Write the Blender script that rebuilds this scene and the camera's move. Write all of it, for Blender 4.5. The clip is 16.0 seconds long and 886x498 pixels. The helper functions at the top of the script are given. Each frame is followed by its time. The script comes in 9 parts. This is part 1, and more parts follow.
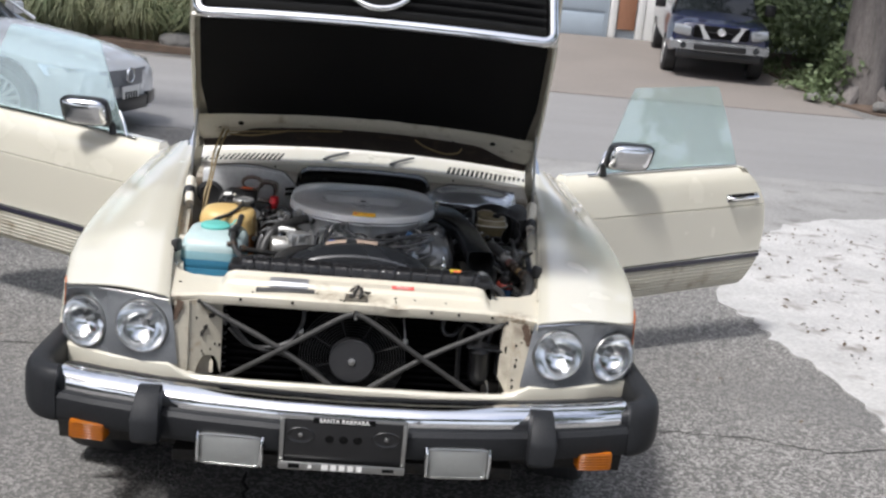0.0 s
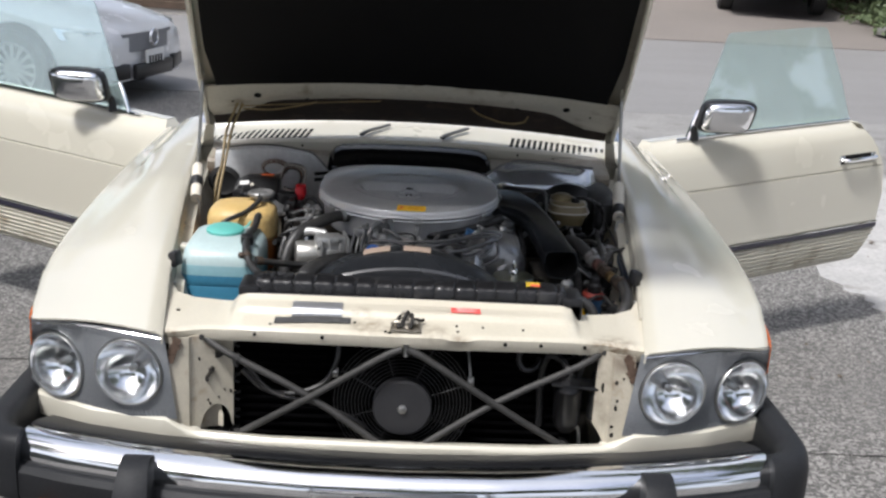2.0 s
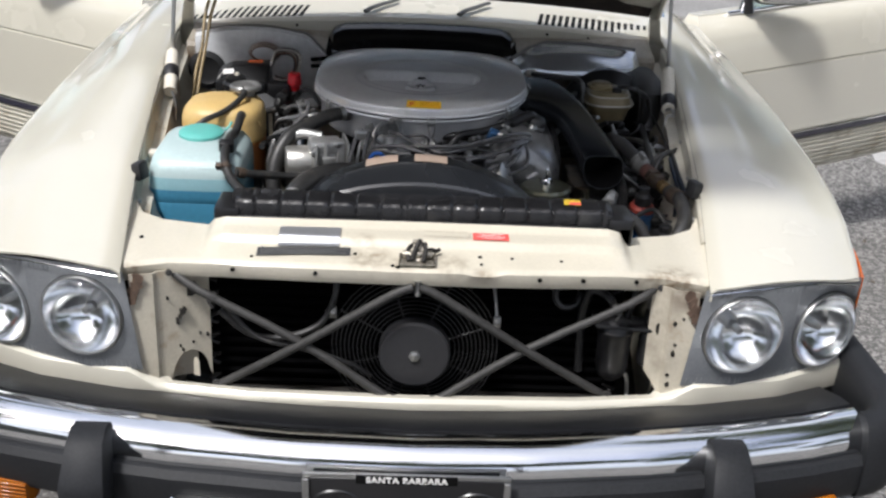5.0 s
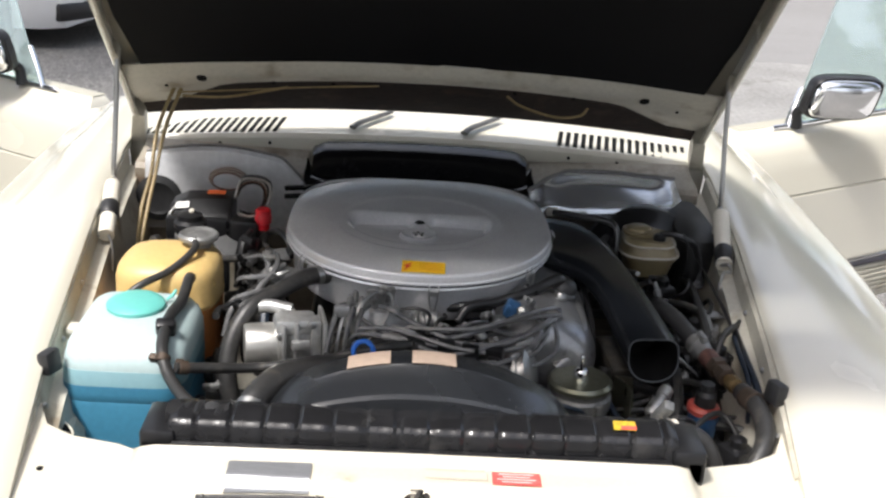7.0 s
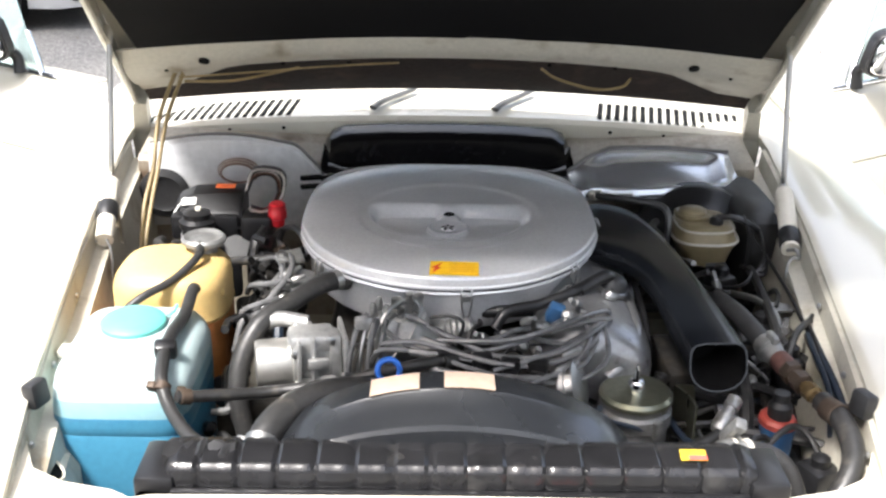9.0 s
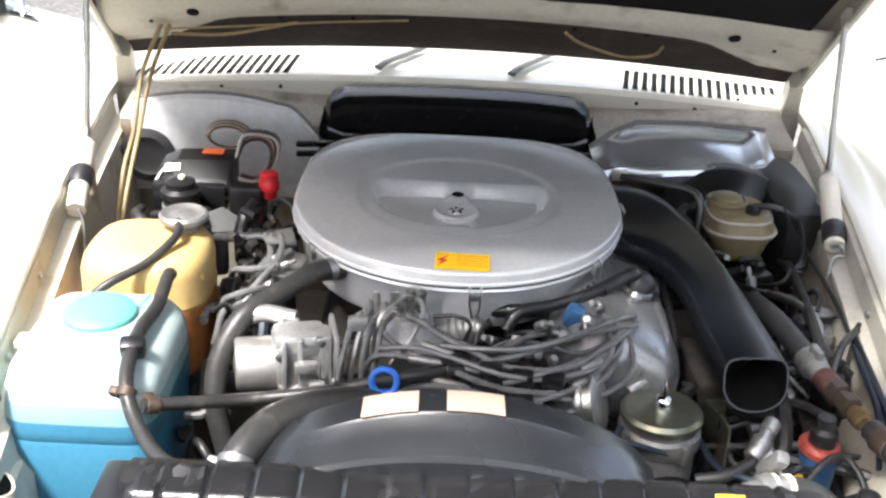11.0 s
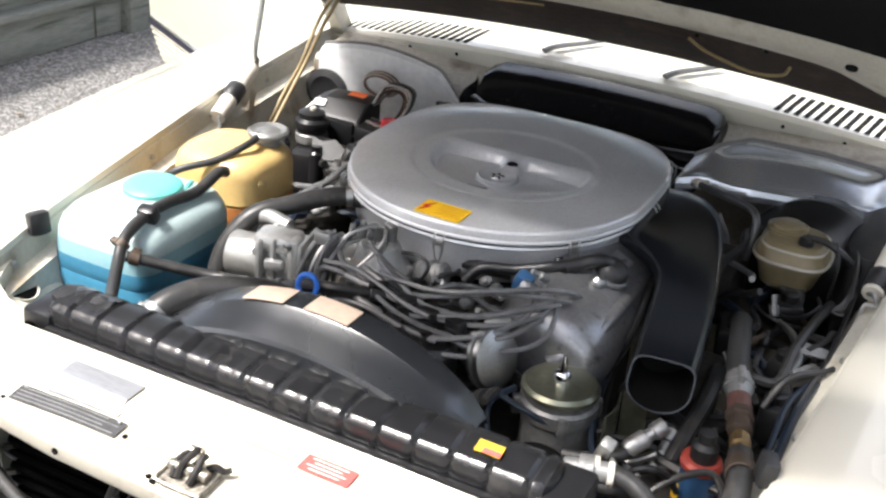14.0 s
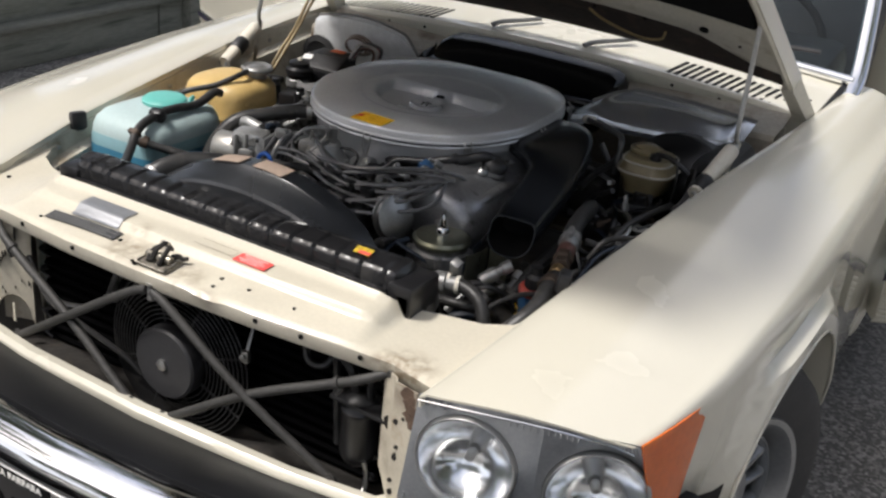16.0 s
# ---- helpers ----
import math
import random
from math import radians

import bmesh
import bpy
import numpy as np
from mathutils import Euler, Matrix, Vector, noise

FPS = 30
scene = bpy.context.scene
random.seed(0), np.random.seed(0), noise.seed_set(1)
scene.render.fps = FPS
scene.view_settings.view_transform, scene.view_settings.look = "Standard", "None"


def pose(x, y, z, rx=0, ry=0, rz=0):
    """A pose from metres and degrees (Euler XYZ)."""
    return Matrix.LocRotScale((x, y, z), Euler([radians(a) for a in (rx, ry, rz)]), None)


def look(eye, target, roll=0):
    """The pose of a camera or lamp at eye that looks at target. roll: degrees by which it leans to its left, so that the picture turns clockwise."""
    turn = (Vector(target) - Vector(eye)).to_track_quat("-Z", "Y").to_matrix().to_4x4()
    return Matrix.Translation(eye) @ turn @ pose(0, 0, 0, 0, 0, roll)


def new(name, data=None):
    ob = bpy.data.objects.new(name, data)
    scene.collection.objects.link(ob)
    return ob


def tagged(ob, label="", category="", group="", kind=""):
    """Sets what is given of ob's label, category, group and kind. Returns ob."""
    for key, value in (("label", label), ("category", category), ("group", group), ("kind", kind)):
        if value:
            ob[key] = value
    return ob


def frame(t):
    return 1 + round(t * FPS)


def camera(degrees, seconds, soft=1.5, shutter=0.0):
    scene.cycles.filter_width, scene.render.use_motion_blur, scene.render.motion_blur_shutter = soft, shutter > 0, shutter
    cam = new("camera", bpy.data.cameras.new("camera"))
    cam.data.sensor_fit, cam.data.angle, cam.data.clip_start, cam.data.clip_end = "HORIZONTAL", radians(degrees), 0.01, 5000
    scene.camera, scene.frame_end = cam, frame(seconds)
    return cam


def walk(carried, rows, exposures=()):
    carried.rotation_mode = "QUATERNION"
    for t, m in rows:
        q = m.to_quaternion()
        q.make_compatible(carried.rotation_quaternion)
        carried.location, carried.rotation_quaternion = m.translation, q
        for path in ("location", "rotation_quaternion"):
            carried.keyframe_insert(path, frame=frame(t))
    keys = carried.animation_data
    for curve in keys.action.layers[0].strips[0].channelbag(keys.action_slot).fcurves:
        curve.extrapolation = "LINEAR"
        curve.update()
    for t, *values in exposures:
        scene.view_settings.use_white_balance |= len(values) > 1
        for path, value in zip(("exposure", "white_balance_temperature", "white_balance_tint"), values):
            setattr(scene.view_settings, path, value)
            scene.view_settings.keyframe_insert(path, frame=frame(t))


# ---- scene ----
cam = camera(43.0, 16.0, soft=2.5)
METRES, EYE, TILT, LEAN, TURN = 3.9, 1.73, -14.0, -5.3, -3.2
ROWS = [
    (0.0, 0.0, 0.0, 0.0, 0.0, 0.0, 0.0),
    (0.5, -0.0176, 0.0602, 0.0152, -0.32, -0.02, 0.1),
    (1.0, -0.02, 0.1146, 0.0226, 1.56, -0.36, 0.73),
    (1.5, -0.0131, 0.1627, 0.0316, 2.26, -0.38, 1.4),
    (2.0, -0.0148, 0.2022, 0.0352, 2.36, -2.52, 1.78),
    (2.5, -0.0256, 0.2467, 0.04, 0.57, -4.38, 2.0),
    (3.0, -0.0288, 0.2739, 0.0379, 0.56, -6.96, 2.1),
    (5.5, -0.0216, 0.3541, 0.0599, 3.61, -9.23, 2.0),
    (6.0, -0.0314, 0.3929, 0.0747, 2.65, -7.36, 0.81),
    (6.5, -0.0373, 0.4252, 0.087, 1.83, -6.17, 0.79),
    (7.0, -0.0363, 0.4718, 0.0926, 2.5, -6.23, 1.38),
    (7.5, -0.0323, 0.506, 0.0968, 3.37, -5.86, 2.19),
    (8.0, -0.0332, 0.5168, 0.0961, 3.6, -7.16, 2.47),
    (8.5, -0.0365, 0.5208, 0.0977, 4.04, -7.61, 3.56),
    (11.0, -0.0422, 0.582, 0.1097, 4.52, -10.86, 1.61),
    (11.5, -0.0144, 0.5919, 0.1082, 7.04, -11.35, 0.17),
    (12.0, 0.019, 0.613, 0.1116, 11.52, -12.21, -3.06),
    (12.5, 0.0479, 0.6225, 0.1105, 16.2, -12.01, -3.84),
    (13.0, 0.0822, 0.628, 0.1103, 23.59, -11.77, -4.66),
    (13.5, 0.1034, 0.6217, 0.1071, 27.74, -10.68, -5.78),
    (14.0, 0.1358, 0.5921, 0.1003, 29.36, -11.27, -6.99),
    (14.5, 0.1649, 0.5682, 0.099, 28.63, -10.71, -6.68),
    (15.0, 0.2031, 0.549, 0.0889, 31.41, -10.14, -7.24),
    (15.5, 0.2393, 0.5275, 0.0809, 31.31, -9.68, -9.0),
    (16.0, 0.2814, 0.4966, 0.0679, 33.26, -9.8, -8.71),
]
EXPOSURES = [(t, e, 6130 if t < 6 else 6340 if t < 14 else 6440, 10.5) for t, e in ((0.0, 0.92), (2.5, 0.82), (5.5, 0.86), (7.0, 1.37), (7.5, 1.95), (8.0, 2.2), (8.5, 2.28), (11.0, 2.52), (12.5, 2.72), (13.5, 2.42), (14.5, 1.8), (15.2, 1.15), (16.0, 0.78))]
walk(cam, [(t, pose(-0.01, -3.12, EYE, TILT, LEAN, TURN) @ pose(METRES * x, METRES * y, METRES * z, 90 + pitch, roll, yaw)) for t, x, y, z, yaw, pitch, roll in ROWS], EXPOSURES)

# ---------------------------------------------------------------- light
SUN_DIR = Vector((0.40, 0.45, -1.0)).normalized()
sun = new("sun", bpy.data.lights.new("sun", "SUN"))
sun.data.energy, sun.data.angle, sun.data.color = 2.2, radians(8.0), (1.0, 0.96, 0.91)
sun.matrix_world = look((0, 0, 0), SUN_DIR)
sky_world = bpy.data.worlds.new("sky")
scene.world = sky_world
sky_world.use_nodes = True
_n = sky_world.node_tree.nodes
_sky = _n.new("ShaderNodeTexSky")
_sky.sky_type, _sky.sun_disc = "NISHITA", False
_sky.sun_elevation = math.asin(-SUN_DIR.z)
_sky.sun_rotation = math.atan2(-SUN_DIR.x, -SUN_DIR.y)
_sky.air_density, _sky.dust_density, _sky.ozone_density = 0.8, 5.0, 0.5
# thin white cloud over the blue
_co, _cl, _cr, _cm = _n.new("ShaderNodeTexCoord"), _n.new("ShaderNodeTexNoise"), _n.new("ShaderNodeMapRange"), _n.new("ShaderNodeMix")
_cl.inputs["Scale"].default_value, _cl.inputs["Detail"].default_value = 2.2, 6.0
_cr.inputs["From Min"].default_value, _cr.inputs["From Max"].default_value = 0.42, 0.68
_cr.inputs["To Min"].default_value, _cr.inputs["To Max"].default_value = 0.2, 0.85
_cm.data_type = "RGBA"
_cm.inputs["B"].default_value = (4.6, 4.6, 4.7, 1.0)
_wl = sky_world.node_tree.links
_wl.new(_co.outputs["Generated"], _cl.inputs["Vector"]), _wl.new(_cl.outputs[0], _cr.inputs["Value"])
_wl.new(_cr.outputs[0], _cm.inputs["Factor"]), _wl.new(_sky.outputs[0], _cm.inputs["A"])
_wl.new(_cm.outputs["Result"], _n["Background"].inputs[0])
_n["Background"].inputs[1].default_value = 0.122

# ---------------------------------------------------------------- materials
def surface(name, base, rough=0.5, metal=0.0, var=0.12, scale=6.0, fine=90.0, bump=0.1, coat=0.0, tint=None,
            stain=0.0, stain_col=(0.1, 0.07, 0.05), ior=1.5, transmission=0.0, spread=0.0, stretch=(1, 1, 1), depth=0.004, sss=0.0, spec=0.5):
    m = bpy.data.materials.new(name)
    m.use_nodes = True
    nt = m.node_tree
    n, l = nt.nodes, nt.links
    b = n["Principled BSDF"]
    co = n.new("ShaderNodeTexCoord")
    mp = n.new("ShaderNodeMapping")
    mp.inputs["Scale"].default_value = stretch
    l.new(co.outputs["Object"], mp.inputs["Vector"])
    big, small = n.new("ShaderNodeTexNoise"), n.new("ShaderNodeTexNoise")
    for t, s, d in ((big, scale, 5.0), (small, fine, 4.0)):
        t.inputs["Scale"].default_value, t.inputs["Detail"].default_value = s, d
        l.new(mp.outputs[0], t.inputs["Vector"])
    mid = n.new("ShaderNodeMath")
    mid.operation = "ADD"
    l.new(big.outputs[0], mid.inputs[0]), l.new(small.outputs[0], mid.inputs[1])
    ramp = n.new("ShaderNodeMapRange")
    ramp.inputs["From Min"].default_value, ramp.inputs["From Max"].default_value = 0.65, 1.35
    l.new(mid.outputs[0], ramp.inputs["Value"])
    mix = n.new("ShaderNodeMix")
    mix.data_type = "RGBA"
    lo = [max(0.0, c * (1 - var)) for c in base]
    hi = [min(1.0, c * (1 + var)) for c in (tint or base)]
    mix.inputs["A"].default_value, mix.inputs["B"].default_value = (*lo, 1), (*hi, 1)
    l.new(ramp.outputs[0], mix.inputs["Factor"])
    colour = mix.outputs["Result"]
    if spread:
        info = n.new("ShaderNodeObjectInfo")
        hsv = n.new("ShaderNodeHueSaturation")
        rr = n.new("ShaderNodeMapRange")
        rr.inputs["To Min"].default_value, rr.inputs["To Max"].default_value = 1 - spread, 1 + spread
        l.new(info.outputs["Random"], rr.inputs["Value"]), l.new(rr.outputs[0], hsv.inputs["Value"])
        l.new(colour, hsv.inputs["Color"])
        colour = hsv.outputs[0]
    if stain:
        st = n.new("ShaderNodeTexNoise")
        st.inputs["Scale"].default_value, st.inputs["Detail"].default_value = scale * 1.7, 8.0
        l.new(mp.outputs[0], st.inputs["Vector"])
        sr = n.new("ShaderNodeMapRange")
        sr.inputs["From Min"].default_value, sr.inputs["From Max"].default_value = 0.62 - 0.2 * stain, 0.74
        l.new(st.outputs[0], sr.inputs["Value"])
        sm = n.new("ShaderNodeMix")
        sm.data_type = "RGBA"
        sm.inputs["B"].default_value = (*stain_col, 1)
        l.new(colour, sm.inputs["A"]), l.new(sr.outputs[0], sm.inputs["Factor"])
        colour = sm.outputs["Result"]
    l.new(colour, b.inputs["Base Color"])
    rg = n.new("ShaderNodeMapRange")
    rg.inputs["To Min"].default_value, rg.inputs["To Max"].default_value = max(0.02, rough * 0.8), min(1.0, rough * 1.2)
    l.new(big.outputs[0], rg.inputs["Value"]), l.new(rg.outputs[0], b.inputs["Roughness"])
    b.inputs["Metallic"].default_value = metal
    b.inputs["Coat Weight"].default_value = coat
    b.inputs["Coat Roughness"].default_value = 0.04
    b.inputs["IOR"].default_value = ior
    b.inputs["Specular IOR Level"].default_value = spec
    b.inputs["Transmission Weight"].default_value = transmission
    if sss:
        b.inputs["Subsurface Weight"].default_value = sss
        b.inputs["Subsurface Radius"].default_value = (0.02, 0.02, 0.02)
        b.inputs["Subsurface Scale"].default_value = 1.0
    if bump:
        bp = n.new("ShaderNodeBump")
        bp.inputs["Strength"].default_value, bp.inputs["Distance"].default_value = bump, depth
        l.new(small.outputs[0], bp.inputs["Height"]), l.new(bp.outputs[0], b.inputs["Normal"])
    return m


def two_grounds(name, a, b_col, speck, scale, fine, rough, bump):
    """Ground with patches of two colours, fine aggregate specks and cracks of darker tone."""
    m = surface(name, a, rough, var=0.1, scale=scale, fine=fine, bump=bump, depth=0.01)
    nt = m.node_tree
    n, l = nt.nodes, nt.links
    b = n["Principled BSDF"]
    old = b.inputs["Base Color"].links[0].from_socket
    co = n.new("ShaderNodeTexCoord")
    vor = n.new("ShaderNodeTexVoronoi")
    vor.inputs["Scale"].default_value = fine
    l.new(co.outputs["Object"], vor.inputs["Vector"])
    sp = n.new("ShaderNodeSeparateColor")
    l.new(vor.outputs["Color"], sp.inputs[0])
    r = n.new("ShaderNodeMapRange")
    r.inputs["From Min"].default_value, r.inputs["From Max"].default_value = 0.35, 1.0
    r.inputs["To Max"].default_value = 0.85
    l.new(sp.outputs[0], r.inputs["Value"])
    mx = n.new("ShaderNodeMix")
    mx.data_type = "RGBA"
    mx.inputs["B"].default_value = (*speck, 1)
    l.new(old, mx.inputs["A"]), l.new(r.outputs[0], mx.inputs["Factor"])
    pn = n.new("ShaderNodeTexNoise")
    pn.inputs["Scale"].default_value, pn.inputs["Detail"].default_value = 0.5, 6.0
    l.new(co.outputs["Object"], pn.inputs["Vector"])
    pr = n.new("ShaderNodeMapRange")
    pr.inputs["From Min"].default_value, pr.inputs["From Max"].default_value = 0.45, 0.62
    pr.inputs["To Max"].default_value = 0.55
    l.new(pn.outputs[0], pr.inputs["Value"])
    m2 = n.new("ShaderNodeMix")
    m2.data_type = "RGBA"
    m2.inputs["B"].default_value = (*b_col, 1)
    l.new(mx.outputs["Result"], m2.inputs["A"]), l.new(pr.outputs[0], m2.inputs["Factor"])
    l.new(m2.outputs["Result"], b.inputs["Base Color"])
    bp = n.new("ShaderNodeBump")
    bp.inputs["Strength"].default_value, bp.inputs["Distance"].default_value = 0.6, 0.006
    l.new(vor.outputs["Distance"], bp.inputs["Height"])
    l.new(b.inputs["Normal"].links[0].from_socket, bp.inputs["Normal"])
    l.new(bp.outputs[0], b.inputs["Normal"])
    return m


CREAM = surface("cream_paint", (0.605, 0.578, 0.485), 0.26, var=0.018, scale=3, fine=400, bump=0.012, coat=1.0)
CREAM_IN = surface("cream_inner_paint", (0.53, 0.505, 0.425), 0.42, var=0.12, scale=7, fine=120, bump=0.06, stain=0.25, stain_col=(0.27, 0.22, 0.15))
BROWN_DARK = surface("dark_brown_shaded_underside", (0.022, 0.014, 0.011), 0.7, var=0.5, scale=10, bump=0.35, stain=0.35, stain_col=(0.065, 0.04, 0.028))
BLACK_PAD = surface("black_fibre_pad", (0.0065, 0.0065, 0.007), 0.95, var=0.35, scale=5, fine=300, bump=0.3, spec=0.12)
FILLER = surface("satin_grey_filler", (0.011, 0.0115, 0.013), 0.42, var=0.25, scale=7, fine=160, bump=0.06, spec=0.22)
CHROME = surface("chrome", (0.86, 0.87, 0.88), 0.09, 1.0, var=0.03, scale=20, fine=300, bump=0.01)
STEEL = surface("dull_steel", (0.42, 0.42, 0.41), 0.38, 1.0, var=0.15, scale=15, fine=200, bump=0.08)
BEZEL = surface("grey_headlamp_bezel", (0.31, 0.325, 0.34), 0.34, 0.55, var=0.12, scale=10, fine=200, bump=0.08)
SHIELD_BRIGHT = surface("bright_pressed_metal", (0.72, 0.75, 0.80), 0.24, 0.8, var=0.05, scale=9, fine=60, bump=0.03)
WINDSCREEN_GLASS = surface("windscreen_glass", (0.30, 0.36, 0.37), 0.02, var=0.0, bump=0.0, ior=1.25, transmission=1.0)
WORN_CONCRETE = surface("worn_mottled_concrete", (0.24, 0.235, 0.225), 0.88, var=0.3, scale=1.8, fine=35, bump=0.5, stain=0.3, stain_col=(0.13, 0.125, 0.115))
ALLOY = surface("cast_aluminium", (0.44, 0.44, 0.43), 0.40, 0.7, var=0.18, scale=22, fine=140, bump=0.2, stain=0.12, stain_col=(0.2, 0.19, 0.18))
ALLOY_DULL = surface("dull_cast_aluminium", (0.25, 0.25, 0.245), 0.42, 0.55, var=0.22, scale=22, fine=140, bump=0.22, stain=0.15, stain_col=(0.12, 0.115, 0.11))
LID = surface("silver_grey_enamel", (0.68, 0.685, 0.695), 0.21, 0.32, var=0.10, scale=9, fine=210, bump=0.025)
SHIELD = surface("silver_heat_shield", (0.70, 0.71, 0.72), 0.32, 0.3, var=0.14, scale=9, fine=60, bump=0.12, stain=0.0, stain_col=(0.22, 0.2, 0.19))
RUBBER = surface("black_rubber", (0.018, 0.018, 0.019), 0.48, var=0.25, scale=20, fine=150, bump=0.12)
BUMPER_RUBBER = surface("grey_black_bumper_rubber", (0.020, 0.021, 0.023), 0.5, var=0.25, scale=9, fine=200, bump=0.1, spec=0.16)
HOSE = surface("dusty_black_hose", (0.026, 0.0255, 0.025), 0.42, var=0.3, scale=25, fine=120, bump=0.12, stain=0.2, stain_col=(0.06, 0.055, 0.048))
SHROUD = surface("dusty_black_shroud", (0.014, 0.0155, 0.018), 0.27, var=0.25, scale=9, fine=150, bump=0.03, spec=1.0)
PLASTIC = surface("black_plastic", (0.012, 0.012, 0.013), 0.32, var=0.2, scale=14, fine=250, bump=0.05)
DUCT = surface("black_moulded_duct", (0.010, 0.0115, 0.014), 0.19, var=0.2, scale=10, fine=180, bump=0.04, spec=0.45)
GLOSS_BLACK = surface("gloss_black_paint", (0.007, 0.007, 0.008), 0.16, var=0.3, scale=12, fine=100, bump=0.06, spec=0.3)
TANK_BLACK = surface("scuffed_black_tank_plastic", (0.013, 0.013, 0.014), 0.23, var=0.3, scale=14, fine=60, bump=0.08, stain=0.2, stain_col=(0.035, 0.034, 0.033))
GRIME = surface("oily_black_grime", (0.025, 0.023, 0.021), 0.6, var=0.4, scale=20, fine=80, bump=0.4, spec=0.25, stain=0.3, stain_col=(0.04, 0.033, 0.025))
MATT_BLACK = surface("matt_black_metal", (0.004, 0.004, 0.004), 0.7, var=0.2, scale=14, fine=160, bump=0.1, spec=0.12)
GREY_TUBE = surface("grey_painted_tube", (0.034, 0.033, 0.031), 0.6, var=0.35, scale=18, fine=120, bump=0.12)
# near black with almost no sheen, for condenser and fan blades
CORE_BLACK = surface("near_black_fins", (0.0022, 0.0022, 0.0024), 0.9, var=0.3, scale=30, bump=0.2, spec=0.02)
GREASY = surface("greasy_worn_steel", (0.40, 0.37, 0.31), 0.36, 0.75, var=0.3, scale=60, fine=160, bump=0.2, stain=0.9, stain_col=(0.03, 0.024, 0.018))
RUST = surface("brown_rust_grime", (0.10, 0.065, 0.045), 0.8, var=0.5, scale=40, bump=0.3)
TEAL = surface("teal_translucent_plastic", (0.43, 0.535, 0.535), 0.38, var=0.06, scale=6, fine=120, bump=0.03, sss=0.35)
TEAL_MID = surface("teal_blue_tank_plastic", (0.27, 0.455, 0.50), 0.38, var=0.06, scale=6, fine=120, bump=0.03, sss=0.3)
TEAL_CAP = surface("teal_cap_plastic", (0.13, 0.46, 0.41), 0.42, var=0.05, scale=8, bump=0.03, sss=0.2)
BLUE_FLUID = surface("blue_fluid_tank_plastic", (0.052, 0.205, 0.32), 0.35, var=0.12, scale=6, fine=120, bump=0.03, sss=0.25)
AMBER_TANK = surface("yellowed_tank_plastic", (0.58, 0.41, 0.165), 0.42, var=0.08, scale=7, fine=120, bump=0.04, sss=0.3)
ORANGE_FLUID = surface("orange_coolant_plastic", (0.62, 0.25, 0.08), 0.42, var=0.12, scale=8, fine=120, bump=0.04, sss=0.3)
CLEAR_RES = surface("yellowed_clear_plastic", (0.21, 0.17, 0.095), 0.35, var=0.12, scale=14, bump=0.05, sss=0.25)
GLASS = surface("clear_glass", (0.95, 0.97, 0.97), 0.02, var=0.0, bump=0.0, ior=1.45, transmission=1.0)
LENS = surface("fluted_lamp_glass", (0.97, 0.98, 0.98), 0.03, var=0.0, scale=4, fine=75, bump=0.13, ior=1.25, transmission=1.0, stretch=(1, 1, 0.2))
FOG_GLASS = surface("frosted_fluted_glass", (0.50, 0.51, 0.50), 0.3, var=0.06, scale=8, fine=60, bump=0.15, ior=1.45, transmission=0.75)
TINT_GLASS = surface("green_tinted_glass", (0.74, 0.89, 0.88), 0.02, var=0.0, bump=0.0, ior=1.9, transmission=0.9)
REFLECTOR = surface("lamp_reflector", (0.92, 0.93, 0.95), 0.15, 1.0, var=0.02, scale=30, fine=30, bump=0.10, depth=0.004)
AMBER = surface("amber_lens", (0.32, 0.095, 0.006), 0.2, var=0.12, scale=20, fine=120, bump=0.15, sss=0.3)
AMBER_RED = surface("orange_marker_lens", (0.62, 0.12, 0.015), 0.16, var=0.12, scale=16, fine=90, bump=0.12, sss=0.2)
YELLOW_LABEL = surface("yellow_label", (0.85, 0.50, 0.015), 0.4, var=0.04, bump=0.02)
RED_LABEL = surface("red_label", (0.80, 0.10, 0.09), 0.45, var=0.08, scale=40, bump=0.02)
RED = surface("red_plastic", (0.60, 0.02, 0.03), 0.32, var=0.08, bump=0.03)
BLUE = surface("blue_enamel", (0.03, 0.15, 0.58), 0.35, var=0.1, bump=0.04)
BLUE_DIRTY = surface("dull_blue_enamel", (0.03, 0.09, 0.2), 0.4, var=0.2, scale=30, bump=0.06, stain=0.2)
ORANGE = surface("orange_label", (0.85, 0.18, 0.05), 0.45, var=0.05, bump=0.02)
PAPER = surface("faded_paper_label", (0.42, 0.32, 0.25), 0.7, var=0.12, scale=40, bump=0.08)
WHITE_LABEL = surface("white_print", (0.75, 0.74, 0.71), 0.6, var=0.05, bump=0.02)
ALU_LABEL = surface("brushed_label", (0.40, 0.41, 0.43), 0.36, 0.65, var=0.14, scale=30, bump=0.04, stretch=(1, 8, 1))
BRASS = surface("dull_brass", (0.07, 0.05, 0.036), 0.55, 0.4, var=0.2, scale=25, bump=0.15)
ZINC = surface("yellow_zinc_plate", (0.23, 0.235, 0.175), 0.30, 0.8, var=0.18, scale=14, bump=0.06)
IVORY = surface("ivory_plastic", (0.66, 0.62, 0.53), 0.4, var=0.06, bump=0.04)
TAN_HOSE = surface("tan_washer_hose", (0.27, 0.20, 0.095), 0.42, var=0.2, scale=30, bump=0.06)
BLUE_WIRE = surface("dark_blue_wire", (0.012, 0.02, 0.034), 0.45, var=0.2, bump=0.05)
TYRE = surface("tyre_rubber", (0.025, 0.025, 0.026), 0.7, var=0.2, scale=15, fine=150, bump=0.2)
SEAT = surface("beige_leather", (0.30, 0.24, 0.17), 0.5, var=0.12, scale=9, fine=120, bump=0.1)
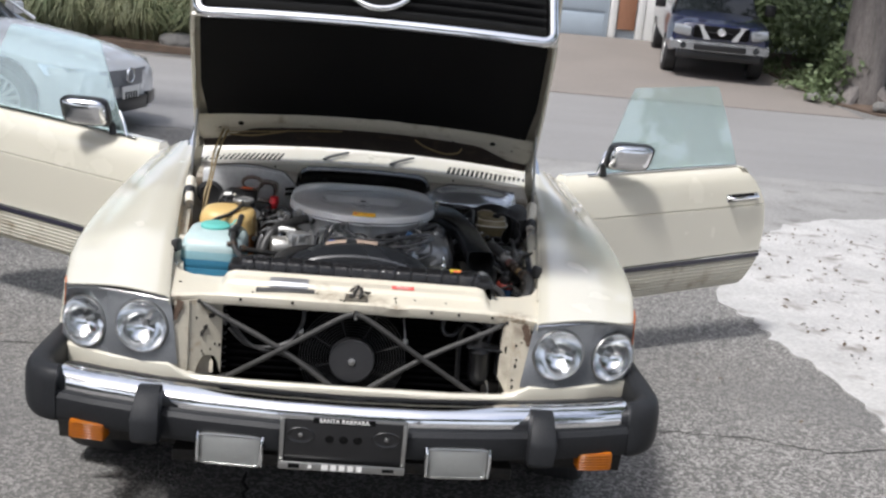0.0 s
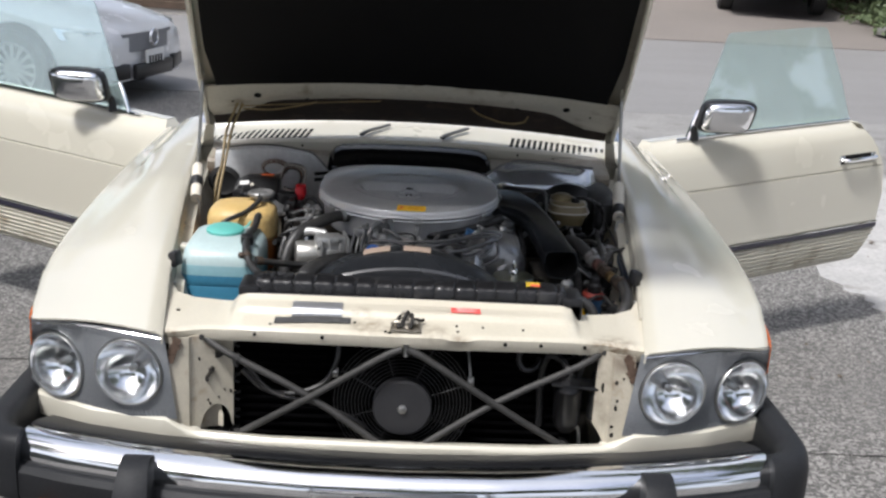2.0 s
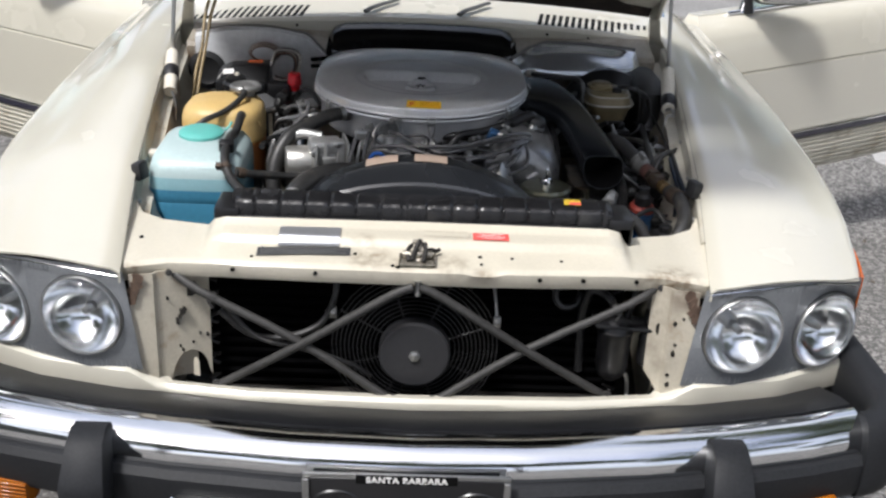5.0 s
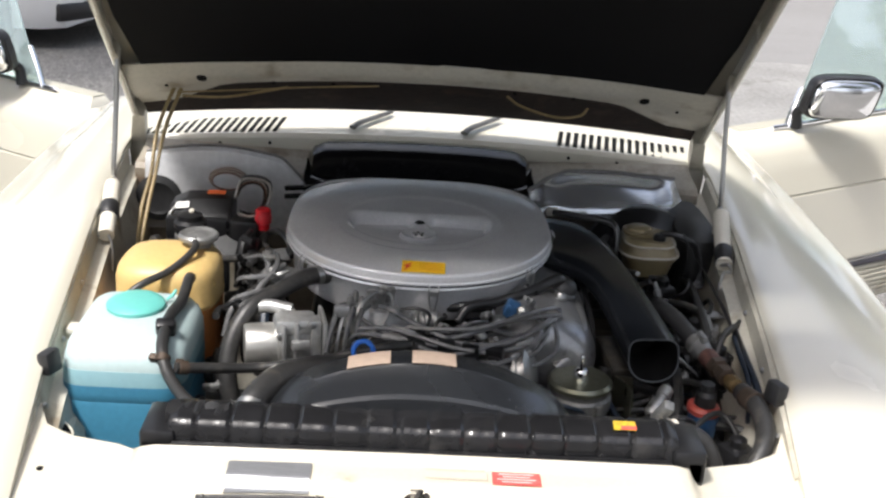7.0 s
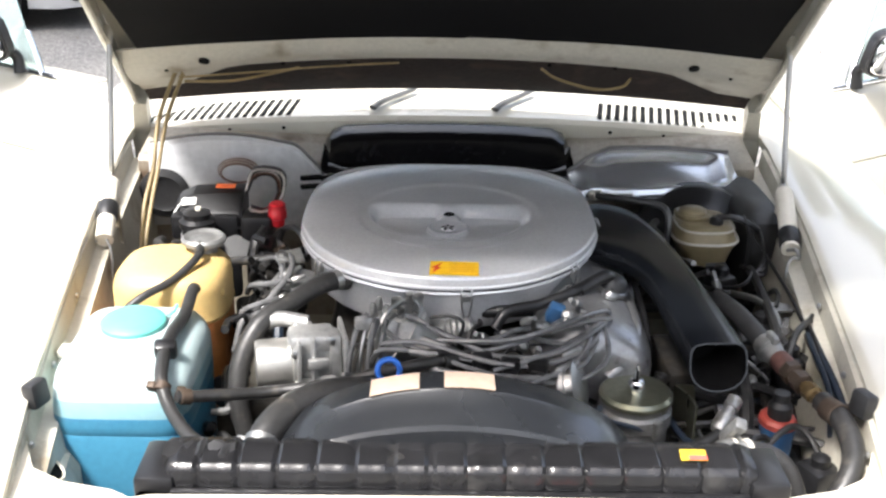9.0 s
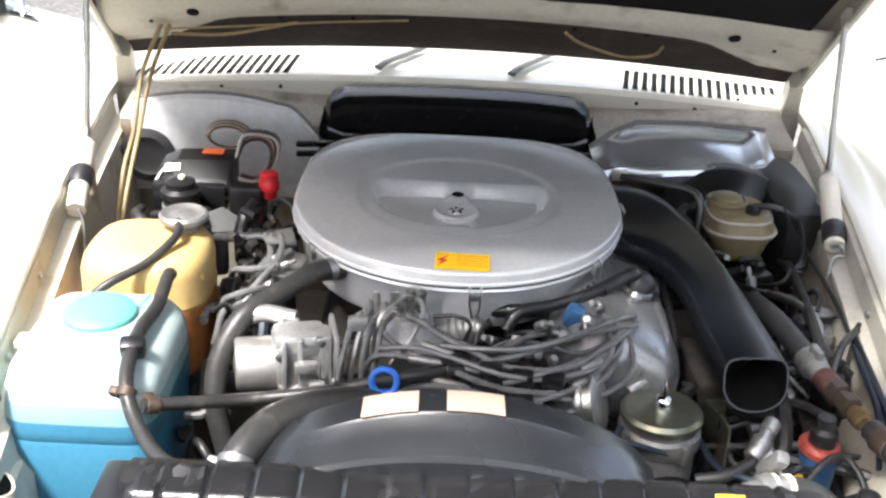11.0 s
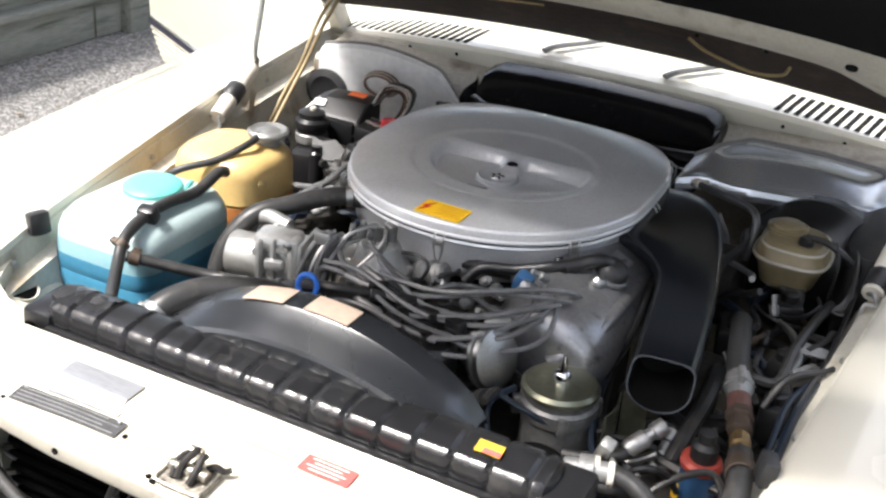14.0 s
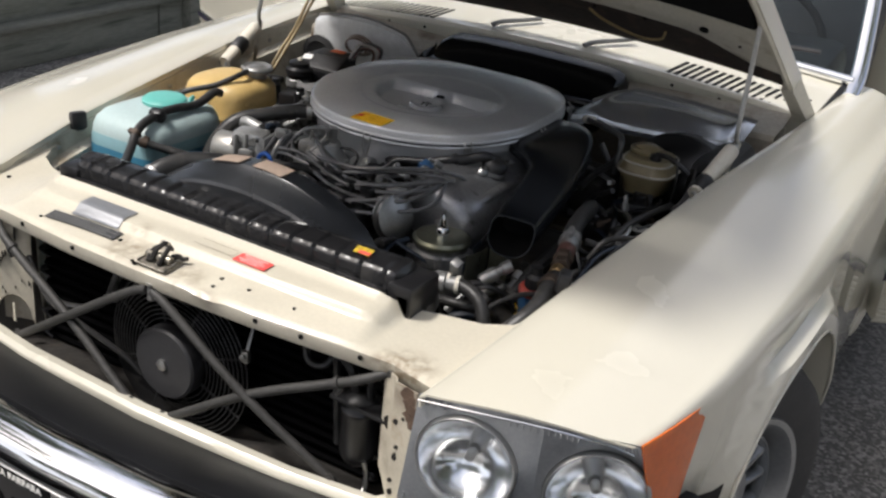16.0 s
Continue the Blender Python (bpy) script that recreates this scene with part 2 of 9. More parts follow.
SEAT_DARK = surface("dark_blue_leather", (0.035, 0.038, 0.045), 0.5, var=0.2, scale=9, fine=120, bump=0.1)
SILVER_PAINT = surface("silver_car_paint", (0.73, 0.735, 0.74), 0.26, 0.1, var=0.04, fine=500, bump=0.02, coat=0.6)
NAVY = surface("navy_truck_paint", (0.010, 0.014, 0.045), 0.25, var=0.08, bump=0.01, coat=0.8)
DARK_GLASS = surface("dark_window_glass", (0.015, 0.018, 0.02), 0.06, var=0.1, bump=0.0)
ASPHALT = two_grounds("weathered_asphalt", (0.105, 0.101, 0.095), (0.13, 0.127, 0.122), (0.40, 0.385, 0.36), 1.2, 100.0, 0.85, 0.7)
CONCRETE = surface("pale_concrete", (0.40, 0.393, 0.38), 0.85, var=0.24, scale=2.6, fine=45, bump=0.5, stain=0.25, stain_col=(0.20, 0.185, 0.165))
STREET = surface("street_asphalt", (0.215, 0.21, 0.205), 0.85, var=0.16, scale=0.8, fine=70, bump=0.25, stretch=(0.4, 1.4, 1))
DRIVE = surface("driveway_concrete", (0.20, 0.178, 0.16), 0.85, var=0.14, scale=0.7, fine=40, bump=0.2)
SOIL = surface("planting_soil", (0.10, 0.07, 0.05), 0.95, var=0.4, scale=6, fine=60, bump=0.6)
KERB = surface("kerb_concrete", (0.42, 0.40, 0.37), 0.85, var=0.15, scale=4, fine=60, bump=0.3)
TIMBER = surface("grey_weathered_timber", (0.21, 0.215, 0.185), 0.8, var=0.3, scale=3, fine=40, bump=0.4, stretch=(6, 0.5, 6), stain=0.25, stain_col=(0.06, 0.07, 0.05), spread=0.15)
BARK = surface("grey_bark", (0.15, 0.135, 0.125), 0.9, var=0.4, scale=7, fine=40, bump=0.8, stretch=(1, 1, 0.25), depth=0.03)
LEAF = surface("green_leaf", (0.10, 0.135, 0.06), 0.55, var=0.45, scale=3, fine=30, bump=0.0)
GRASS = surface("long_grass", (0.07, 0.125, 0.04), 0.6, var=0.5, scale=1.3, fine=14, bump=0.0, tint=(0.15, 0.145, 0.08))
ROCK = surface("garden_rock", (0.15, 0.145, 0.135), 0.85, var=0.25, scale=6, fine=50, bump=0.5)
STUCCO = surface("pale_blue_stucco", (0.42, 0.47, 0.52), 0.85, var=0.06, scale=3, fine=80, bump=0.2)
DOOR_WOOD = surface("reddish_wood_door", (0.30, 0.15, 0.09), 0.5, var=0.2, scale=5, bump=0.1, stretch=(6, 6, 1))
WHITE_PAINT = surface("white_trim_paint", (0.72, 0.72, 0.70), 0.5, var=0.05, bump=0.04)
GREEN_BIN = surface("bright_green_plastic", (0.02, 0.50, 0.12), 0.35, var=0.08, bump=0.02)


def smudged(m, spots, colour, scale=55.0):
    """Greasy dirt round a few places: noise that fades with distance from each."""
    n, l = m.node_tree.nodes, m.node_tree.links
    b = n["Principled BSDF"]
    base = b.inputs["Base Color"].links[0].from_socket
    co, ns = n.new("ShaderNodeTexCoord"), n.new("ShaderNodeTexNoise")
    ns.inputs["Scale"].default_value, ns.inputs["Detail"].default_value = scale, 7.0
    l.new(co.outputs["Object"], ns.inputs["Vector"])
    for place, size, weight in spots:
        d, fall, sm, mx = n.new("ShaderNodeVectorMath"), n.new("ShaderNodeMapRange"), n.new("ShaderNodeMath"), n.new("ShaderNodeMix")
        d.operation, sm.operation, mx.data_type, fall.interpolation_type = "DISTANCE", "MULTIPLY", "RGBA", "SMOOTHSTEP"
        d.inputs[1].default_value = place
        l.new(co.outputs["Object"], d.inputs[0]), l.new(d.outputs["Value"], fall.inputs["Value"])
        fall.inputs["From Min"].default_value, fall.inputs["From Max"].default_value = size, size * 0.15
        fall.inputs["To Max"].default_value = weight
        cut_ = n.new("ShaderNodeMapRange")
        cut_.inputs["From Min"].default_value, cut_.inputs["From Max"].default_value = 0.36, 0.62
        l.new(ns.outputs[0], cut_.inputs["Value"])
        l.new(fall.outputs[0], sm.inputs[0]), l.new(cut_.outputs[0], sm.inputs[1])
        mx.inputs["B"].default_value = (*colour, 1)
        l.new(sm.outputs[0], mx.inputs["Factor"]), l.new(base, mx.inputs["A"])
        base = mx.outputs["Result"]
    l.new(base, b.inputs["Base Color"])
    return m


NOSE_PAINT = smudged(surface("cream_nose_paint", (0.585, 0.545, 0.445), 0.36, var=0.06, scale=9, fine=160, bump=0.03, coat=0.3),
                     [((-0.085, 0.005, 0.79), 0.055, 0.8), ((-0.03, -0.015, 0.79), 0.04, 0.6), ((0.06, -0.01, 0.787), 0.05, 0.6), ((0.12, -0.035, 0.775), 0.035, 0.7), ((0.475, 0.02, 0.755), 0.065, 1.0), ((0.44, 0.0, 0.75), 0.05, 0.8),
                      ((-0.515, 0.0, 0.745), 0.035, 1.0), ((-0.10, 0.055, 0.80), 0.03, 0.6)], (0.24, 0.185, 0.125))
PLATE_PAINT = smudged(surface("grimy_cream_plate_paint", (0.50, 0.46, 0.37), 0.45, var=0.1, scale=12, fine=160, bump=0.05, stain=0.1, stain_col=(0.36, 0.28, 0.19)),
                      [((-0.512, -0.01, 0.735), 0.045, 1.3), ((-0.42, 0.03, 0.72), 0.035, 1.0), ((0.50, -0.01, 0.745), 0.06, 0.9), ((0.45, 0.02, 0.70), 0.09, 0.55), ((0.45, 0.02, 0.60), 0.07, 0.5), ((-0.50, 0.0, 0.53), 0.05, 0.9)], (0.14, 0.105, 0.075), 24.0)
ROOF_TILE = surface("brown_roof_shingle", (0.16, 0.12, 0.10), 0.85, var=0.25, scale=8, bump=0.4)

# ---------------------------------------------------------------- mesh helpers
def smooth_path(pts, k=5):
    p = [Vector(a) for a in pts]
    if len(p) < 3:
        return p
    q = [2 * p[0] - p[1]] + p + [2 * p[-1] - p[-2]]
    out = []
    for i in range(1, len(q) - 2):
        a, b, c, d = q[i - 1:i + 3]
        for j in range(k):
            t = j / k
            out.append(0.5 * (2 * b + (c - a) * t + (2 * a - 5 * b + 4 * c - d) * t * t + (3 * b - a - 3 * c + d) * t ** 3))
    out.append(p[-1])
    return out


def loft(bm, rings, closed=True, caps=True):
    vs = [[bm.verts.new(p) for p in r] for r in rings]
    n = len(vs[0])
    for a, b in zip(vs, vs[1:]):
        for i in range(n if closed else n - 1):
            j = (i + 1) % n
            bm.faces.new((a[i], a[j], b[j], b[i]))
    if caps and closed:
        bm.faces.new(vs[0][::-1]), bm.faces.new(vs[-1])
    return vs


def tube(bm, pts, r, seg=10, k=5, flat=1.0):
    """A round bar along a smoothed path; r may be a number or one for each end."""
    path = smooth_path(pts, k)
    rings, up = [], Vector((0.13, 0.21, 0.97))
    for i, p in enumerate(path):
        d = (path[min(i + 1, len(path) - 1)] - path[max(i - 1, 0)]).normalized()
        x = d.cross(up)
        if x.length < 0.05:
            x = d.cross(Vector((1, 0, 0)))
        x.normalize()
        y = x.cross(d).normalized()
        up = y
        f = i / max(1, len(path) - 1)
        rr = r if not isinstance(r, tuple) else r[0] + (r[1] - r[0]) * f
        rings.append([p + rr * (math.cos(a) * x + flat * math.sin(a) * y) for a in (2 * math.pi * s / seg for s in range(seg))])
    loft(bm, rings)


def lathe(bm, prof, m=None, seg=28, caps=True):
    """A turned shape about its z axis: rows of radius and height."""
    m = m or Matrix()
    rings = [[m @ Vector((r * math.cos(a), r * math.sin(a), z)) for a in (2 * math.pi * s / seg for s in range(seg))] for r, z in prof]
    loft(bm, rings, caps=caps)


def block(bm, c, s, turn=(0, 0, 0), bev=0.004, seg=2):
    t = bmesh.new()
    bmesh.ops.create_cube(t, size=1)
    for v in t.verts:
        v.co = Vector((v.co.x * s[0], v.co.y * s[1], v.co.z * s[2]))
    if bev:
        bmesh.ops.bevel(t, geom=t.edges[:], offset=min(bev, min(s) * 0.45), segments=seg, affect="EDGES", profile=0.5)
    m = pose(*c, *turn)
    join(bm, t, m)


def join(bm, t, m=None):
    m = m or Matrix()
    made = {v: bm.verts.new(m @ v.co) for v in t.verts}
    for f in t.faces:
        bm.faces.new([made[v] for v in f.verts])
    t.free()


def slab(bm, pts, h, m=None, bev=0.0):
    """A flat outline in x and y, h thick in z, with edges rounded off."""
    t = bmesh.new()
    lo, hi = [t.verts.new((x, y, 0)) for x, y in pts], [t.verts.new((x, y, h)) for x, y in pts]
    t.faces.new(lo[::-1]), t.faces.new(hi)
    for i in range(len(pts)):
        j = (i + 1) % len(pts)
        t.faces.new((lo[i], lo[j], hi[j], hi[i]))
    if bev:
        bmesh.ops.bevel(t, geom=[e for e in t.edges if all(abs(v.co.z - h) < 1e-6 for v in e.verts)], offset=bev, segments=2, affect="EDGES", profile=0.5)
    join(bm, t, m)


def squircle(cx, cy, rx, ry, e=2.6, n=48):
    out = []
    for i in range(n):
        a = 2 * math.pi * i / n
        c, s = math.cos(a), math.sin(a)
        out.append((cx + rx * math.copysign(abs(c) ** (2 / e), c), cy + ry * math.copysign(abs(s) ** (2 / e), s)))
    return out


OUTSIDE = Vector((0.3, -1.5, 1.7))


def sheet(bm, grid, thick=0.0, closed_down=True):
    """A grid of points as a surface; thick > 0 makes it a plate with that depth below its faces."""
    vs = [[bm.verts.new(p) for p in row] for row in grid]
    faces = []
    for a, b in zip(vs, vs[1:]):
        for i in range(len(a) - 1):
            faces.append(bm.faces.new((a[i], a[i + 1], b[i + 1], b[i])))
    if thick:
        normal = [[Vector() for _ in row] for row in vs]
        for i in range(len(vs) - 1):
            for j in range(len(vs[i]) - 1):
                q = ((i, j), (i, j + 1), (i + 1, j + 1), (i + 1, j))
                p = [vs[a][b].co for a, b in q]
                nn = (p[2] - p[0]).cross(p[3] - p[1])
                for a, b in q:
                    normal[a][b] += nn
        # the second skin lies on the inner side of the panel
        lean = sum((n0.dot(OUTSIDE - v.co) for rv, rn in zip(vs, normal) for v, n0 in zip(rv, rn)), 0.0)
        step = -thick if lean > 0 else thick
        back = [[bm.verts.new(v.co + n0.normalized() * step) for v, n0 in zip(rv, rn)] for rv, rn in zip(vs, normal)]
        for a, b in zip(back, back[1:]):
            for i in range(len(a) - 1):
                bm.faces.new((a[i], b[i], b[i + 1], a[i + 1]))
        edge = [(0, j) for j in range(len(vs[0]))] + [(i, len(vs[0]) - 1) for i in range(1, len(vs))]
        edge += [(len(vs) - 1, j) for j in range(len(vs[0]) - 2, -1, -1)] + [(i, 0) for i in range(len(vs) - 2, 0, -1)]
        for (a, b), (c, d) in zip(edge, edge[1:] + edge[:1]):
            bm.faces.new((vs[a][b], back[a][b], back[c][d], vs[c][d]))


def mesh_of(name, bm, material, sharp=38):
    bmesh.ops.recalc_face_normals(bm, faces=bm.faces[:])
    me = bpy.data.meshes.new(name)
    bm.to_mesh(me)
    bm.free()
    me.polygons.foreach_set("use_smooth", [True] * len(me.polygons))
    me.set_sharp_from_angle(angle=radians(sharp))
    me.materials.append(material)
    return me


def part(name, bm, material, parent, label="", sharp=38):
    ob = new(name, mesh_of(name, bm, material, sharp))
    if parent is not None:
        ob.parent = parent
    if label:
        ob["label"] = label
    return ob


def thing(name, label, category, group="", kind="", at=(0, 0, 0), turn=(0, 0, 0)):
    ob = new(name)
    ob.empty_display_size = 0.1
    ob.matrix_world = pose(*at, *turn)
    return tagged(ob, label, category, group, kind)


def single(name, bm, material, label, category, group="", kind="", sharp=38):
    return tagged(part(name, bm, material, None, sharp=sharp), label, category, group, kind)


def B():
    return bmesh.new()


def mirrored(p, side):
    return (p[0] * side, p[1], p[2])

# ---------------------------------------------------------------- ground and setting (large)
def ground_height(x, y):
    if y < 14.6:
        return 0.0
    return min(0.075 * (y - 14.6), 1.6)


g = B()
xs = [-600, -150, -40, -12, -6, 0, 3, 6, 10, 16, 40, 150, 600]
ys = [-600, -150, -40, -10, 0, 8, 14.6, 18, 22, 26, 36, 60, 200, 600]
sheet(g, [[(x, y, ground_height(x, y)) for x in xs] for y in ys])
single("ground", g, ASPHALT, "weathered grey asphalt forecourt with pale exposed aggregate", "ground", kind="structure")

# ---------------------------------------------------------------- the cream roadster
car = thing("classic_roadster", "cream two-seat classic roadster with raised hood and open doors", "car")


def fender_section(y):
    """Half section of the front wing at y: points from the inner edge over the crown to the sill."""
    f = lambda *rows: float(np.interp(y, [r[0] for r in rows], [r[1] for r in rows]))
    xi = f((-0.03, 0.528), (0.15, 0.556), (0.4, 0.592), (0.9, 0.650), (1.3, 0.690), (1.75, 0.715))
    zi = f((-0.03, 0.760), (0.15, 0.786), (0.4, 0.826), (0.9, 0.874), (1.3, 0.892), (1.75, 0.905))
    xs_ = f((-0.03, 0.818), (0.07, 0.840), (0.25, 0.862), (0.6, 0.864), (1.1, 0.857), (1.75, 0.850))
    zs_ = f((-0.03, 0.752), (0.15, 0.770), (0.4, 0.800), (0.9, 0.840), (1.3, 0.860), (1.75, 0.872))
    xm = f((-0.03, 0.842), (0.07, 0.861), (0.25, 0.888), (0.6, 0.914), (1.1, 0.914), (1.75, 0.900))
    zm = f((-0.03, 0.66), (0.4, 0.69), (0.9, 0.71), (1.75, 0.72))
    zb_low = 0.24 if y > 0.3 else 0.50
    dy = y - WHEEL_Y
    arch = 0.0
    if abs(dy) < ARCH:
        arch = WHEEL_Z + math.sqrt(ARCH ** 2 - dy * dy)
    zb = max(zb_low, arch)
    pts = [(xi, zi - 0.022), (xi, zi - 0.004), (xi + 0.012, zi + 0.003)]
    for k in range(1, 7):
        a = k / 7
        pts.append((xi + (xs_ - xi) * a, zi + (zs_ - zi) * a ** 1.6 + 0.014 * math.sin(math.pi * a)))
    for k in range(0, 6):
        a = radians(90 * k / 5)
        pts.append((xs_ + (xm - xs_) * math.sin(a) ** 0.68, zm + (zs_ - zm) * (0.30 + 0.70 * max(0.0, math.cos(a)) ** 0.56)))
    z0 = pts[-1][1]
    flare = 0.0
    if arch:
        flare = 0.028 * min(1.0, (arch - zb_low) / 0.22) if arch > zb_low else 0.0
    for k in range(1, 8):
        a = (0, 0.2, 0.4, 0.6, 0.72, 0.84, 0.93, 1.0)[k]
        z = z0 + (zb - z0) * a
        near = max(0.0, 1 - (z - zb) / 0.085)
        pts.append((xm - 0.03 * a * a * (1 - min(1.0, flare / 0.02)) + flare * min(1.0, 2.2 * near) ** 0.8 * (near > 0), z))
    pts.append((xm - 0.05, zb + 0.004))
    return pts


WHEEL_Y, WHEEL_Z, WHEEL_X = 0.640, 0.315, 0.785
ARCH = 0.385
ys = sorted(set([-0.03, -0.01, 0.02, 0.07, 0.12, 0.18, 0.25, 0.31] + [WHEEL_Y + 1.001 * ARCH * math.sin(radians(a)) for a in range(-90, 91, 10)]
                + [1.2, 1.3, 1.45, 1.6, 1.735]))


def build_fender(side):
    bm = B()
    rows = []
    for y in ys:
        row = []
        for x, z in fender_section(y):
            # the nose of the wing sweeps back from the grille to the outer corner
            back = 0.10 * max(0.0, (x - 0.52) / 0.34) ** 1.6 * max(0.0, 1 - (y + 0.03) / 0.45)
            if x > 0.79:
                back += (0.085 - 0.3 * max(0.0, 0.82 - x)) * max(0.0, 1 - (y + 0.03) / 0.30) * min(1.0, max(0.0, (0.748 - z) / 0.030))
            row.append((side * x, y + back, z))
        rows.append(row)
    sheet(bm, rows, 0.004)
    fender = part("front_fender", bm, CREAM, car, "cream front wing with soft reflections")
    # rolled lip round the wheel opening
    bm = B()
    tube(bm, [(side * (fender_section(WHEEL_Y + ARCH * math.cos(radians(a)))[-2][0] - 0.001), WHEEL_Y + ARCH * math.cos(radians(a)), WHEEL_Z + (ARCH - 0.002) * math.sin(radians(a))) for a in range(4, 150, 4)], 0.0035, 8, 1)
    part("arch_lip", bm, CREAM, fender)
    # chrome bead along the front edge
    bm = B()
    tube(bm, [(side * x, -0.034 + 0.10 * max(0.0, (x - 0.52) / 0.34) ** 1.6, z - 0.004) for x, z in ((0.528, 0.756), (0.62, 0.764), (0.72, 0.764), (0.80, 0.754), (0.832, 0.744))], 0.0013, 6, 4)
    part("chrome_bead", bm, CHROME, fender, "thin chrome bead")
    # dark wheel housing
    bm = B()
    rows = []
    for x in (0.50, 0.70, 0.905):
        rows.append([(side * x, WHEEL_Y + (ARCH + 0.012) * math.cos(radians(a)), WHEEL_Z + (ARCH + 0.012) * math.sin(radians(a))) for a in range(-20, 201, 10)])
    sheet(bm, rows, 0.003)
    part("wheel_housing", bm, GRIME, car, "dirty black wheel housing")
    # inner wing panel with gutter and ledge
    bm = B()
    rows = []
    for y in (0.16, 0.3, 0.5, 0.7, 0.9, 1.1, 1.33):
        xi, zi = fender_section(y)[0]
        rows.append([(side * a, y, b) for a, b in ((xi + 0.004, zi + 0.012), (xi - 0.006, zi + 0.006), (xi - 0.010, zi - 0.030), (xi - 0.034, zi - 0.036),
                                                   (xi - 0.040, zi - 0.075), (xi - 0.058, zi - 0.10), (xi - 0.062, zi - 0.26), (xi - 0.10, zi - 0.5))])
    sheet(bm, rows, 0.003)
    inner = part("inner_wing", bm, CREAM_IN, car, "dusty cream inner wing panel")
    for y in (0.28, 0.46, 0.66, 0.86, 1.08):
        xi, zi = fender_section(y)[0]
        b2 = B()
        lathe(b2, [(0.0055, 0), (0.0055, 0.003), (0.003, 0.005)], pose(side * (xi - 0.012), y, zi - 0.012, 0, -90 * side, 0), 8)
        part("screw", b2, STEEL, inner)
    # rubber stop on the gutter
    bm = B()
    block(bm, (side * 0.572, 0.345, 0.815), (0.022, 0.035, 0.038), (0, 8 * side, 20 * side), 0.006)
    block(bm, (side * 0.585, 0.355, 0.800), (0.03, 0.022, 0.02), (0, 0, 20 * side), 0.004)
    part("rubber_stop", bm, RUBBER, car, "black rubber hood stop")
    return fender


for s in (-1, 1):
    build_fender(s)


# ---- nose: lock panel, side plates, sill
def panel_rear(x):
    x = abs(x)
    return (float(np.interp(x, [0, .36, .382, .40, .43, .50, .545, .575], [.115, .113, .120, .160, .190, .212, .235, .30])),
            float(np.interp(x, [0, .36, .382, .40, .43, .50, .545, .575], [.816, .815, .806, .778, .768, .765, .770, .782])))


def panel_front(x):
    x = abs(x)
    return (float(np.interp(x, [0, .2, .36, .45, .53, .575], [-.036, -.028, -.004, .016, .004, .05])),
            float(np.interp(x, [0, .2, .36, .45, .53, .575], [.784, .782, .774, .764, .757, .765])))


PANEL_K = (0.03, 0.07, 0.11, 0.15, 0.2, 0.3, 0.38, 0.42, 0.44, 0.47, 0.50, 0.52, 0.6, 0.68, 0.76, 0.84, 0.90, 0.95)


def panel_z(x, k):
    """Height of the lock panel: rear lip, upper deck, step, lower deck, with a few dents."""
    (yr, zr), (yf, zf) = panel_rear(x), panel_front(x)
    flat = min(1.0, max(0.0, (0.40 - abs(x)) / 0.05))
    z = zr + (zf - zr) * k + flat * float(np.interp(k, [0, 0.04, 0.15, 0.41, 0.44, 0.50, 0.53, 0.92, 1], [0, 0, -0.0045, 0.0028, 0.0015, -0.0065, -0.0070, -0.0008, 0]))
    knock = math.exp(-((x - 0.12) / 0.032) ** 4) * max(0.0, k - 0.62) * 2.4
    knock_l = 0.6 * math.exp(-((x + 0.085) / 0.025) ** 2) * math.exp(-((k - 0.72) / 0.12) ** 2)
    return z - 0.0055 * knock + 0.0022 * math.sin(150 * x + 11 * k) * knock - 0.004 * knock_l


def on_panel(x, y):
    yr, yf = panel_rear(x)[0], panel_front(x)[0]
    return panel_z(x, (yr - y) / (yr - yf))


bm = B()
rows = []
for i in range(-92, 93):
    x = i * 0.00625
    (yr, zr), (yf, zf) = panel_rear(x), panel_front(x)
    dent = 0.005 * math.exp(-((x - 0.12) / 0.030) ** 4)
    row = [(x, yr, zr - 0.035), (x, yr, zr - 0.004), (x, yr - 0.003, zr)]
    row += [(x, yr + (yf - yr) * k, panel_z(x, k)) for k in PANEL_K]
    row += [(x, yf, zf - 0.005 - dent), (x, yf + 0.002 + 1.2 * dent, zf - 0.022 - dent), (x, yf + 0.008 + dent, zf - 0.034 - 0.7 * dent)]
    rows.append(row)
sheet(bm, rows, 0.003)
lock_panel = part("lock_panel", bm, NOSE_PAINT, car, "cream lock panel across the nose with scuffed dents")
for x in (-0.329, -0.18, 0.22, 0.30, 0.40):
    bm = B()
    yf, zf = panel_front(x)
    lathe(bm, [(0.0045, 0), (0.0045, 0.002)], pose(x, yf + 0.0005, zf - 0.014, 90, 0, 0), 8)
    part("screw_hole", bm, MATT_BLACK, lock_panel)
for x, y, r in ((-0.112, 0.016, 0.0035), (-0.297, 0.006, 0.003), (-0.043, -0.024, 0.0035), (-0.034, -0.028, 0.004), (0.114, 0.018, 0.0035), (0.172, 0.016, 0.003), (0.116, -0.006, 0.003), (-0.520, 0.12, 0.0045), (0.262, 0.018, 0.003)):
    bm = B()
    slab(bm, [(r * (1.2 if j % 3 else 0.8) * math.cos(math.tau * j / 8), r * math.sin(math.tau * j / 8)) for j in range(8)], 0.0015, pose(x, y, on_panel(x, y) + 0.0005, 8, 0, 0))
    part("screw_hole", bm, MATT_BLACK, lock_panel)


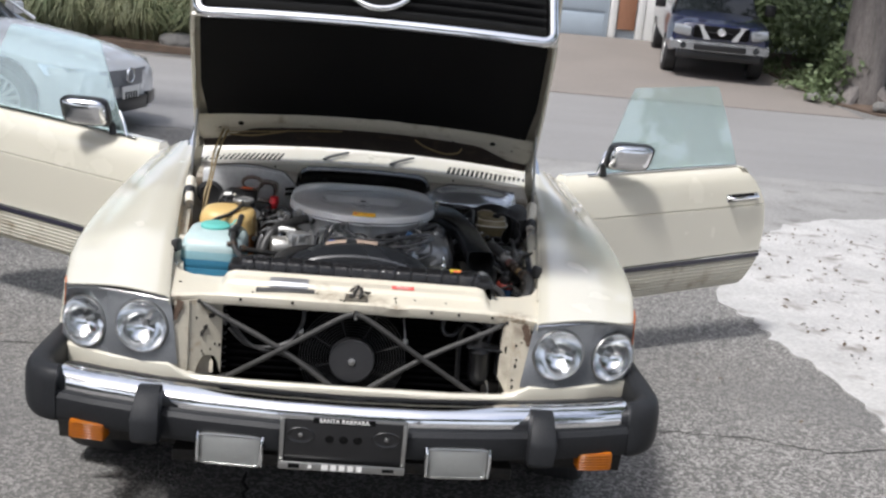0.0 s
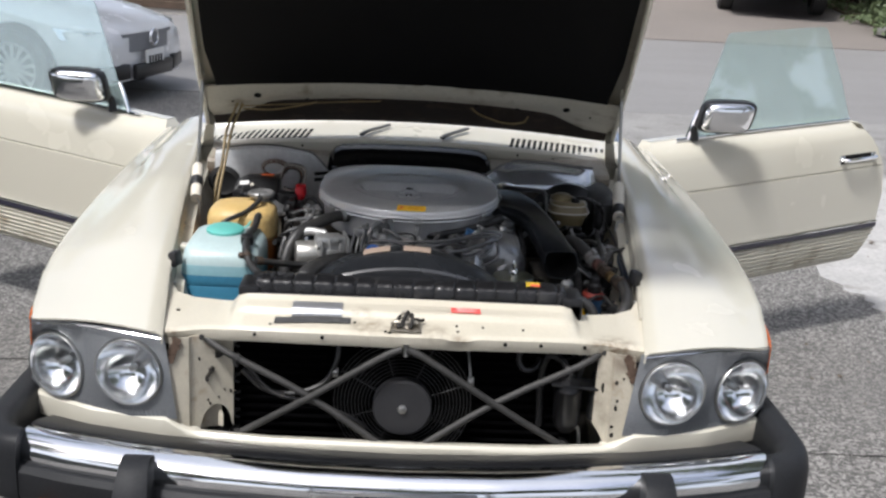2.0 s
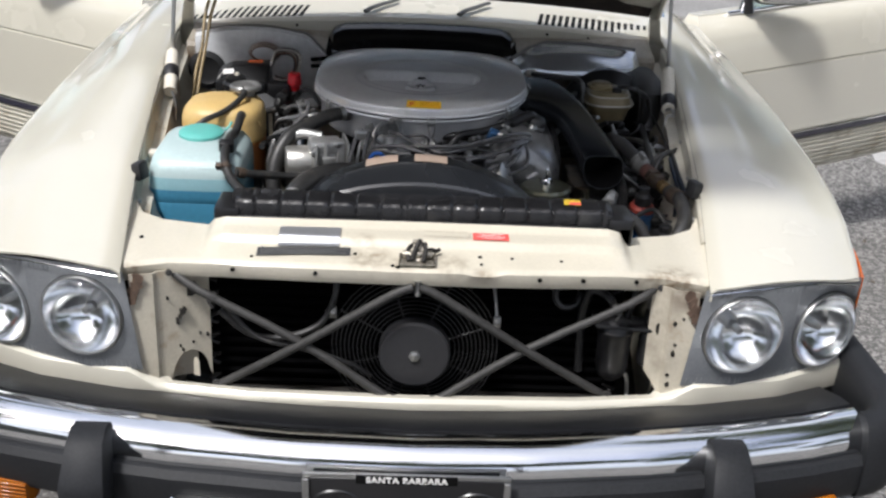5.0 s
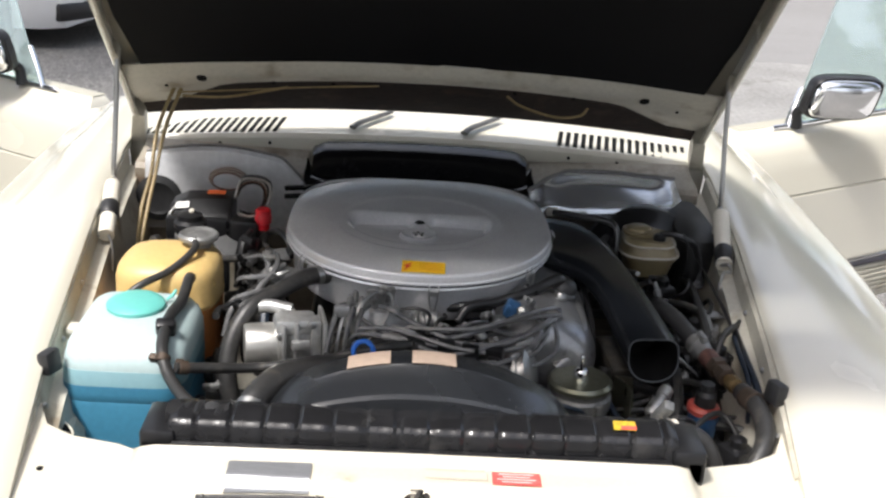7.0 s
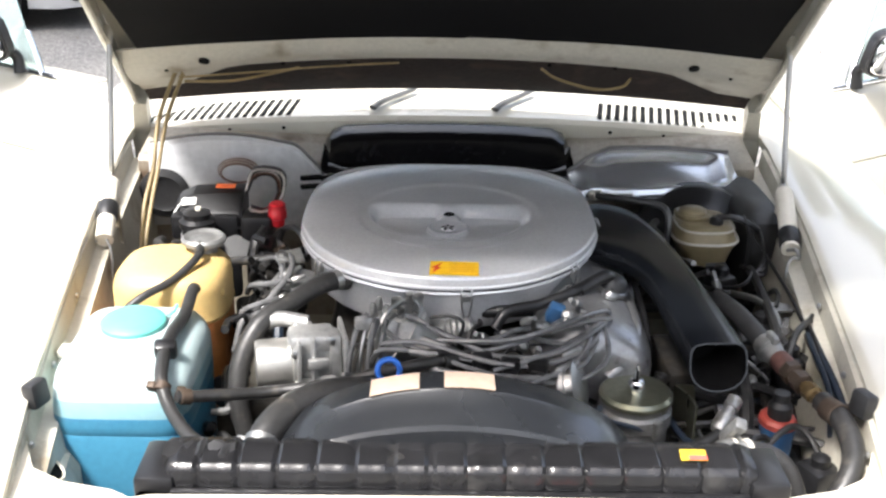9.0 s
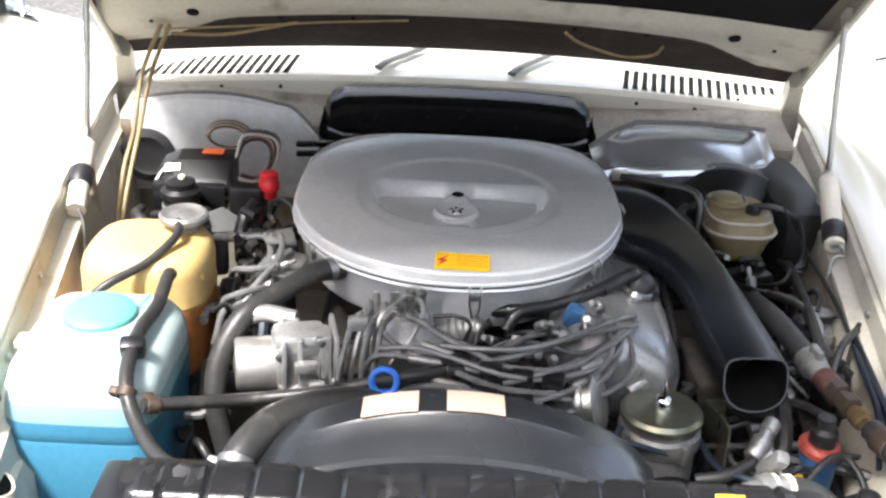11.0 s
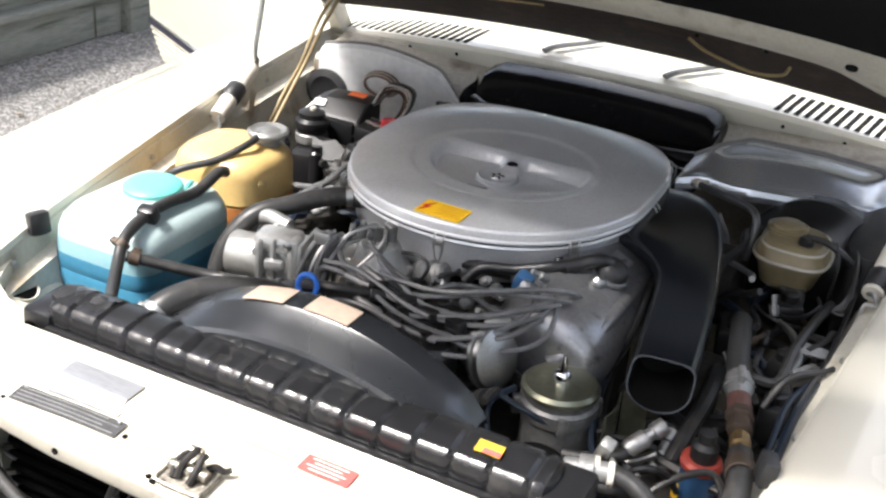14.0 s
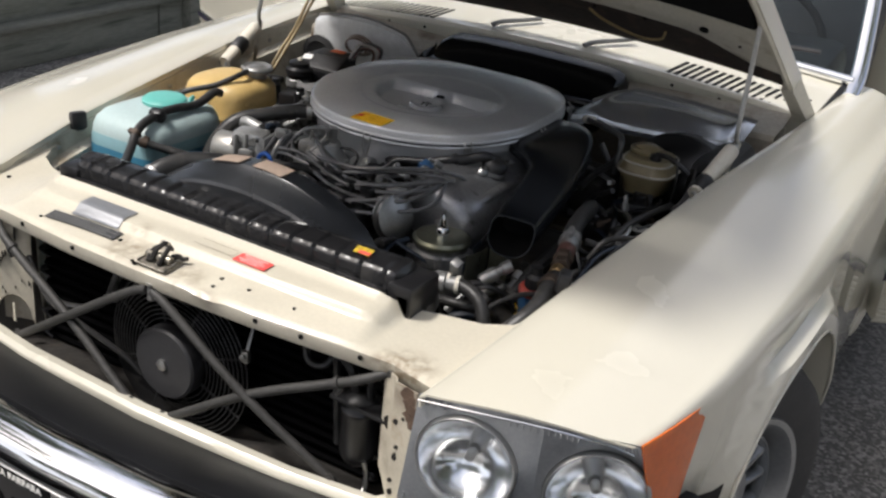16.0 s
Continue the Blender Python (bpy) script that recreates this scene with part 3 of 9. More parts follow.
def draped(name, x0, x1, y0, y1, m, parent, label="", lift=0.0032, n=5, q=14, skew=0.0, thick=0.0008):
    """A thin label that follows the pressed panel, over its step too."""
    b = B()
    sheet(b, [[(x0 + (x1 - x0) * i / n + skew * j / q, y0 + (y1 - y0) * j / q, on_panel(x0 + (x1 - x0) * i / n, y0 + (y1 - y0) * j / q) + lift) for j in range(q + 1)] for i in range(n + 1)], thick)
    return part(name, b, m, parent, label)


foil = draped("foil_label", -0.254, -0.142, 0.036, 0.088, ALU_LABEL, lock_panel, "blank silver foil label bent over the step")
plate = draped("black_label", -0.289, -0.121, 0.006, 0.032, surface("worn_black_label", (0.06, 0.06, 0.062), 0.4, var=0.3, scale=60, fine=160, bump=0.08, spec=0.4), lock_panel, "worn black emission label with fine print")
for k in range(4):
    draped("print_line", -0.283, -0.127 - 0.02 * (k % 2), 0.0085 + 0.006 * k, 0.0105 + 0.006 * k, ALLOY_DULL, plate, lift=0.0043, q=2, thick=0.0003)
for x in (-0.280, -0.130):
    b = B()
    lathe(b, [(0.003, 0), (0.003, 0.0012), (0.0015, 0.002)], pose(x, 0.029, on_panel(x, 0.029) + 0.0042), 8)
    part("rivet", b, STEEL, plate)
red = draped("warning_sticker", 0.102, 0.168, 0.056, 0.084, RED_LABEL, lock_panel, "faded red warning label with pale print")
for k in range(4):
    w = (0.020, 0.026, 0.018, 0.024)[k]
    draped("print_line", 0.135 - w, 0.135 + w, 0.0595 + 0.006 * k, 0.0610 + 0.006 * k, WHITE_LABEL, red, lift=0.0043, q=2, thick=0.0003)
# pale outline left by a lost label
OUTLINE = surface("grey_glue_outline", (0.30, 0.26, 0.20), 0.6, var=0.3, scale=60, bump=0.0)
draped("glue_outline", 0.012, 0.096, 0.0635, 0.0647, OUTLINE, lock_panel, lift=0.0030, q=1, thick=0.0003)
draped("glue_outline", 0.012, 0.092, 0.0845, 0.0852, OUTLINE, lock_panel, lift=0.0030, q=1, thick=0.0003)
draped("glue_outline", 0.0955, 0.0966, 0.064, 0.080, OUTLINE, lock_panel, lift=0.0030, n=1, thick=0.0003)

# hood latch in the middle of the panel
latch = B()
block(latch, (0.0, -0.008, 0.7915), (0.066, 0.040, 0.003), (9, 0, 0), 0.001)
tube(latch, [(-0.030, 0.004, 0.797), (-0.031, -0.024, 0.793), (-0.026, -0.029, 0.791), (0.026, -0.029, 0.791), (0.031, -0.024, 0.793), (0.031, 0.008, 0.799)], 0.0019, 6)
latch = part("hood_latch", latch, GREASY, car, "greasy worn steel hood latch")
bm = B()
sheet(bm, [[(w * (0.010 - 0.002 * math.sin(3 * t)), 0.006 - 0.020 * (1 - t) + 0.012 * math.sin(math.pi * t), 0.793 + 0.027 * math.sin(math.pi * 0.62 * t)) for w in (-1, -0.4, 0.4, 1)] for t in [k / 8 for k in range(9)]], 0.004)
part("latch_hook", bm, GREASY, latch, "bright worn catch hook")
bm = B()
lathe(bm, [(0.0065, -0.026), (0.0075, -0.022), (0.0075, 0.022), (0.0065, 0.026)], pose(0.0, -0.006, 0.801, 0, 90, 0), 12)
part("latch_pivot", bm, GREASY, latch)
for pts in ([(-0.014, -0.018, 0.794), (-0.017, -0.004, 0.806), (-0.011, 0.008, 0.812), (-0.004, 0.014, 0.806)], [(0.010, -0.020, 0.794), (0.014, -0.010, 0.809), (0.013, 0.004, 0.818), (0.009, 0.014, 0.810)], [(-0.008, -0.016, 0.796), (-0.004, -0.010, 0.812), (0.004, 0.002, 0.824), (0.002, 0.014, 0.814)],
            [(0.016, 0.006, 0.800), (0.024, 0.012, 0.803), (0.033, 0.014, 0.800), (0.040, 0.020, 0.801)]):
    bm = B()
    tube(bm, pts, (0.0050, 0.0036), 7)
    part("latch_spring", bm, GRIME, latch)
bm = B()
lathe(bm, [(0.006, -0.03), (0.006, -0.004), (0.0085, 0.0)], pose(0.003, -0.030, 0.762), 10)
part("latch_pin", bm, STEEL, latch)


def plate_y(x, side):
    """Depth of the side plate: a flat strip at the lamp, folded back towards the opening."""
    fold = 0.474 if side < 0 else 0.470
    return float(np.interp(x, [0.38, fold - 0.004, fold, 0.516], [0.052, 0.006, -0.003, -0.012]))


def side_plate(side):
    inn = 0.384 if side < 0 else 0.436
    fold = 0.474 if side < 0 else 0.470
    b = B()
    rows = []
    for x in [inn + (fold - 0.004 - inn) * k / 24 for k in range(25)] + [fold, 0.485, 0.50, 0.515]:
        low, high = 0.512, 0.745
        if side < 0 and abs(x - 0.420) < 0.033:
            low += 0.062 * math.sqrt(1 - ((x - 0.420) / 0.033) ** 2)
        if side > 0:
            low += 0.055 * max(0.0, (0.466 - x) / 0.03) ** 0.7
        y = plate_y(x, side)
        rows.append([(side * x, y, low + (high - low) * k / 6) for k in range(7)])
    sheet(b, rows, 0.003)
    p = part("nose_side_plate", b, PLATE_PAINT, car, "cream grille-opening side plate with rusted holes")
    if side < 0:
        spots = ((0.419, 0.694, 0.013, 0.008), (0.410, 0.703, 0.010, 0.014), (0.433, 0.657, 0.0105, 0.0075), (0.428, 0.662, 0.008, 0.006), (0.440, 0.640, 0.007, 0.008), (0.436, 0.648, 0.006, 0.006),
                 (0.454, 0.690, 0.005, 0.004), (0.402, 0.606, 0.003, 0.003), (0.390, 0.601, 0.005, 0.0045), (0.414, 0.590, 0.003, 0.003), (0.436, 0.587, 0.0028, 0.003), (0.432, 0.578, 0.0032, 0.003))
    else:
        spots = ((0.478, 0.679, 0.0042, 0.005), (0.483, 0.635, 0.0035, 0.004), (0.481, 0.617, 0.004, 0.007), (0.476, 0.571, 0.004, 0.004), (0.478, 0.550, 0.005, 0.006), (0.492, 0.690, 0.003, 0.003), (0.452, 0.66, 0.006, 0.012))
    rng = random.Random(8 + side)
    for x, z, rx, rz in spots:
        b = B()
        slab(b, [(rx * (0.75 + 0.5 * rng.random()) * math.cos(math.tau * j / 12), rz * (0.75 + 0.5 * rng.random()) * math.sin(math.tau * j / 12)) for j in range(12)], 0.0014,
             pose(side * x, plate_y(x, side) - 0.0008, z, 90, 0, (27 if x < fold else 11) * side))
        part("hole", b, GRIME, p)
    if side < 0:
        b = B()
        slab(b, [(-0.006, 0), (0.006, 0), (0.006, 0.030), (0.003, 0.038), (-0.003, 0.038), (-0.006, 0.030)], 0.002, pose(-0.408, 0.024, 0.524, 90, 0, -20))
        part("tab", b, PLATE_PAINT, p)
        b = B()
        sheet(b, [[(-0.470, 0.050, z), (-0.445, 0.065, z), (-0.415, 0.075, z)] for z in (0.50, 0.56, 0.62)], 0.003)
        part("inner_baffle", b, PLATE_PAINT, p)
    # rusty grime where the plate meets the wing
    for k in range(4):
        b = B()
        slab(b, [((0.008 + 0.008 * rng.random()) * math.cos(a), (0.007 + 0.010 * rng.random()) * math.sin(a)) for a in (math.tau * j / 11 for j in range(11))], 0.0015, pose(side * (0.500 + 0.004 * k), -0.0105 - 0.001 * k, 0.738 - 0.014 * k, 90, 0, 11 * side))
        part("rust_patch", b, RUST, p)
    return p


for s in (-1, 1):
    side_plate(s)

bm = B()
rows = []
for i in range(-34, 35):
    x = i * 0.025
    ax = abs(x)
    y = float(np.interp(ax, [0, .3, .47, .53, .70, .85], [-0.062, -0.045, -0.018, -0.020, 0.02, 0.10]))
    zt = float(np.interp(ax, [0, .46, .49, .52, .85], [0.535, 0.527, 0.536, 0.560, 0.560]))
    zl = 0.505
    rows.append([(x, y + (0.022 if ax < 0.46 else 0.05), zt - 0.003), (x, y + 0.004, zt), (x, y - 0.004, zt - 0.006), (x, y - 0.006, (zt + zl) / 2), (x, y - 0.002, zl), (x, y + 0.03, zl - 0.01)])
sheet(bm, rows, 0.003)
part("nose_sill", bm, CREAM, car, "cream sill below the grille opening")

# cross braces in the grille opening
def brace(name, pts, r=0.0080):
    b = B()
    tube(b, pts, r, 10, 3)
    part(name, b, GREY_TUBE, car, "grey tubular nose brace")


for s in (-1, 1):
    brace("nose_brace", [(0.006 * s, -0.030, 0.748), (0.05 * s, -0.032, 0.728), (0.204 * s, -0.030, 0.627), (0.378 * s, 0.0, 0.510)])
    brace("nose_brace", [(0.447 * s, 0.030, 0.738), (0.39 * s, 0.0, 0.712), (0.21 * s, -0.024, 0.628), (0.030 * s, -0.040, 0.512)])
    for x, y, z in ((0.449, 0.020, 0.740), (0.036, -0.044, 0.523), (0.366, -0.008, 0.522)):
        bm = B()
        lathe(bm, [(0.0105, -0.004), (0.0105, 0.001), (0.0065, 0.001), (0.006, 0.006), (0.003, 0.0065)], pose(x * s, y, z, 90, 0, 0), 12)
        part("brace_bolt", bm, GREY_TUBE, car)
    bm = B()
    lathe(bm, [(0.0085, -0.004), (0.0105, -0.004), (0.0105, 0.004), (0.0085, 0.004)], Matrix.Translation((0.368 * s, -0.004, 0.703)) @ Vector((0.17 * s, 0.02, 0.085)).to_track_quat("Z", "Y").to_matrix().to_4x4(), 14, caps=False)
    block(bm, (0.372 * s, -0.004, 0.690), (0.006, 0.010, 0.018), (0, 30 * s, 0), 0.001)
    part("brace_clip", bm, GREY_TUBE, car, "pipe clip round the brace")

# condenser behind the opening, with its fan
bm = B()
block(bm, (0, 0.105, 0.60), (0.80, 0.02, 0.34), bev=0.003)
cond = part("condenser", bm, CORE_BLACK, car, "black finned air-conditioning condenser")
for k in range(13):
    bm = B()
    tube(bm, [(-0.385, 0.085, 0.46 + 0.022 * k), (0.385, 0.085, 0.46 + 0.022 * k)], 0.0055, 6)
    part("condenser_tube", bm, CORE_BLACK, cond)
for s in (-1, 1):
    for k in range(6):
        bm = B()
        z = 0.475 + 0.044 * k
        tube(bm, [(0.375 * s, 0.085, z), (0.395 * s, 0.083, z + 0.011), (0.375 * s, 0.085, z + 0.022)], 0.0055, 6)
        part("return_bend", bm, PLASTIC, cond)
fan = B()
lathe(fan, [(0.020, 0.03), (0.063, 0.028), (0.067, 0.022), (0.067, -0.004), (0.063, -0.008), (0.0, -0.009)], pose(0.001, 0.006, 0.594, -90, 0, 180) @ pose(0, 0, 0, 180, 0, 0), 36)
fan = part("condenser_fan", fan, surface("fan_hub_grey", (0.025, 0.025, 0.027), 0.5, var=0.15, bump=0.08), car, "dark grey round electric fan motor")
bm = B()
lathe(bm, [(0.011, -0.002), (0.011, 0.004), (0.007, 0.006)], pose(0.001, -0.004, 0.594, 90, 0, 0), 6)
part("hub_nut", bm, STEEL, fan, "bright steel hub nut")
for k in range(11):
    bm = B()
    r = 0.076 + 0.0080 * k
    tube(bm, [(0.001 + r * math.cos(a), 0.024 + 0.012 * (k / 10) ** 2, 0.594 + r * math.sin(a)) for a in (math.tau * j / 36 for j in range(37))], 0.0014, 5, 1)
    part("guard_ring", bm, PLASTIC, fan)
for k in range(8):
    bm = B()
    a = math.tau * (k + 0.4) / 8
    tube(bm, [(0.055 * math.cos(a), 0.026, 0.594 + 0.055 * math.sin(a)), (0.157 * math.cos(a), 0.036, 0.594 + 0.157 * math.sin(a))], 0.002, 5)
    part("guard_spoke", bm, RUBBER, fan)
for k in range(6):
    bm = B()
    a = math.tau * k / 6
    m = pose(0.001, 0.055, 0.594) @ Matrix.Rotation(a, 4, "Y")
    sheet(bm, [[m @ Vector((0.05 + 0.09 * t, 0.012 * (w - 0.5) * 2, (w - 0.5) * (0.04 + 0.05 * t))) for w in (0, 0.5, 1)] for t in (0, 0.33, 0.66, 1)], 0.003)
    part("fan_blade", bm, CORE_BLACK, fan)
for x, z in ((-0.153, 0.663), (0.154, 0.653)):
    bm = B()
    block(bm, (x, 0.034, z - 0.002), (0.014, 0.010, 0.022), (0, 0, 0), 0.002)
    lathe(bm, [(0.006, 0), (0.006, 0.006), (0.003, 0.008)], pose(x, 0.029, z, 90, 0, 0), 6)
    tube(bm, [(x, 0.034, z), (x * 0.98, 0.05, z + 0.03), (x * 0.95, 0.07, z + 0.06)], 0.003, 6)
    part("guard_bolt", bm, STEEL, fan)
bm = B()
lathe(bm, [(0.0, -0.018), (0.014, -0.014), (0.026, -0.002), (0.031, 0.014), (0.032, 0.085), (0.034, 0.088), (0.034, 0.094), (0.031, 0.097), (0.029, 0.112), (0.016, 0.122), (0.0, 0.124)], pose(0.380, 0.048, 0.545), 24)
rd = part("receiver_drier", bm, PLASTIC, car, "black cylindrical refrigerant drier with a rounded bottom")
bm = B()
lathe(bm, [(0.0, -0.004), (0.013, 0.0), (0.0165, 0.008), (0.0165, 0.058), (0.013, 0.066), (0.0, 0.068)], pose(0.443, 0.052, 0.563), 16)
part("pressure_switch", bm, PLASTIC, rd, "small black cylinder beside the drier")
bm = B()
block(bm, (0.395, 0.046, 0.652), (0.116, 0.056, 0.008), (0, 4, 0), 0.003)
block(bm, (0.446, 0.042, 0.664), (0.020, 0.036, 0.030), (0, 8, 12), 0.004)
part("drier_bracket", bm, PLASTIC, rd)
bm = B()
tube(bm, [(0.404, 0.030, 0.552), (0.409, 0.030, 0.536), (0.411, 0.028, 0.51), (0.411, 0.020, 0.50)], 0.004, 6)
part("drier_stay", bm, STEEL, rd)
bm = B()
tube(bm, [(0.372, 0.046, 0.66), (0.366, 0.040, 0.700), (0.33, 0.050, 0.715), (0.318, 0.07, 0.65), (0.322, 0.075, 0.53)], 0.008, 8)
tube(bm, [(0.27, 0.06, 0.745), (0.262, 0.055, 0.70), (0.276, 0.050, 0.680), (0.300, 0.055, 0.682), (0.312, 0.07, 0.70)], 0.0065, 8)
tube(bm, [(0.40, 0.046, 0.664), (0.405, 0.036, 0.700), (0.412, 0.05, 0.735)], 0.006, 8)
part("refrigerant_pipe", bm, PLASTIC, rd)
bm = B()
tube(bm, [(-0.36, 0.02, 0.665), (-0.31, 0.02, 0.62), (-0.25, 0.02, 0.612), (-0.18, 0.03, 0.635), (-0.15, 0.035, 0.69), (-0.148, 0.05, 0.735)], 0.006, 8)
tube(bm, [(-0.355, 0.02, 0.68), (-0.29, 0.005, 0.62), (-0.20, 0.0, 0.60), (-0.12, 0.02, 0.56), (-0.08, 0.03, 0.53)], 0.005, 8)
part("fan_cable", bm, HOSE, car, "black wiring across the condenser")
bm = B()
block(bm, (0, 0.30, 0.34), (1.08, 0.5, 0.05), bev=0.01)
block(bm, (0, 0.08, 0.44), (0.9, 0.10, 0.06), bev=0.01)
part("front_crossmember", bm, GRIME, car, "dirty black front crossmember")

# ---- headlamp units
BEZEL_LO = [(0.499, -0.018, 0.556), (0.60, -0.008, 0.554), (0.70, 0.026, 0.554), (0.79, 0.074, 0.556), (0.864, 0.128, 0.562)]
BEZEL_HI = [(0.523, -0.020, 0.755), (0.61, -0.013, 0.764), (0.71, 0.014, 0.763), (0.79, 0.040, 0.758), (0.838, 0.062, 0.754)]


def bezel_point(c, t):
    """A point of the slanted lamp face: c runs 0 to 4 outwards, t 0 to 1 upwards."""
    k = min(3, int(c))
    lo = Vector(BEZEL_LO[k]).lerp(Vector(BEZEL_LO[k + 1]), c - k)
    return lo.lerp(Vector(BEZEL_HI[k]).lerp(Vector(BEZEL_HI[k + 1]), c - k), t)


def build_headlamps(side):
    unit = None
    for cell, (c, turn) in enumerate((((0.605, -0.011, 0.662), 10), ((0.785, 0.064, 0.641), 27))):
        m1 = pose(c[0], c[1], c[2], 90, 0, turn) @ Matrix.Scale(1.06, 4)
        b = B()
        rings = [[], [], [], []]
        n = 64
        for k in range(n):
            a = math.tau * k / n
            cc, ss = math.cos(a), math.sin(a)
            q = max(abs(cc), abs(ss))
            out = bezel_point(1 + 2 * cell + cc / q, 0.5 + 0.5 * ss / q)
            inn = m1 @ Vector((0.0755 * cc, 0.0755 * ss, -0.002))
            rings[0].append(out), rings[1].append(out.lerp(inn, 0.6)), rings[2].append(inn), rings[3].append(m1 @ Vector((0.0735 * cc, 0.0735 * ss, -0.022)))
        loft(b, [[mirrored(p, side) for p in r] for r in rings], caps=False)
        bezel = part("bezel" if unit else "headlamp_unit", b, BEZEL, unit or car, "grey ribbed lamp bezel" if unit else "grey ribbed bezel with two round sealed-beam headlamps")
        unit = unit or bezel
        m = pose(side * c[0], c[1], c[2], 90, 0, turn * side) @ Matrix.Scale(1.06, 4)
        b = B()
        lathe(b, [(0.0715, -0.016), (0.0745, -0.004), (0.0745, 0.003), (0.0725, 0.006), (0.0700, 0.005), (0.0695, -0.002)], m, 48, caps=False)
        lamp = part("headlamp", b, STEEL, unit, "round sealed-beam headlamp with plated ring")
        b = B()
        lathe(b, [(0.0695 * (k / 12), -0.004 - 0.048 * (1 - (k / 12) ** 2)) for k in range(12, 0, -1)] + [(0.0, -0.052)], m, 48, caps=False)
        part("reflector", b, REFLECTOR, unit, "mirror-bright reflector")
        b = B()
        lathe(b, [(0.0700, 0.001), (0.066, 0.009), (0.052, 0.0175), (0.030, 0.0235), (0.0, 0.0255)], m, 48, caps=False)
        lathe(b, [(0.0, 0.0225), (0.030, 0.0205), (0.051, 0.0145), (0.064, 0.006), (0.0700, 0.001)], m, 48, caps=False)
        o = part("lens", b, LENS, unit, "clear fluted glass lens")
        o.visible_shadow = False
        b = B()
        lathe(b, [(0.006, 0.0), (0.006, 0.014), (0.003, 0.018)], m @ pose(0, 0, -0.048), 12)
        part("bulb_shield", b, STEEL, unit)
        for z0, zlen in ((0.055, 9), (0.945, 7)):
            for k in range(20):
                cq = 0.10 + 2 * cell + 1.8 * k / 19
                t = z0
                if zlen == 7 and 0.3 < (cq - 2 * cell) / 2 < 0.75:
                    continue
                p0, p1 = bezel_point(cq, t - 0.030), bezel_point(cq, t + 0.030)
                b = B()
                tube(b, [mirrored(p0 + Vector((0, -0.001, 0)), side), mirrored(p1 + Vector((0, -0.001, 0)), side)], 0.0016, 5, 1)
                part("bezel_rib", b, BEZEL, unit)
    # orange marker round the corner
    b = B()
    rows = []
    for t in (0, 0.2, 0.4, 0.6, 0.8, 1.0):
        top = Vector((0.836, 0.062, 0.754)).lerp(Vector((0.8715, 0.250, 0.754)), t)
        top.x += 0.004 * math.sin(math.pi * t)
        bot = Vector((0.860, 0.130, 0.562)).lerp(Vector((0.868, 0.172, 0.564)), t)
        bot.x += 0.003 * math.sin(math.pi * t)
        rows.append([mirrored(bot.lerp(top, k / 4), side) for k in range(5)])
    sheet(b, rows, 0.003)
    part("side_marker", b, AMBER_RED, car, "orange wraparound side marker lens")
    return unit


for s in (-1, 1):
    build_headlamps(s)

# ---- bumper
def bumper_y(x):
    return float(np.interp(abs(x), [0, .2, .4, .55, .7, .80], [-0.285, -0.278, -0.255, -0.228, -0.190, -0.155]))


def bumper_sheet(prof, x0, x1, n=48, thick=0.004):
    b = B()
    rows = []
    for i in range(n + 1):
        x = x0 + (x1 - x0) * i / n
        y = bumper_y(x)
        rows.append([(x, y + dy, z) for dy, z in prof])
    sheet(b, rows, thick)
    return b


bumper = part("front_bumper", bumper_sheet([(0.070, 0.554), (0.068, 0.5620), (0.063, 0.5652), (0.050, 0.5662), (0.034, 0.5640), (0.014, 0.556), (0.003, 0.545), (-0.003, 0.530), (-0.003, 0.516), (0.001, 0.508), (0.008, 0.503)], -0.80, 0.80), CHROME, car,
              "wide chrome safety bumper with black rubber")
part("rubber_strip", bumper_sheet([(0.012, 0.508), (-0.012, 0.506), (-0.020, 0.498), (-0.020, 0.448), (-0.012, 0.434), (0.03, 0.425), (0.12, 0.42)], -0.805, 0.805), BUMPER_RUBBER, bumper, "dark grey rubber strip")
part("gap_panel", bumper_sheet([(0.26, 0.500), (0.19, 0.525), (0.13, 0.548), (0.090, 0.5600), (0.078, 0.5615), (0.074, 0.550)], -0.80, 0.80), FILLER, bumper, "satin dark grey filler panel")
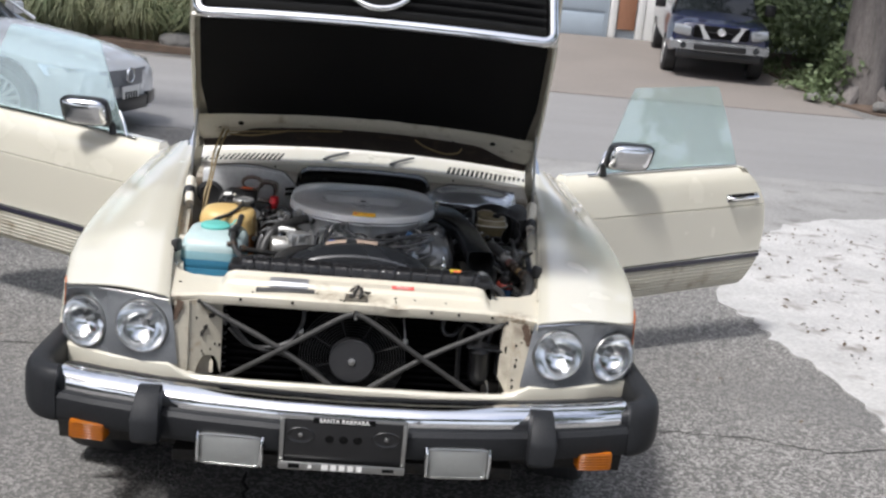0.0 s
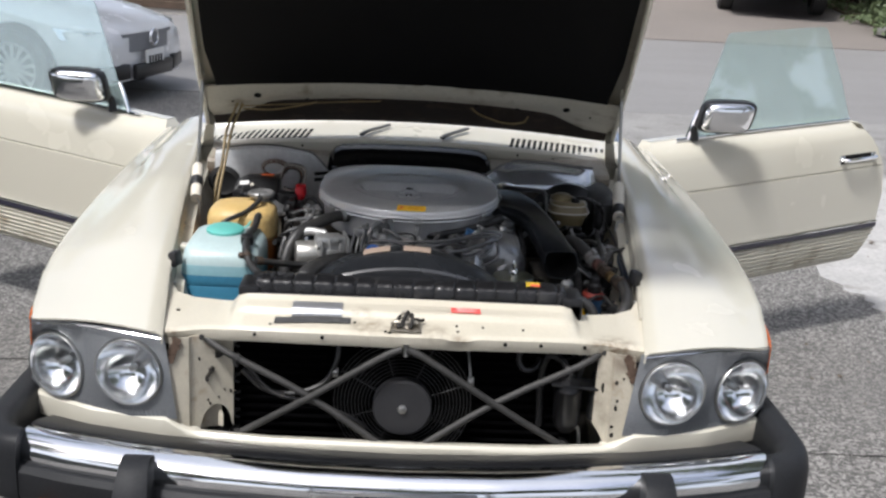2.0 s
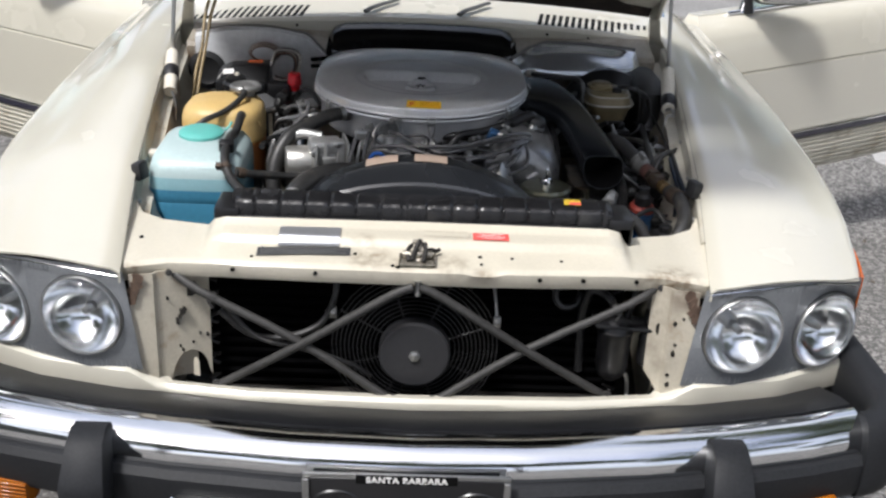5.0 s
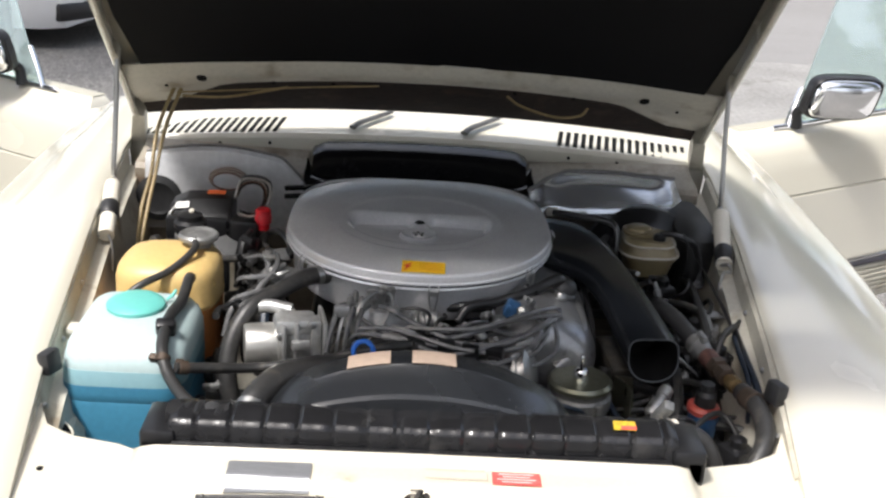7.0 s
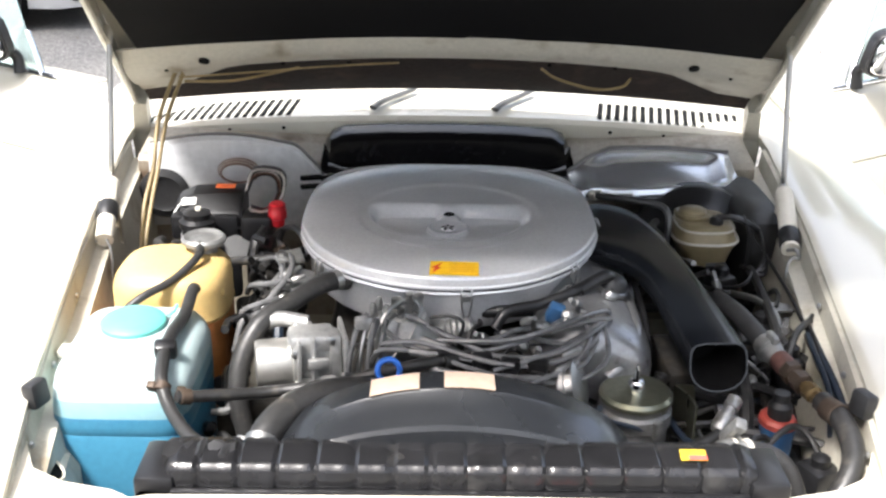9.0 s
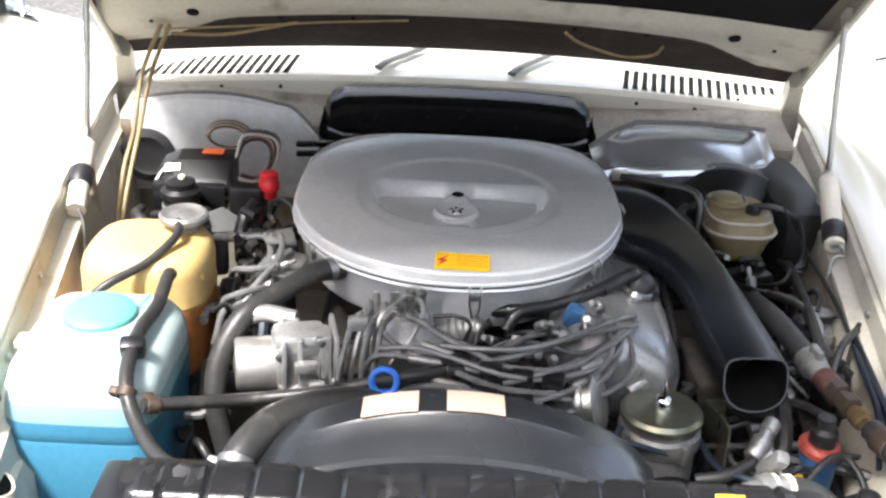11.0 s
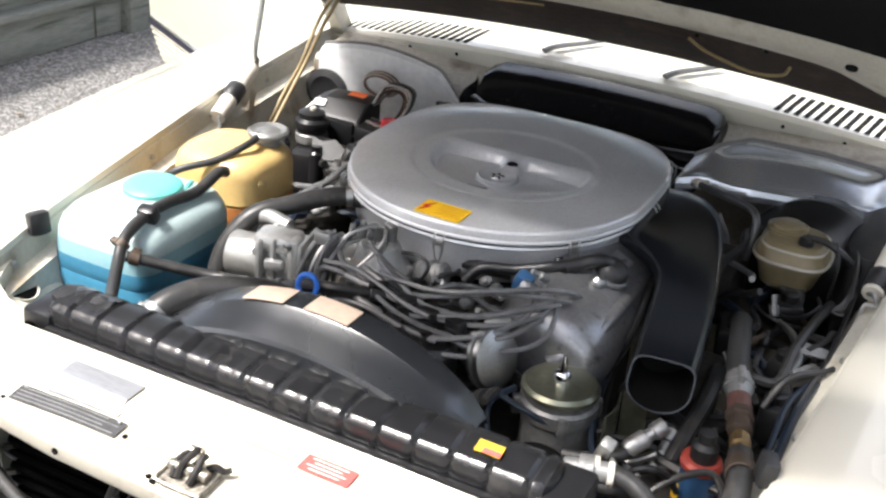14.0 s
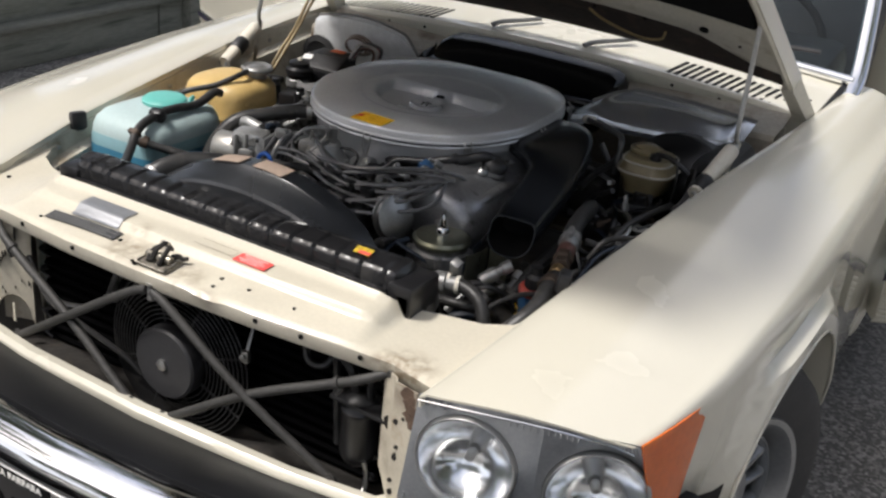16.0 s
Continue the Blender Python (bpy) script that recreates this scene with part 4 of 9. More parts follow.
for s in (-1, 1):
    b = B()
    rings = []
    for t in [k / 24 for k in range(25)]:
        # end cap: sweeps round the corner and back along the wing
        a = radians(min(90, 120 * t))
        if t <= 0.75:
            cx, cy = 0.80 + 0.085 * math.sin(a), -0.155 + 0.115 * (1 - math.cos(a))
            d = Vector((math.sin(a), -math.cos(a), 0))
        else:
            cx, cy, d = 0.885, -0.04 + (t - 0.75) * 1.2, Vector((1, 0, 0))
        ring = []
        tip = 1.0 - 0.10 * max(0.0, (t - 0.8) / 0.2)
        for u, z in squircle(-0.010, 0.499, 0.040 * tip, 0.079 * tip, 3.4, 28):
            ring.append((s * (cx + d.x * u), cy + d.y * u, z + 0.006 * t + 0.008 * max(0.0, u) / 0.03 * (z > 0.5) * -1))
        rings.append(ring)
    loft(b, rings)
    part("end_cap", b, BUMPER_RUBBER, bumper, "dark rubber bumper corner")
    b = B()
    prof = [(-0.222, 0.572), (-0.252, 0.578), (-0.285, 0.566), (-0.322, 0.515), (-0.328, 0.500), (-0.322, 0.450), (-0.300, 0.432), (-0.222, 0.436)]
    rings = []
    for k, w in ((-1, 0.80), (-0.92, 0.95), (-0.6, 1.0), (0, 1.02), (0.6, 1.0), (0.92, 0.95), (1, 0.80)):
        rings.append([(s * 0.534 + 0.040 * k * (1 - 0.10 * max(0, (0.5 - z) / 0.07) - 0.24 * max(0, (z - 0.50) / 0.08)), -0.222 + (y + 0.222) * w - 0.005 * 0, z if abs(k) < 0.95 else 0.505 + (z - 0.505) * 0.94) for y, z in prof])
    loft(b, rings)
    part("bumper_guard", b, BUMPER_RUBBER, bumper, "dark rubber overrider")
    # amber turn lamps under the bumper
    b = B()
    block(b, (s * 0.704, -0.192, 0.420), (0.102, 0.05, 0.056), (0, 0, 10 * s), 0.009)
    lamp = part("turn_lamp", b, AMBER, car, "amber rectangular turn signal lamp")
    for k in range(6):
        b = B()
        block(b, (s * 0.704, -0.218, 0.400 + 0.008 * k), (0.090, 0.004, 0.003), (0, 0, 10 * s), 0.001, 1)
        part("lens_rib", b, AMBER, lamp)
    # fog lamps
    fx = s * 0.306
    fm = pose(fx, -0.262, 0.428, 3, 0, 4 * s)
    b = B()
    rings = []
    for d, w, h in ((0.045, 0.030, 0.022), (0.036, 0.060, 0.034), (0.0, 0.080, 0.042), (-0.026, 0.089, 0.047), (-0.034, 0.089, 0.047), (-0.036, 0.084, 0.042), (-0.030, 0.082, 0.040)):
        rings.append([fm @ Vector((x, d, z)) for x, z in squircle(0, 0, w, h, 7, 36)])
    loft(b, rings)
    fog = part("fog_lamp", b, STEEL, car, "rectangular fog lamp with fluted clear lens")
    b = B()
    n = 40
    sheet(b, [[fm @ Vector((-0.080 + 0.160 * i / n, -0.034 - 0.006 * (1 - (2 * i / n - 1) ** 4) * (1 - (z / 0.041) ** 4) - 0.0012 * (i % 2), z)) for i in range(n + 1)] for z in (-0.039, -0.036, -0.02, 0.0, 0.02, 0.036, 0.039)], 0.003)
    o = part("lens", b, FOG_GLASS, fog, "frosted fluted glass")
    o.visible_shadow = False
    b = B()
    sheet(b, [[fm @ Vector((x, -0.030 + 0.040 * (1 - (x / 0.085) ** 2) * (1 - (z / 0.045) ** 2), z)) for x in [-0.080 + 0.016 * i for i in range(11)]] for z in [-0.038 + 0.0095 * i for i in range(9)]], 0.002)
    part("reflector", b, ALLOY, fog)
    b = B()
    lathe(b, [(0.011, 0.0), (0.010, 0.02), (0.004, 0.026)], fm @ pose(0, 0.004, 0, 90, 0, 0), 14)
    part("bulb_cap", b, STEEL, fog)
    for q in (-1, 1):
        b = B()
        tube(b, [fm @ Vector((q * 0.088, -0.030, -0.044)), fm @ Vector((q * 0.086, -0.041, -0.030)), fm @ Vector((q * 0.086, -0.043, 0.0)), fm @ Vector((q * 0.086, -0.041, 0.030)), fm @ Vector((q * 0.088, -0.030, 0.044))], 0.004, 8)
        part("lens_clip", b, CHROME, fog, "chrome end clip")
# licence plate holder
b = B()
block(b, (-0.006, -0.312, 0.472), (0.318, 0.006, 0.135), (4, 0, 0), 0.002)
holder = part("plate_holder", b, PLASTIC, car, "black empty licence plate holder in a steel frame")
for cx, cz, w, h in ((0, 0.066, 0.340, 0.019), (0, -0.066, 0.340, 0.023), (-0.164, 0, 0.012, 0.135), (0.164, 0, 0.012, 0.135)):
    b = B()
    block(b, (-0.006 + cx, -0.318 + cz * 0.06, 0.472 + cz), (w, 0.007, h), (4, 0, 0), 0.003)
    part("plate_frame", b, STEEL, holder, "brushed steel plate frame")
b = B()
block(b, (-0.006, -0.3185, 0.538), (0.166, 0.0035, 0.0165), (4, 0, 0), 0.001)
part("name_band", b, MATT_BLACK, holder)
for cx in (-0.115, 0.115):
    b = B()
    lathe(b, [(0.040, 0), (0.036, 0.004), (0.028, 0.001), (0.010, 0.0), (0.008, 0.004), (0.0, 0.005)], pose(-0.006 + cx, -0.3155, 0.492, 94, 0, 0) @ Matrix.Diagonal((1, 0.62, 1, 1)), 24)
    part("holder_boss", b, PLASTIC, holder)
    b = B()
    lathe(b, [(0.006, 0), (0.004, 0.004)], pose(-0.006 + cx, -0.320, 0.494, 94, 0, 0), 8)
    part("holder_screw", b, STEEL, holder)
for cx in (-0.038, 0.0, 0.038):
    b = B()
    lathe(b, [(0.012, 0), (0.010, 0.002)], pose(-0.006 + cx, -0.3165, 0.485, 94, 0, 0), 16)
    part("holder_hole", b, MATT_BLACK, holder)


def letters(text, size, m, material, parent, name="lettering", bold=0.0, spacing=1.0):
    cu = bpy.data.curves.new(name, "FONT")
    cu.body, cu.size, cu.extrude, cu.align_x, cu.align_y, cu.offset = text, size, 0.0006, "CENTER", "CENTER", bold
    cu.space_character = spacing
    ob = new(name, cu)
    me = bpy.data.meshes.new_from_object(ob)
    bpy.data.objects.remove(ob)
    me.materials.clear()
    me.materials.append(material)
    me.transform(m)
    o = new(name, me)
    o.parent = parent
    return o


letters("SANTA BARBARA", 0.0155, pose(-0.006, -0.3208, 0.538, 94, 0, 0), WHITE_LABEL, holder, bold=0.0006, spacing=1.12)
for cx, w, h in ((-0.128, 0.030, 0.013), (-0.085, 0.010, 0.010), (-0.045, 0.017, 0.016), (-0.022, 0.016, 0.016), (0.001, 0.016, 0.016), (0.024, 0.016, 0.016), (0.047, 0.016, 0.016), (0.125, 0.032, 0.010)):
    b = B()
    block(b, (-0.006 + cx, -0.3262, 0.4065), (w, 0.001, h), (4, 0, 0), 0.0)
    part("print_bar", b, MATT_BLACK if abs(cx) > 0.1 else WHITE_LABEL, holder)

# ---- wheels
RIM = surface("silver_wheel_alloy", (0.30, 0.31, 0.32), 0.32, 0.7, var=0.12, scale=12, bump=0.06)


def build_wheel(x, y, side, steer=0.0):
    m = pose(x, y, WHEEL_Z, 0, 0, steer) @ pose(0, 0, 0, 0, 90 * side, 0)
    b = B()
    lathe(b, [(0.19, -0.09), (0.27, -0.10), (0.305, -0.09), (0.316, -0.07), (0.318, 0.0), (0.316, 0.07), (0.305, 0.09), (0.27, 0.100), (0.208, 0.094), (0.19, 0.0)], m, 56, caps=False)
    t = part("wheel", b, TYRE, car, "alloy road wheel with black tyre")
    for k in range(4):
        b = B()
        tube(b, [m @ Vector((0.3155 * math.cos(a), 0.3155 * math.sin(a), -0.06 + 0.04 * k)) for a in (math.tau * j / 40 for j in range(41))], 0.003, 4, 1)
        part("tread_rib", b, TYRE, t)
    b = B()
    lathe(b, [(0.211, 0.088), (0.208, 0.099), (0.196, 0.097), (0.184, 0.082), (0.170, 0.030), (0.165, -0.02), (0.07, -0.02), (0.0, -0.02)], m, 48, caps=False)
    part("rim", b, RIM, t, "silver alloy rim")
    b = B()
    lathe(b, [(0.169, 0.052), (0.166, 0.066), (0.160, 0.068), (0.157, 0.060), (0.157, 0.045)], m, 40, caps=False)
    lathe(b, [(0.100, 0.030), (0.100, 0.056), (0.092, 0.064), (0.072, 0.066), (0.058, 0.056), (0.048, 0.056), (0.046, 0.074), (0.036, 0.079), (0.0, 0.080)], m, 36)
    part("rim_centre", b, RIM, t, "silver alloy wheel centre")
    for k in range(15):
        b = B()
        rings = []
        for r0, w, z in ((0.094, 0.0135, 0.058), (0.112, 0.0090, 0.060), (0.135, 0.0080, 0.061), (0.150, 0.0100, 0.062), (0.163, 0.0160, 0.062)):
            rings.append([(r0, -w, z - 0.022), (r0, -w * 0.8, z - 0.004), (r0, -w * 0.4, z), (r0, w * 0.4, z), (r0, w * 0.8, z - 0.004), (r0, w, z - 0.022)])
        loft(b, rings)
        bb = m @ Matrix.Rotation(math.tau * k / 15, 4, "Z")
        for v in b.verts:
            v.co = bb @ v.co
        part("spoke", b, RIM, t)
    for k in range(5):
        b = B()
        a = math.tau * k / 5
        lathe(b, [(0.009, 0.0), (0.009, 0.012), (0.006, 0.014)], m @ pose(0.060 * math.cos(a), 0.060 * math.sin(a), 0.054), 6)
        part("wheel_bolt", b, STEEL, t)
    b = B()
    tube(b, [m @ Vector((r_ * math.cos(0.4), r_ * math.sin(0.4), z)) for r_, z in ((0.205, 0.094), (0.216, 0.100), (0.222, 0.101))], 0.004, 6)
    part("tyre_valve", b, RUBBER, t)
    return t


for s in (-1, 1):
    build_wheel(s * WHEEL_X, WHEEL_Y, s, -18)
    build_wheel(s * 0.735, 3.25, s)

# ---- cowl and firewall
def cowl_z(x, y):
    return 0.932 - 0.09 * x * x + 0.10 * (y - 1.385)


bm = B()
rows = []
for i in range(-28, 29):
    x = i * 0.025
    y0 = 1.372 + 0.03 * (x / 0.7) ** 2
    row = [(x, y0 + 0.010, 0.80), (x, y0 + 0.006, 0.855 - 0.05 * x * x), (x, y0, cowl_z(x, y0) - 0.035), (x, y0 + 0.001, cowl_z(x, y0) - 0.010), (x, y0 + 0.010, cowl_z(x, y0))]
    row += [(x, y, cowl_z(x, y)) for y in (1.43, 1.47, 1.52, 1.58, 1.65, 1.74)]
    rows.append(row)
sheet(bm, rows, 0.003)
cowl = part("cowl_panel", bm, CREAM, car, "glossy cream cowl panel with air louvres")
for s in (-1, 1):
    for k in range(17):
        x = s * (0.345 + 0.0195 * k)
        b = B()
        block(b, (x, 1.440 + 0.028 * (x / 0.7) ** 2, cowl_z(x, 1.440) + 0.0008), (0.0112, 0.100, 0.003), (5.7, 10.3 * x, -9), 0.001, 1)
        part("louvre_slot", b, MATT_BLACK, cowl)
    for x in (0.18, 0.36, 0.48, 0.60):
        b = B()
        y0 = 1.372 + 0.03 * (x / 0.7) ** 2
        lathe(b, [(0.0042, 0), (0.0042, 0.002)], pose(s * x, y0 + 0.0006, cowl_z(x, y0) - 0.022, 90, 0, 0), 8)
        part("screw_hole", b, MATT_BLACK, cowl)
    b = B()
    x = s * 0.135
    tube(b, [(x - 0.030, 1.402, 0.940), (x - 0.012, 1.425, 0.948), (x + 0.03, 1.475, 0.953), (x + 0.06, 1.51, 0.957)], (0.0115, 0.009), 6, 4, 0.5)
    part("wiper_arm", b, surface("grey_wiper_arm", (0.10, 0.10, 0.095), 0.4, 0.4, bump=0.05), car, "grey wiper arm on the cowl")

bm = B()
sheet(bm, [[(x, 1.345, z) for x in (-0.66, -0.3, 0, 0.3, 0.66)] for z in (0.25, 0.6, 0.87)], 0.004)
part("firewall", bm, CREAM_IN, car, "dusty cream firewall")
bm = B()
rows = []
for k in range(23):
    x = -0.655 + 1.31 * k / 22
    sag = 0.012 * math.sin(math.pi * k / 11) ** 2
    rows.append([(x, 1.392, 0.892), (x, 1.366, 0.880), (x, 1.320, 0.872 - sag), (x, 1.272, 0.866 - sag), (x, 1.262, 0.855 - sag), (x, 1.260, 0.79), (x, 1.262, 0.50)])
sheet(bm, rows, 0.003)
# dusty cream, darkened further so that the colour holds the cowl's shade
part("bulkhead_ledge", bm, surface("dusty_shaded_cream_ledge", (0.33, 0.295, 0.235), 0.55, var=0.22, scale=9, fine=120, bump=0.08, stain=0.5, stain_col=(0.13, 0.09, 0.06)), car, "dusty cream ledge below the cowl, darkened in colour for shade")
# gloss black box in the middle of the firewall
bm = B()
rings = []
for t, z0, z1, yf in ((-1, 0.85, 0.882, 1.20), (-0.95, 0.832, 0.902, 1.178), (-0.85, 0.828, 0.912, 1.170), (-0.5, 0.826, 0.917, 1.165), (0, 0.826, 0.919, 1.16), (0.5, 0.826, 0.917, 1.165), (0.85, 0.828, 0.912, 1.170), (0.95, 0.832, 0.902, 1.178), (1, 0.85, 0.882, 1.20)):
    x = 0.262 * t
    rings.append([(x, yf, z0 - 0.04), (x, yf, z0 + 0.018), (x, yf + 0.02, z0 + 0.030), (x, yf + 0.075, z0 + 0.034), (x, yf + 0.085, z0 + 0.045), (x, yf + 0.10, z1 - 0.012), (x, yf + 0.12, z1), (x, 1.345, z1 + 0.004), (x, 1.345, z0 - 0.04)])
loft(bm, rings)
box = part("plenum_box", bm, GLOSS_BLACK, car, "gloss black air plenum box on the firewall")
for z, y in ((0.862, 1.158), (0.843, 1.158)):
    b = B()
    tube(b, [(-0.30, y + 0.02, z - 0.012), (-0.22, y - 0.002, z), (0, y - 0.006, z + 0.002), (0.22, y - 0.002, z), (0.30, y + 0.02, z - 0.012)], 0.006, 8)
    part("box_bead", b, GLOSS_BLACK, box)
for x in (-0.2, -0.07, 0.07, 0.2):
    b = B()
    lathe(b, [(0.005, 0), (0.005, 0.003), (0.003, 0.005)], pose(x, 1.157, 0.852, 90, 0, 0), 8)
    part("rivet", b, STEEL, box)

# heat shields either side
def shield(name, rows, label, metal=SHIELD):
    b = B()
    sheet(b, rows, 0.003)
    p = part(name, b, metal, car, label)
    edge = [r[-1] for r in rows]
    b = B()
    tube(b, [(a[0], a[1] - 0.002, a[2] + 0.002) for a in edge], 0.0035, 6, 3)
    part("crimped_edge", b, surface("crimped_grey_edge", (0.2, 0.19, 0.18), 0.6, 0.5, bump=0.2), p)


rows = []
for k in range(13):
    t = k / 12
    x = -0.625 + 0.375 * t
    top = 0.872 + 0.052 * math.sin(math.pi * min(1, 0.15 + 0.72 * t)) - 0.045 * max(0, t - 0.85) / 0.15
    rows.append([(x, 1.235 + 0.01 * math.sin(5 * t), 0.72), (x, 1.23, 0.80), (x, 1.235 - 0.035 * t, top - 0.030), (x, 1.240 - 0.045 * t, top - 0.008), (x, 1.262 - 0.06 * t, top)])
shield("heat_shield", rows, "silver heat shield on the firewall")
rows = []
border = lambda v: min(1.0, max(0.0, (min(v, 1 - v) - 0.07) / 0.09))
for k in range(29):
    t = k / 28
    x = 0.245 + 0.358 * t
    zt = float(np.interp(t, [0, 0.12, 0.25, 0.6, 1], [0.876, 0.900, 0.912, 0.905, 0.880]))
    yt = float(np.interp(t, [0, 0.25, 1], [1.17, 1.215, 1.30]))
    zb = float(np.interp(t, [0, 0.12, 0.25, 0.9, 1], [0.868, 0.876, 0.866, 0.858, 0.85]))
    yb = float(np.interp(t, [0, 0.25, 1], [1.05, 1.075, 1.16]))
    row = [(x, yb + 0.004, zb - 0.022), (x, yb, zb - 0.010)]
    for v in (0.0, 0.04, 0.08, 0.12, 0.16, 0.25, 0.4, 0.55, 0.7, 0.8, 0.86, 0.90, 0.94, 1.0):
        wob = 0.0012 * math.sin(9 * t + 5 * v)
        row.append((x, yb + 0.004 + (yt - yb - 0.004) * v, zb + (zt - zb) * v - 0.016 * border(v) * border(t) + wob))
    rows.append(row)
shield("heat_shield", rows, "bright silver heat shield with rolled edges", SHIELD_BRIGHT)

bm = B()
lathe(bm, [(0.050, 0.0), (0.054, 0.010), (0.038, 0.016), (0.030, 0.012), (0.0, 0.014)], pose(-0.592, 1.225, 0.800, 90, 0, 0), 28)
part("firewall_plug", bm, RUBBER, car, "black rubber firewall plug")

# bay floor
bm = B()
block(bm, (0, 0.72, 0.22), (1.05, 1.25, 0.04), bev=0.005)
part("undertray", bm, GRIME, car, "oily black undertray")

# ---- engine block under it all
bm = B()
block(bm, (0, 0.80, 0.52), (0.42, 0.62, 0.42), bev=0.03)
block(bm, (0.02, 0.62, 0.735), (0.30, 0.34, 0.09), bev=0.02)
engine = part("engine_block", bm, GRIME, car, "oily dark engine block")


def valve_cover(s):
    b = B()
    rings = []
    for y, w in ((0.488, 0.30), (0.4885, 0.48), (0.4915, 0.66), (0.498, 0.79), (0.510, 0.885), (0.530, 0.955), (0.555, 0.99), (0.58, 1.0), (0.75, 1.0), (1.02, 1.0), (1.05, 0.9)):
        ring = []
        for u, v in squircle(-0.006, -0.035, 0.094 * w, 0.082 * w, 2.45, 48):
            p = Matrix.Rotation(radians(20), 4, "Y") @ Vector((u, 0, v))
            ring.append((s * (0.240 + p.x), y, 0.800 + p.z))
        rings.append(ring)
    loft(b, rings)
    vc = part("valve_cover", b, surface("smooth_cast_cover", (0.33, 0.33, 0.335), 0.32, 0.7, var=0.16, scale=25, fine=150, bump=0.12, stain=0.12, stain_col=(0.16, 0.155, 0.15)), car, "grey cast aluminium valve cover")
    for y in (0.62, 0.80):
        b = B()
        lathe(b, [(0.012, 0), (0.012, 0.006), (0.007, 0.012)], pose(s * 0.255, y, 0.846, 0, 18 * s, 0), 12)
        part("cover_bolt", b, STEEL, vc)
    # raised rib that follows the outer edge and turns down the front
    b = B()
    tube(b, [(s * 0.292, 0.72, 0.815), (s * 0.292, 0.62, 0.815), (s * 0.290, 0.56, 0.812), (s * 0.280, 0.522, 0.802), (s * 0.262, 0.502, 0.788), (s * 0.240, 0.492, 0.770)], 0.013, 10)
    part("cover_rib", b, vc.data.materials[0], vc)
    b = B()
    lathe(b, [(0.020, -0.030), (0.024, -0.026), (0.024, -0.004), (0.028, -0.003), (0.028, 0.004), (0.024, 0.006)], pose(s * 0.262, 0.655, 0.846, 0, 20 * s, 0), 24)
    part("filler_collar", b, STEEL, vc, "bright metal collar of the filler")
    return vc


valve_cover(1)
bm = B()
lathe(bm, [(0.026, -0.01), (0.026, 0.012), (0.020, 0.020), (0.010, 0.024), (0.0, 0.024)], pose(0.262, 0.655, 0.848, 0, 20, 0), 20)
part("oil_filler_neck", bm, RUBBER, car, "black oil filler neck")

# ---- air cleaner
LID_Y, LID_RX, LID_RY = 0.845, 0.257, 0.284


def lid_ring(k, z, n=160):
    """Outline of the air cleaner: an oval front and a squarer rear."""
    out = []
    for i in range(n):
        a = math.tau * i / n
        c, s = math.cos(a), math.sin(a)
        e = 2.10 + 1.22 * min(1.0, max(0.0, 0.52 + 1.8 * s))
        out.append((LID_RX * k * math.copysign(abs(c) ** (2 / e), c), LID_Y + LID_RY * k * math.copysign(abs(s) ** (2 / e), s), z))
    return out


air = B()
loft(air, [lid_ring(0.86, 0.800), lid_ring(0.915, 0.806), lid_ring(0.940, 0.818), lid_ring(0.948, 0.862), lid_ring(0.962, 0.868), lid_ring(0.996, 0.871), lid_ring(1.002, 0.8735), lid_ring(0.998, 0.8765), lid_ring(0.985, 0.878)])
air = part("air_cleaner", air, LID, car, "large silver-grey oval air cleaner with clipped lid")


def lid_profile(x, y):
    """Height of the lid: a flat deck, a ring step and a half-moon dish with a straight rear wall."""
    z = 0.9035 - 0.06 * max(0.0, math.hypot(x / LID_RX, (y - LID_Y) / LID_RY) - 0.80) ** 2
    z -= 0.003 * (0.5 - 0.5 * math.tanh((math.hypot(x, (y - 0.840)) - 0.158) / 0.005))
    r = math.hypot(x, y - 0.868)
    bowl = 0.5 - 0.5 * math.tanh((r - 0.134) / 0.008)
    t = min(1.0, max(0.0, (0.900 - y) / (0.024 + 0.10 * abs(x))))
    z -= 0.026 * bowl * t * t * (3 - 2 * t)
    z += 0.009 * math.exp(-(math.hypot(x + 0.002, y - 0.816) / 0.044) ** 5)
    z += 0.014 * math.exp(-((x / 0.022) ** 4 + ((y - 0.874) / 0.018) ** 4))
    return z


bm = B()
rings = [lid_ring(0.990, 0.8795), lid_ring(1.002, 0.8805), lid_ring(1.006, 0.8825), lid_ring(1.006, 0.8845), lid_ring(1.002, 0.8860), lid_ring(0.998, 0.8860), lid_ring(0.9965, 0.8890), lid_ring(0.9955, 0.8965), lid_ring(0.9930, 0.8998), lid_ring(0.9860, 0.9012)]
for k in [0.972 - 0.0097 * i for i in range(99)]:
    rings.append([(x, y, lid_profile(x, y)) for x, y, _ in lid_ring(max(k, 0.012), 0)])
loft(bm, rings)
lid = part("air_cleaner_lid", bm, LID, air, "silver-grey pressed steel lid with a dished middle", 50)
bm = B()
ring = lid_ring(0.990, 0.8785)
tube(bm, ring + ring[:1], 0.0022, 6, 1)
part("lid_gasket", bm, RUBBER, air, "dark rubber lid gasket")
bm = B()
lathe(bm, [(0.036, -0.006), (0.036, 0.000), (0.033, 0.003), (0.030, 0.0005), (0.012, -0.001), (0.010, 0.002), (0.0, 0.002)], pose(-0.002, 0.816, lid_profile(-0.002, 0.816) + 0.001), 36)
lid_hub = part("lid_hub", bm, LID, air, "round pressed hub of the lid")
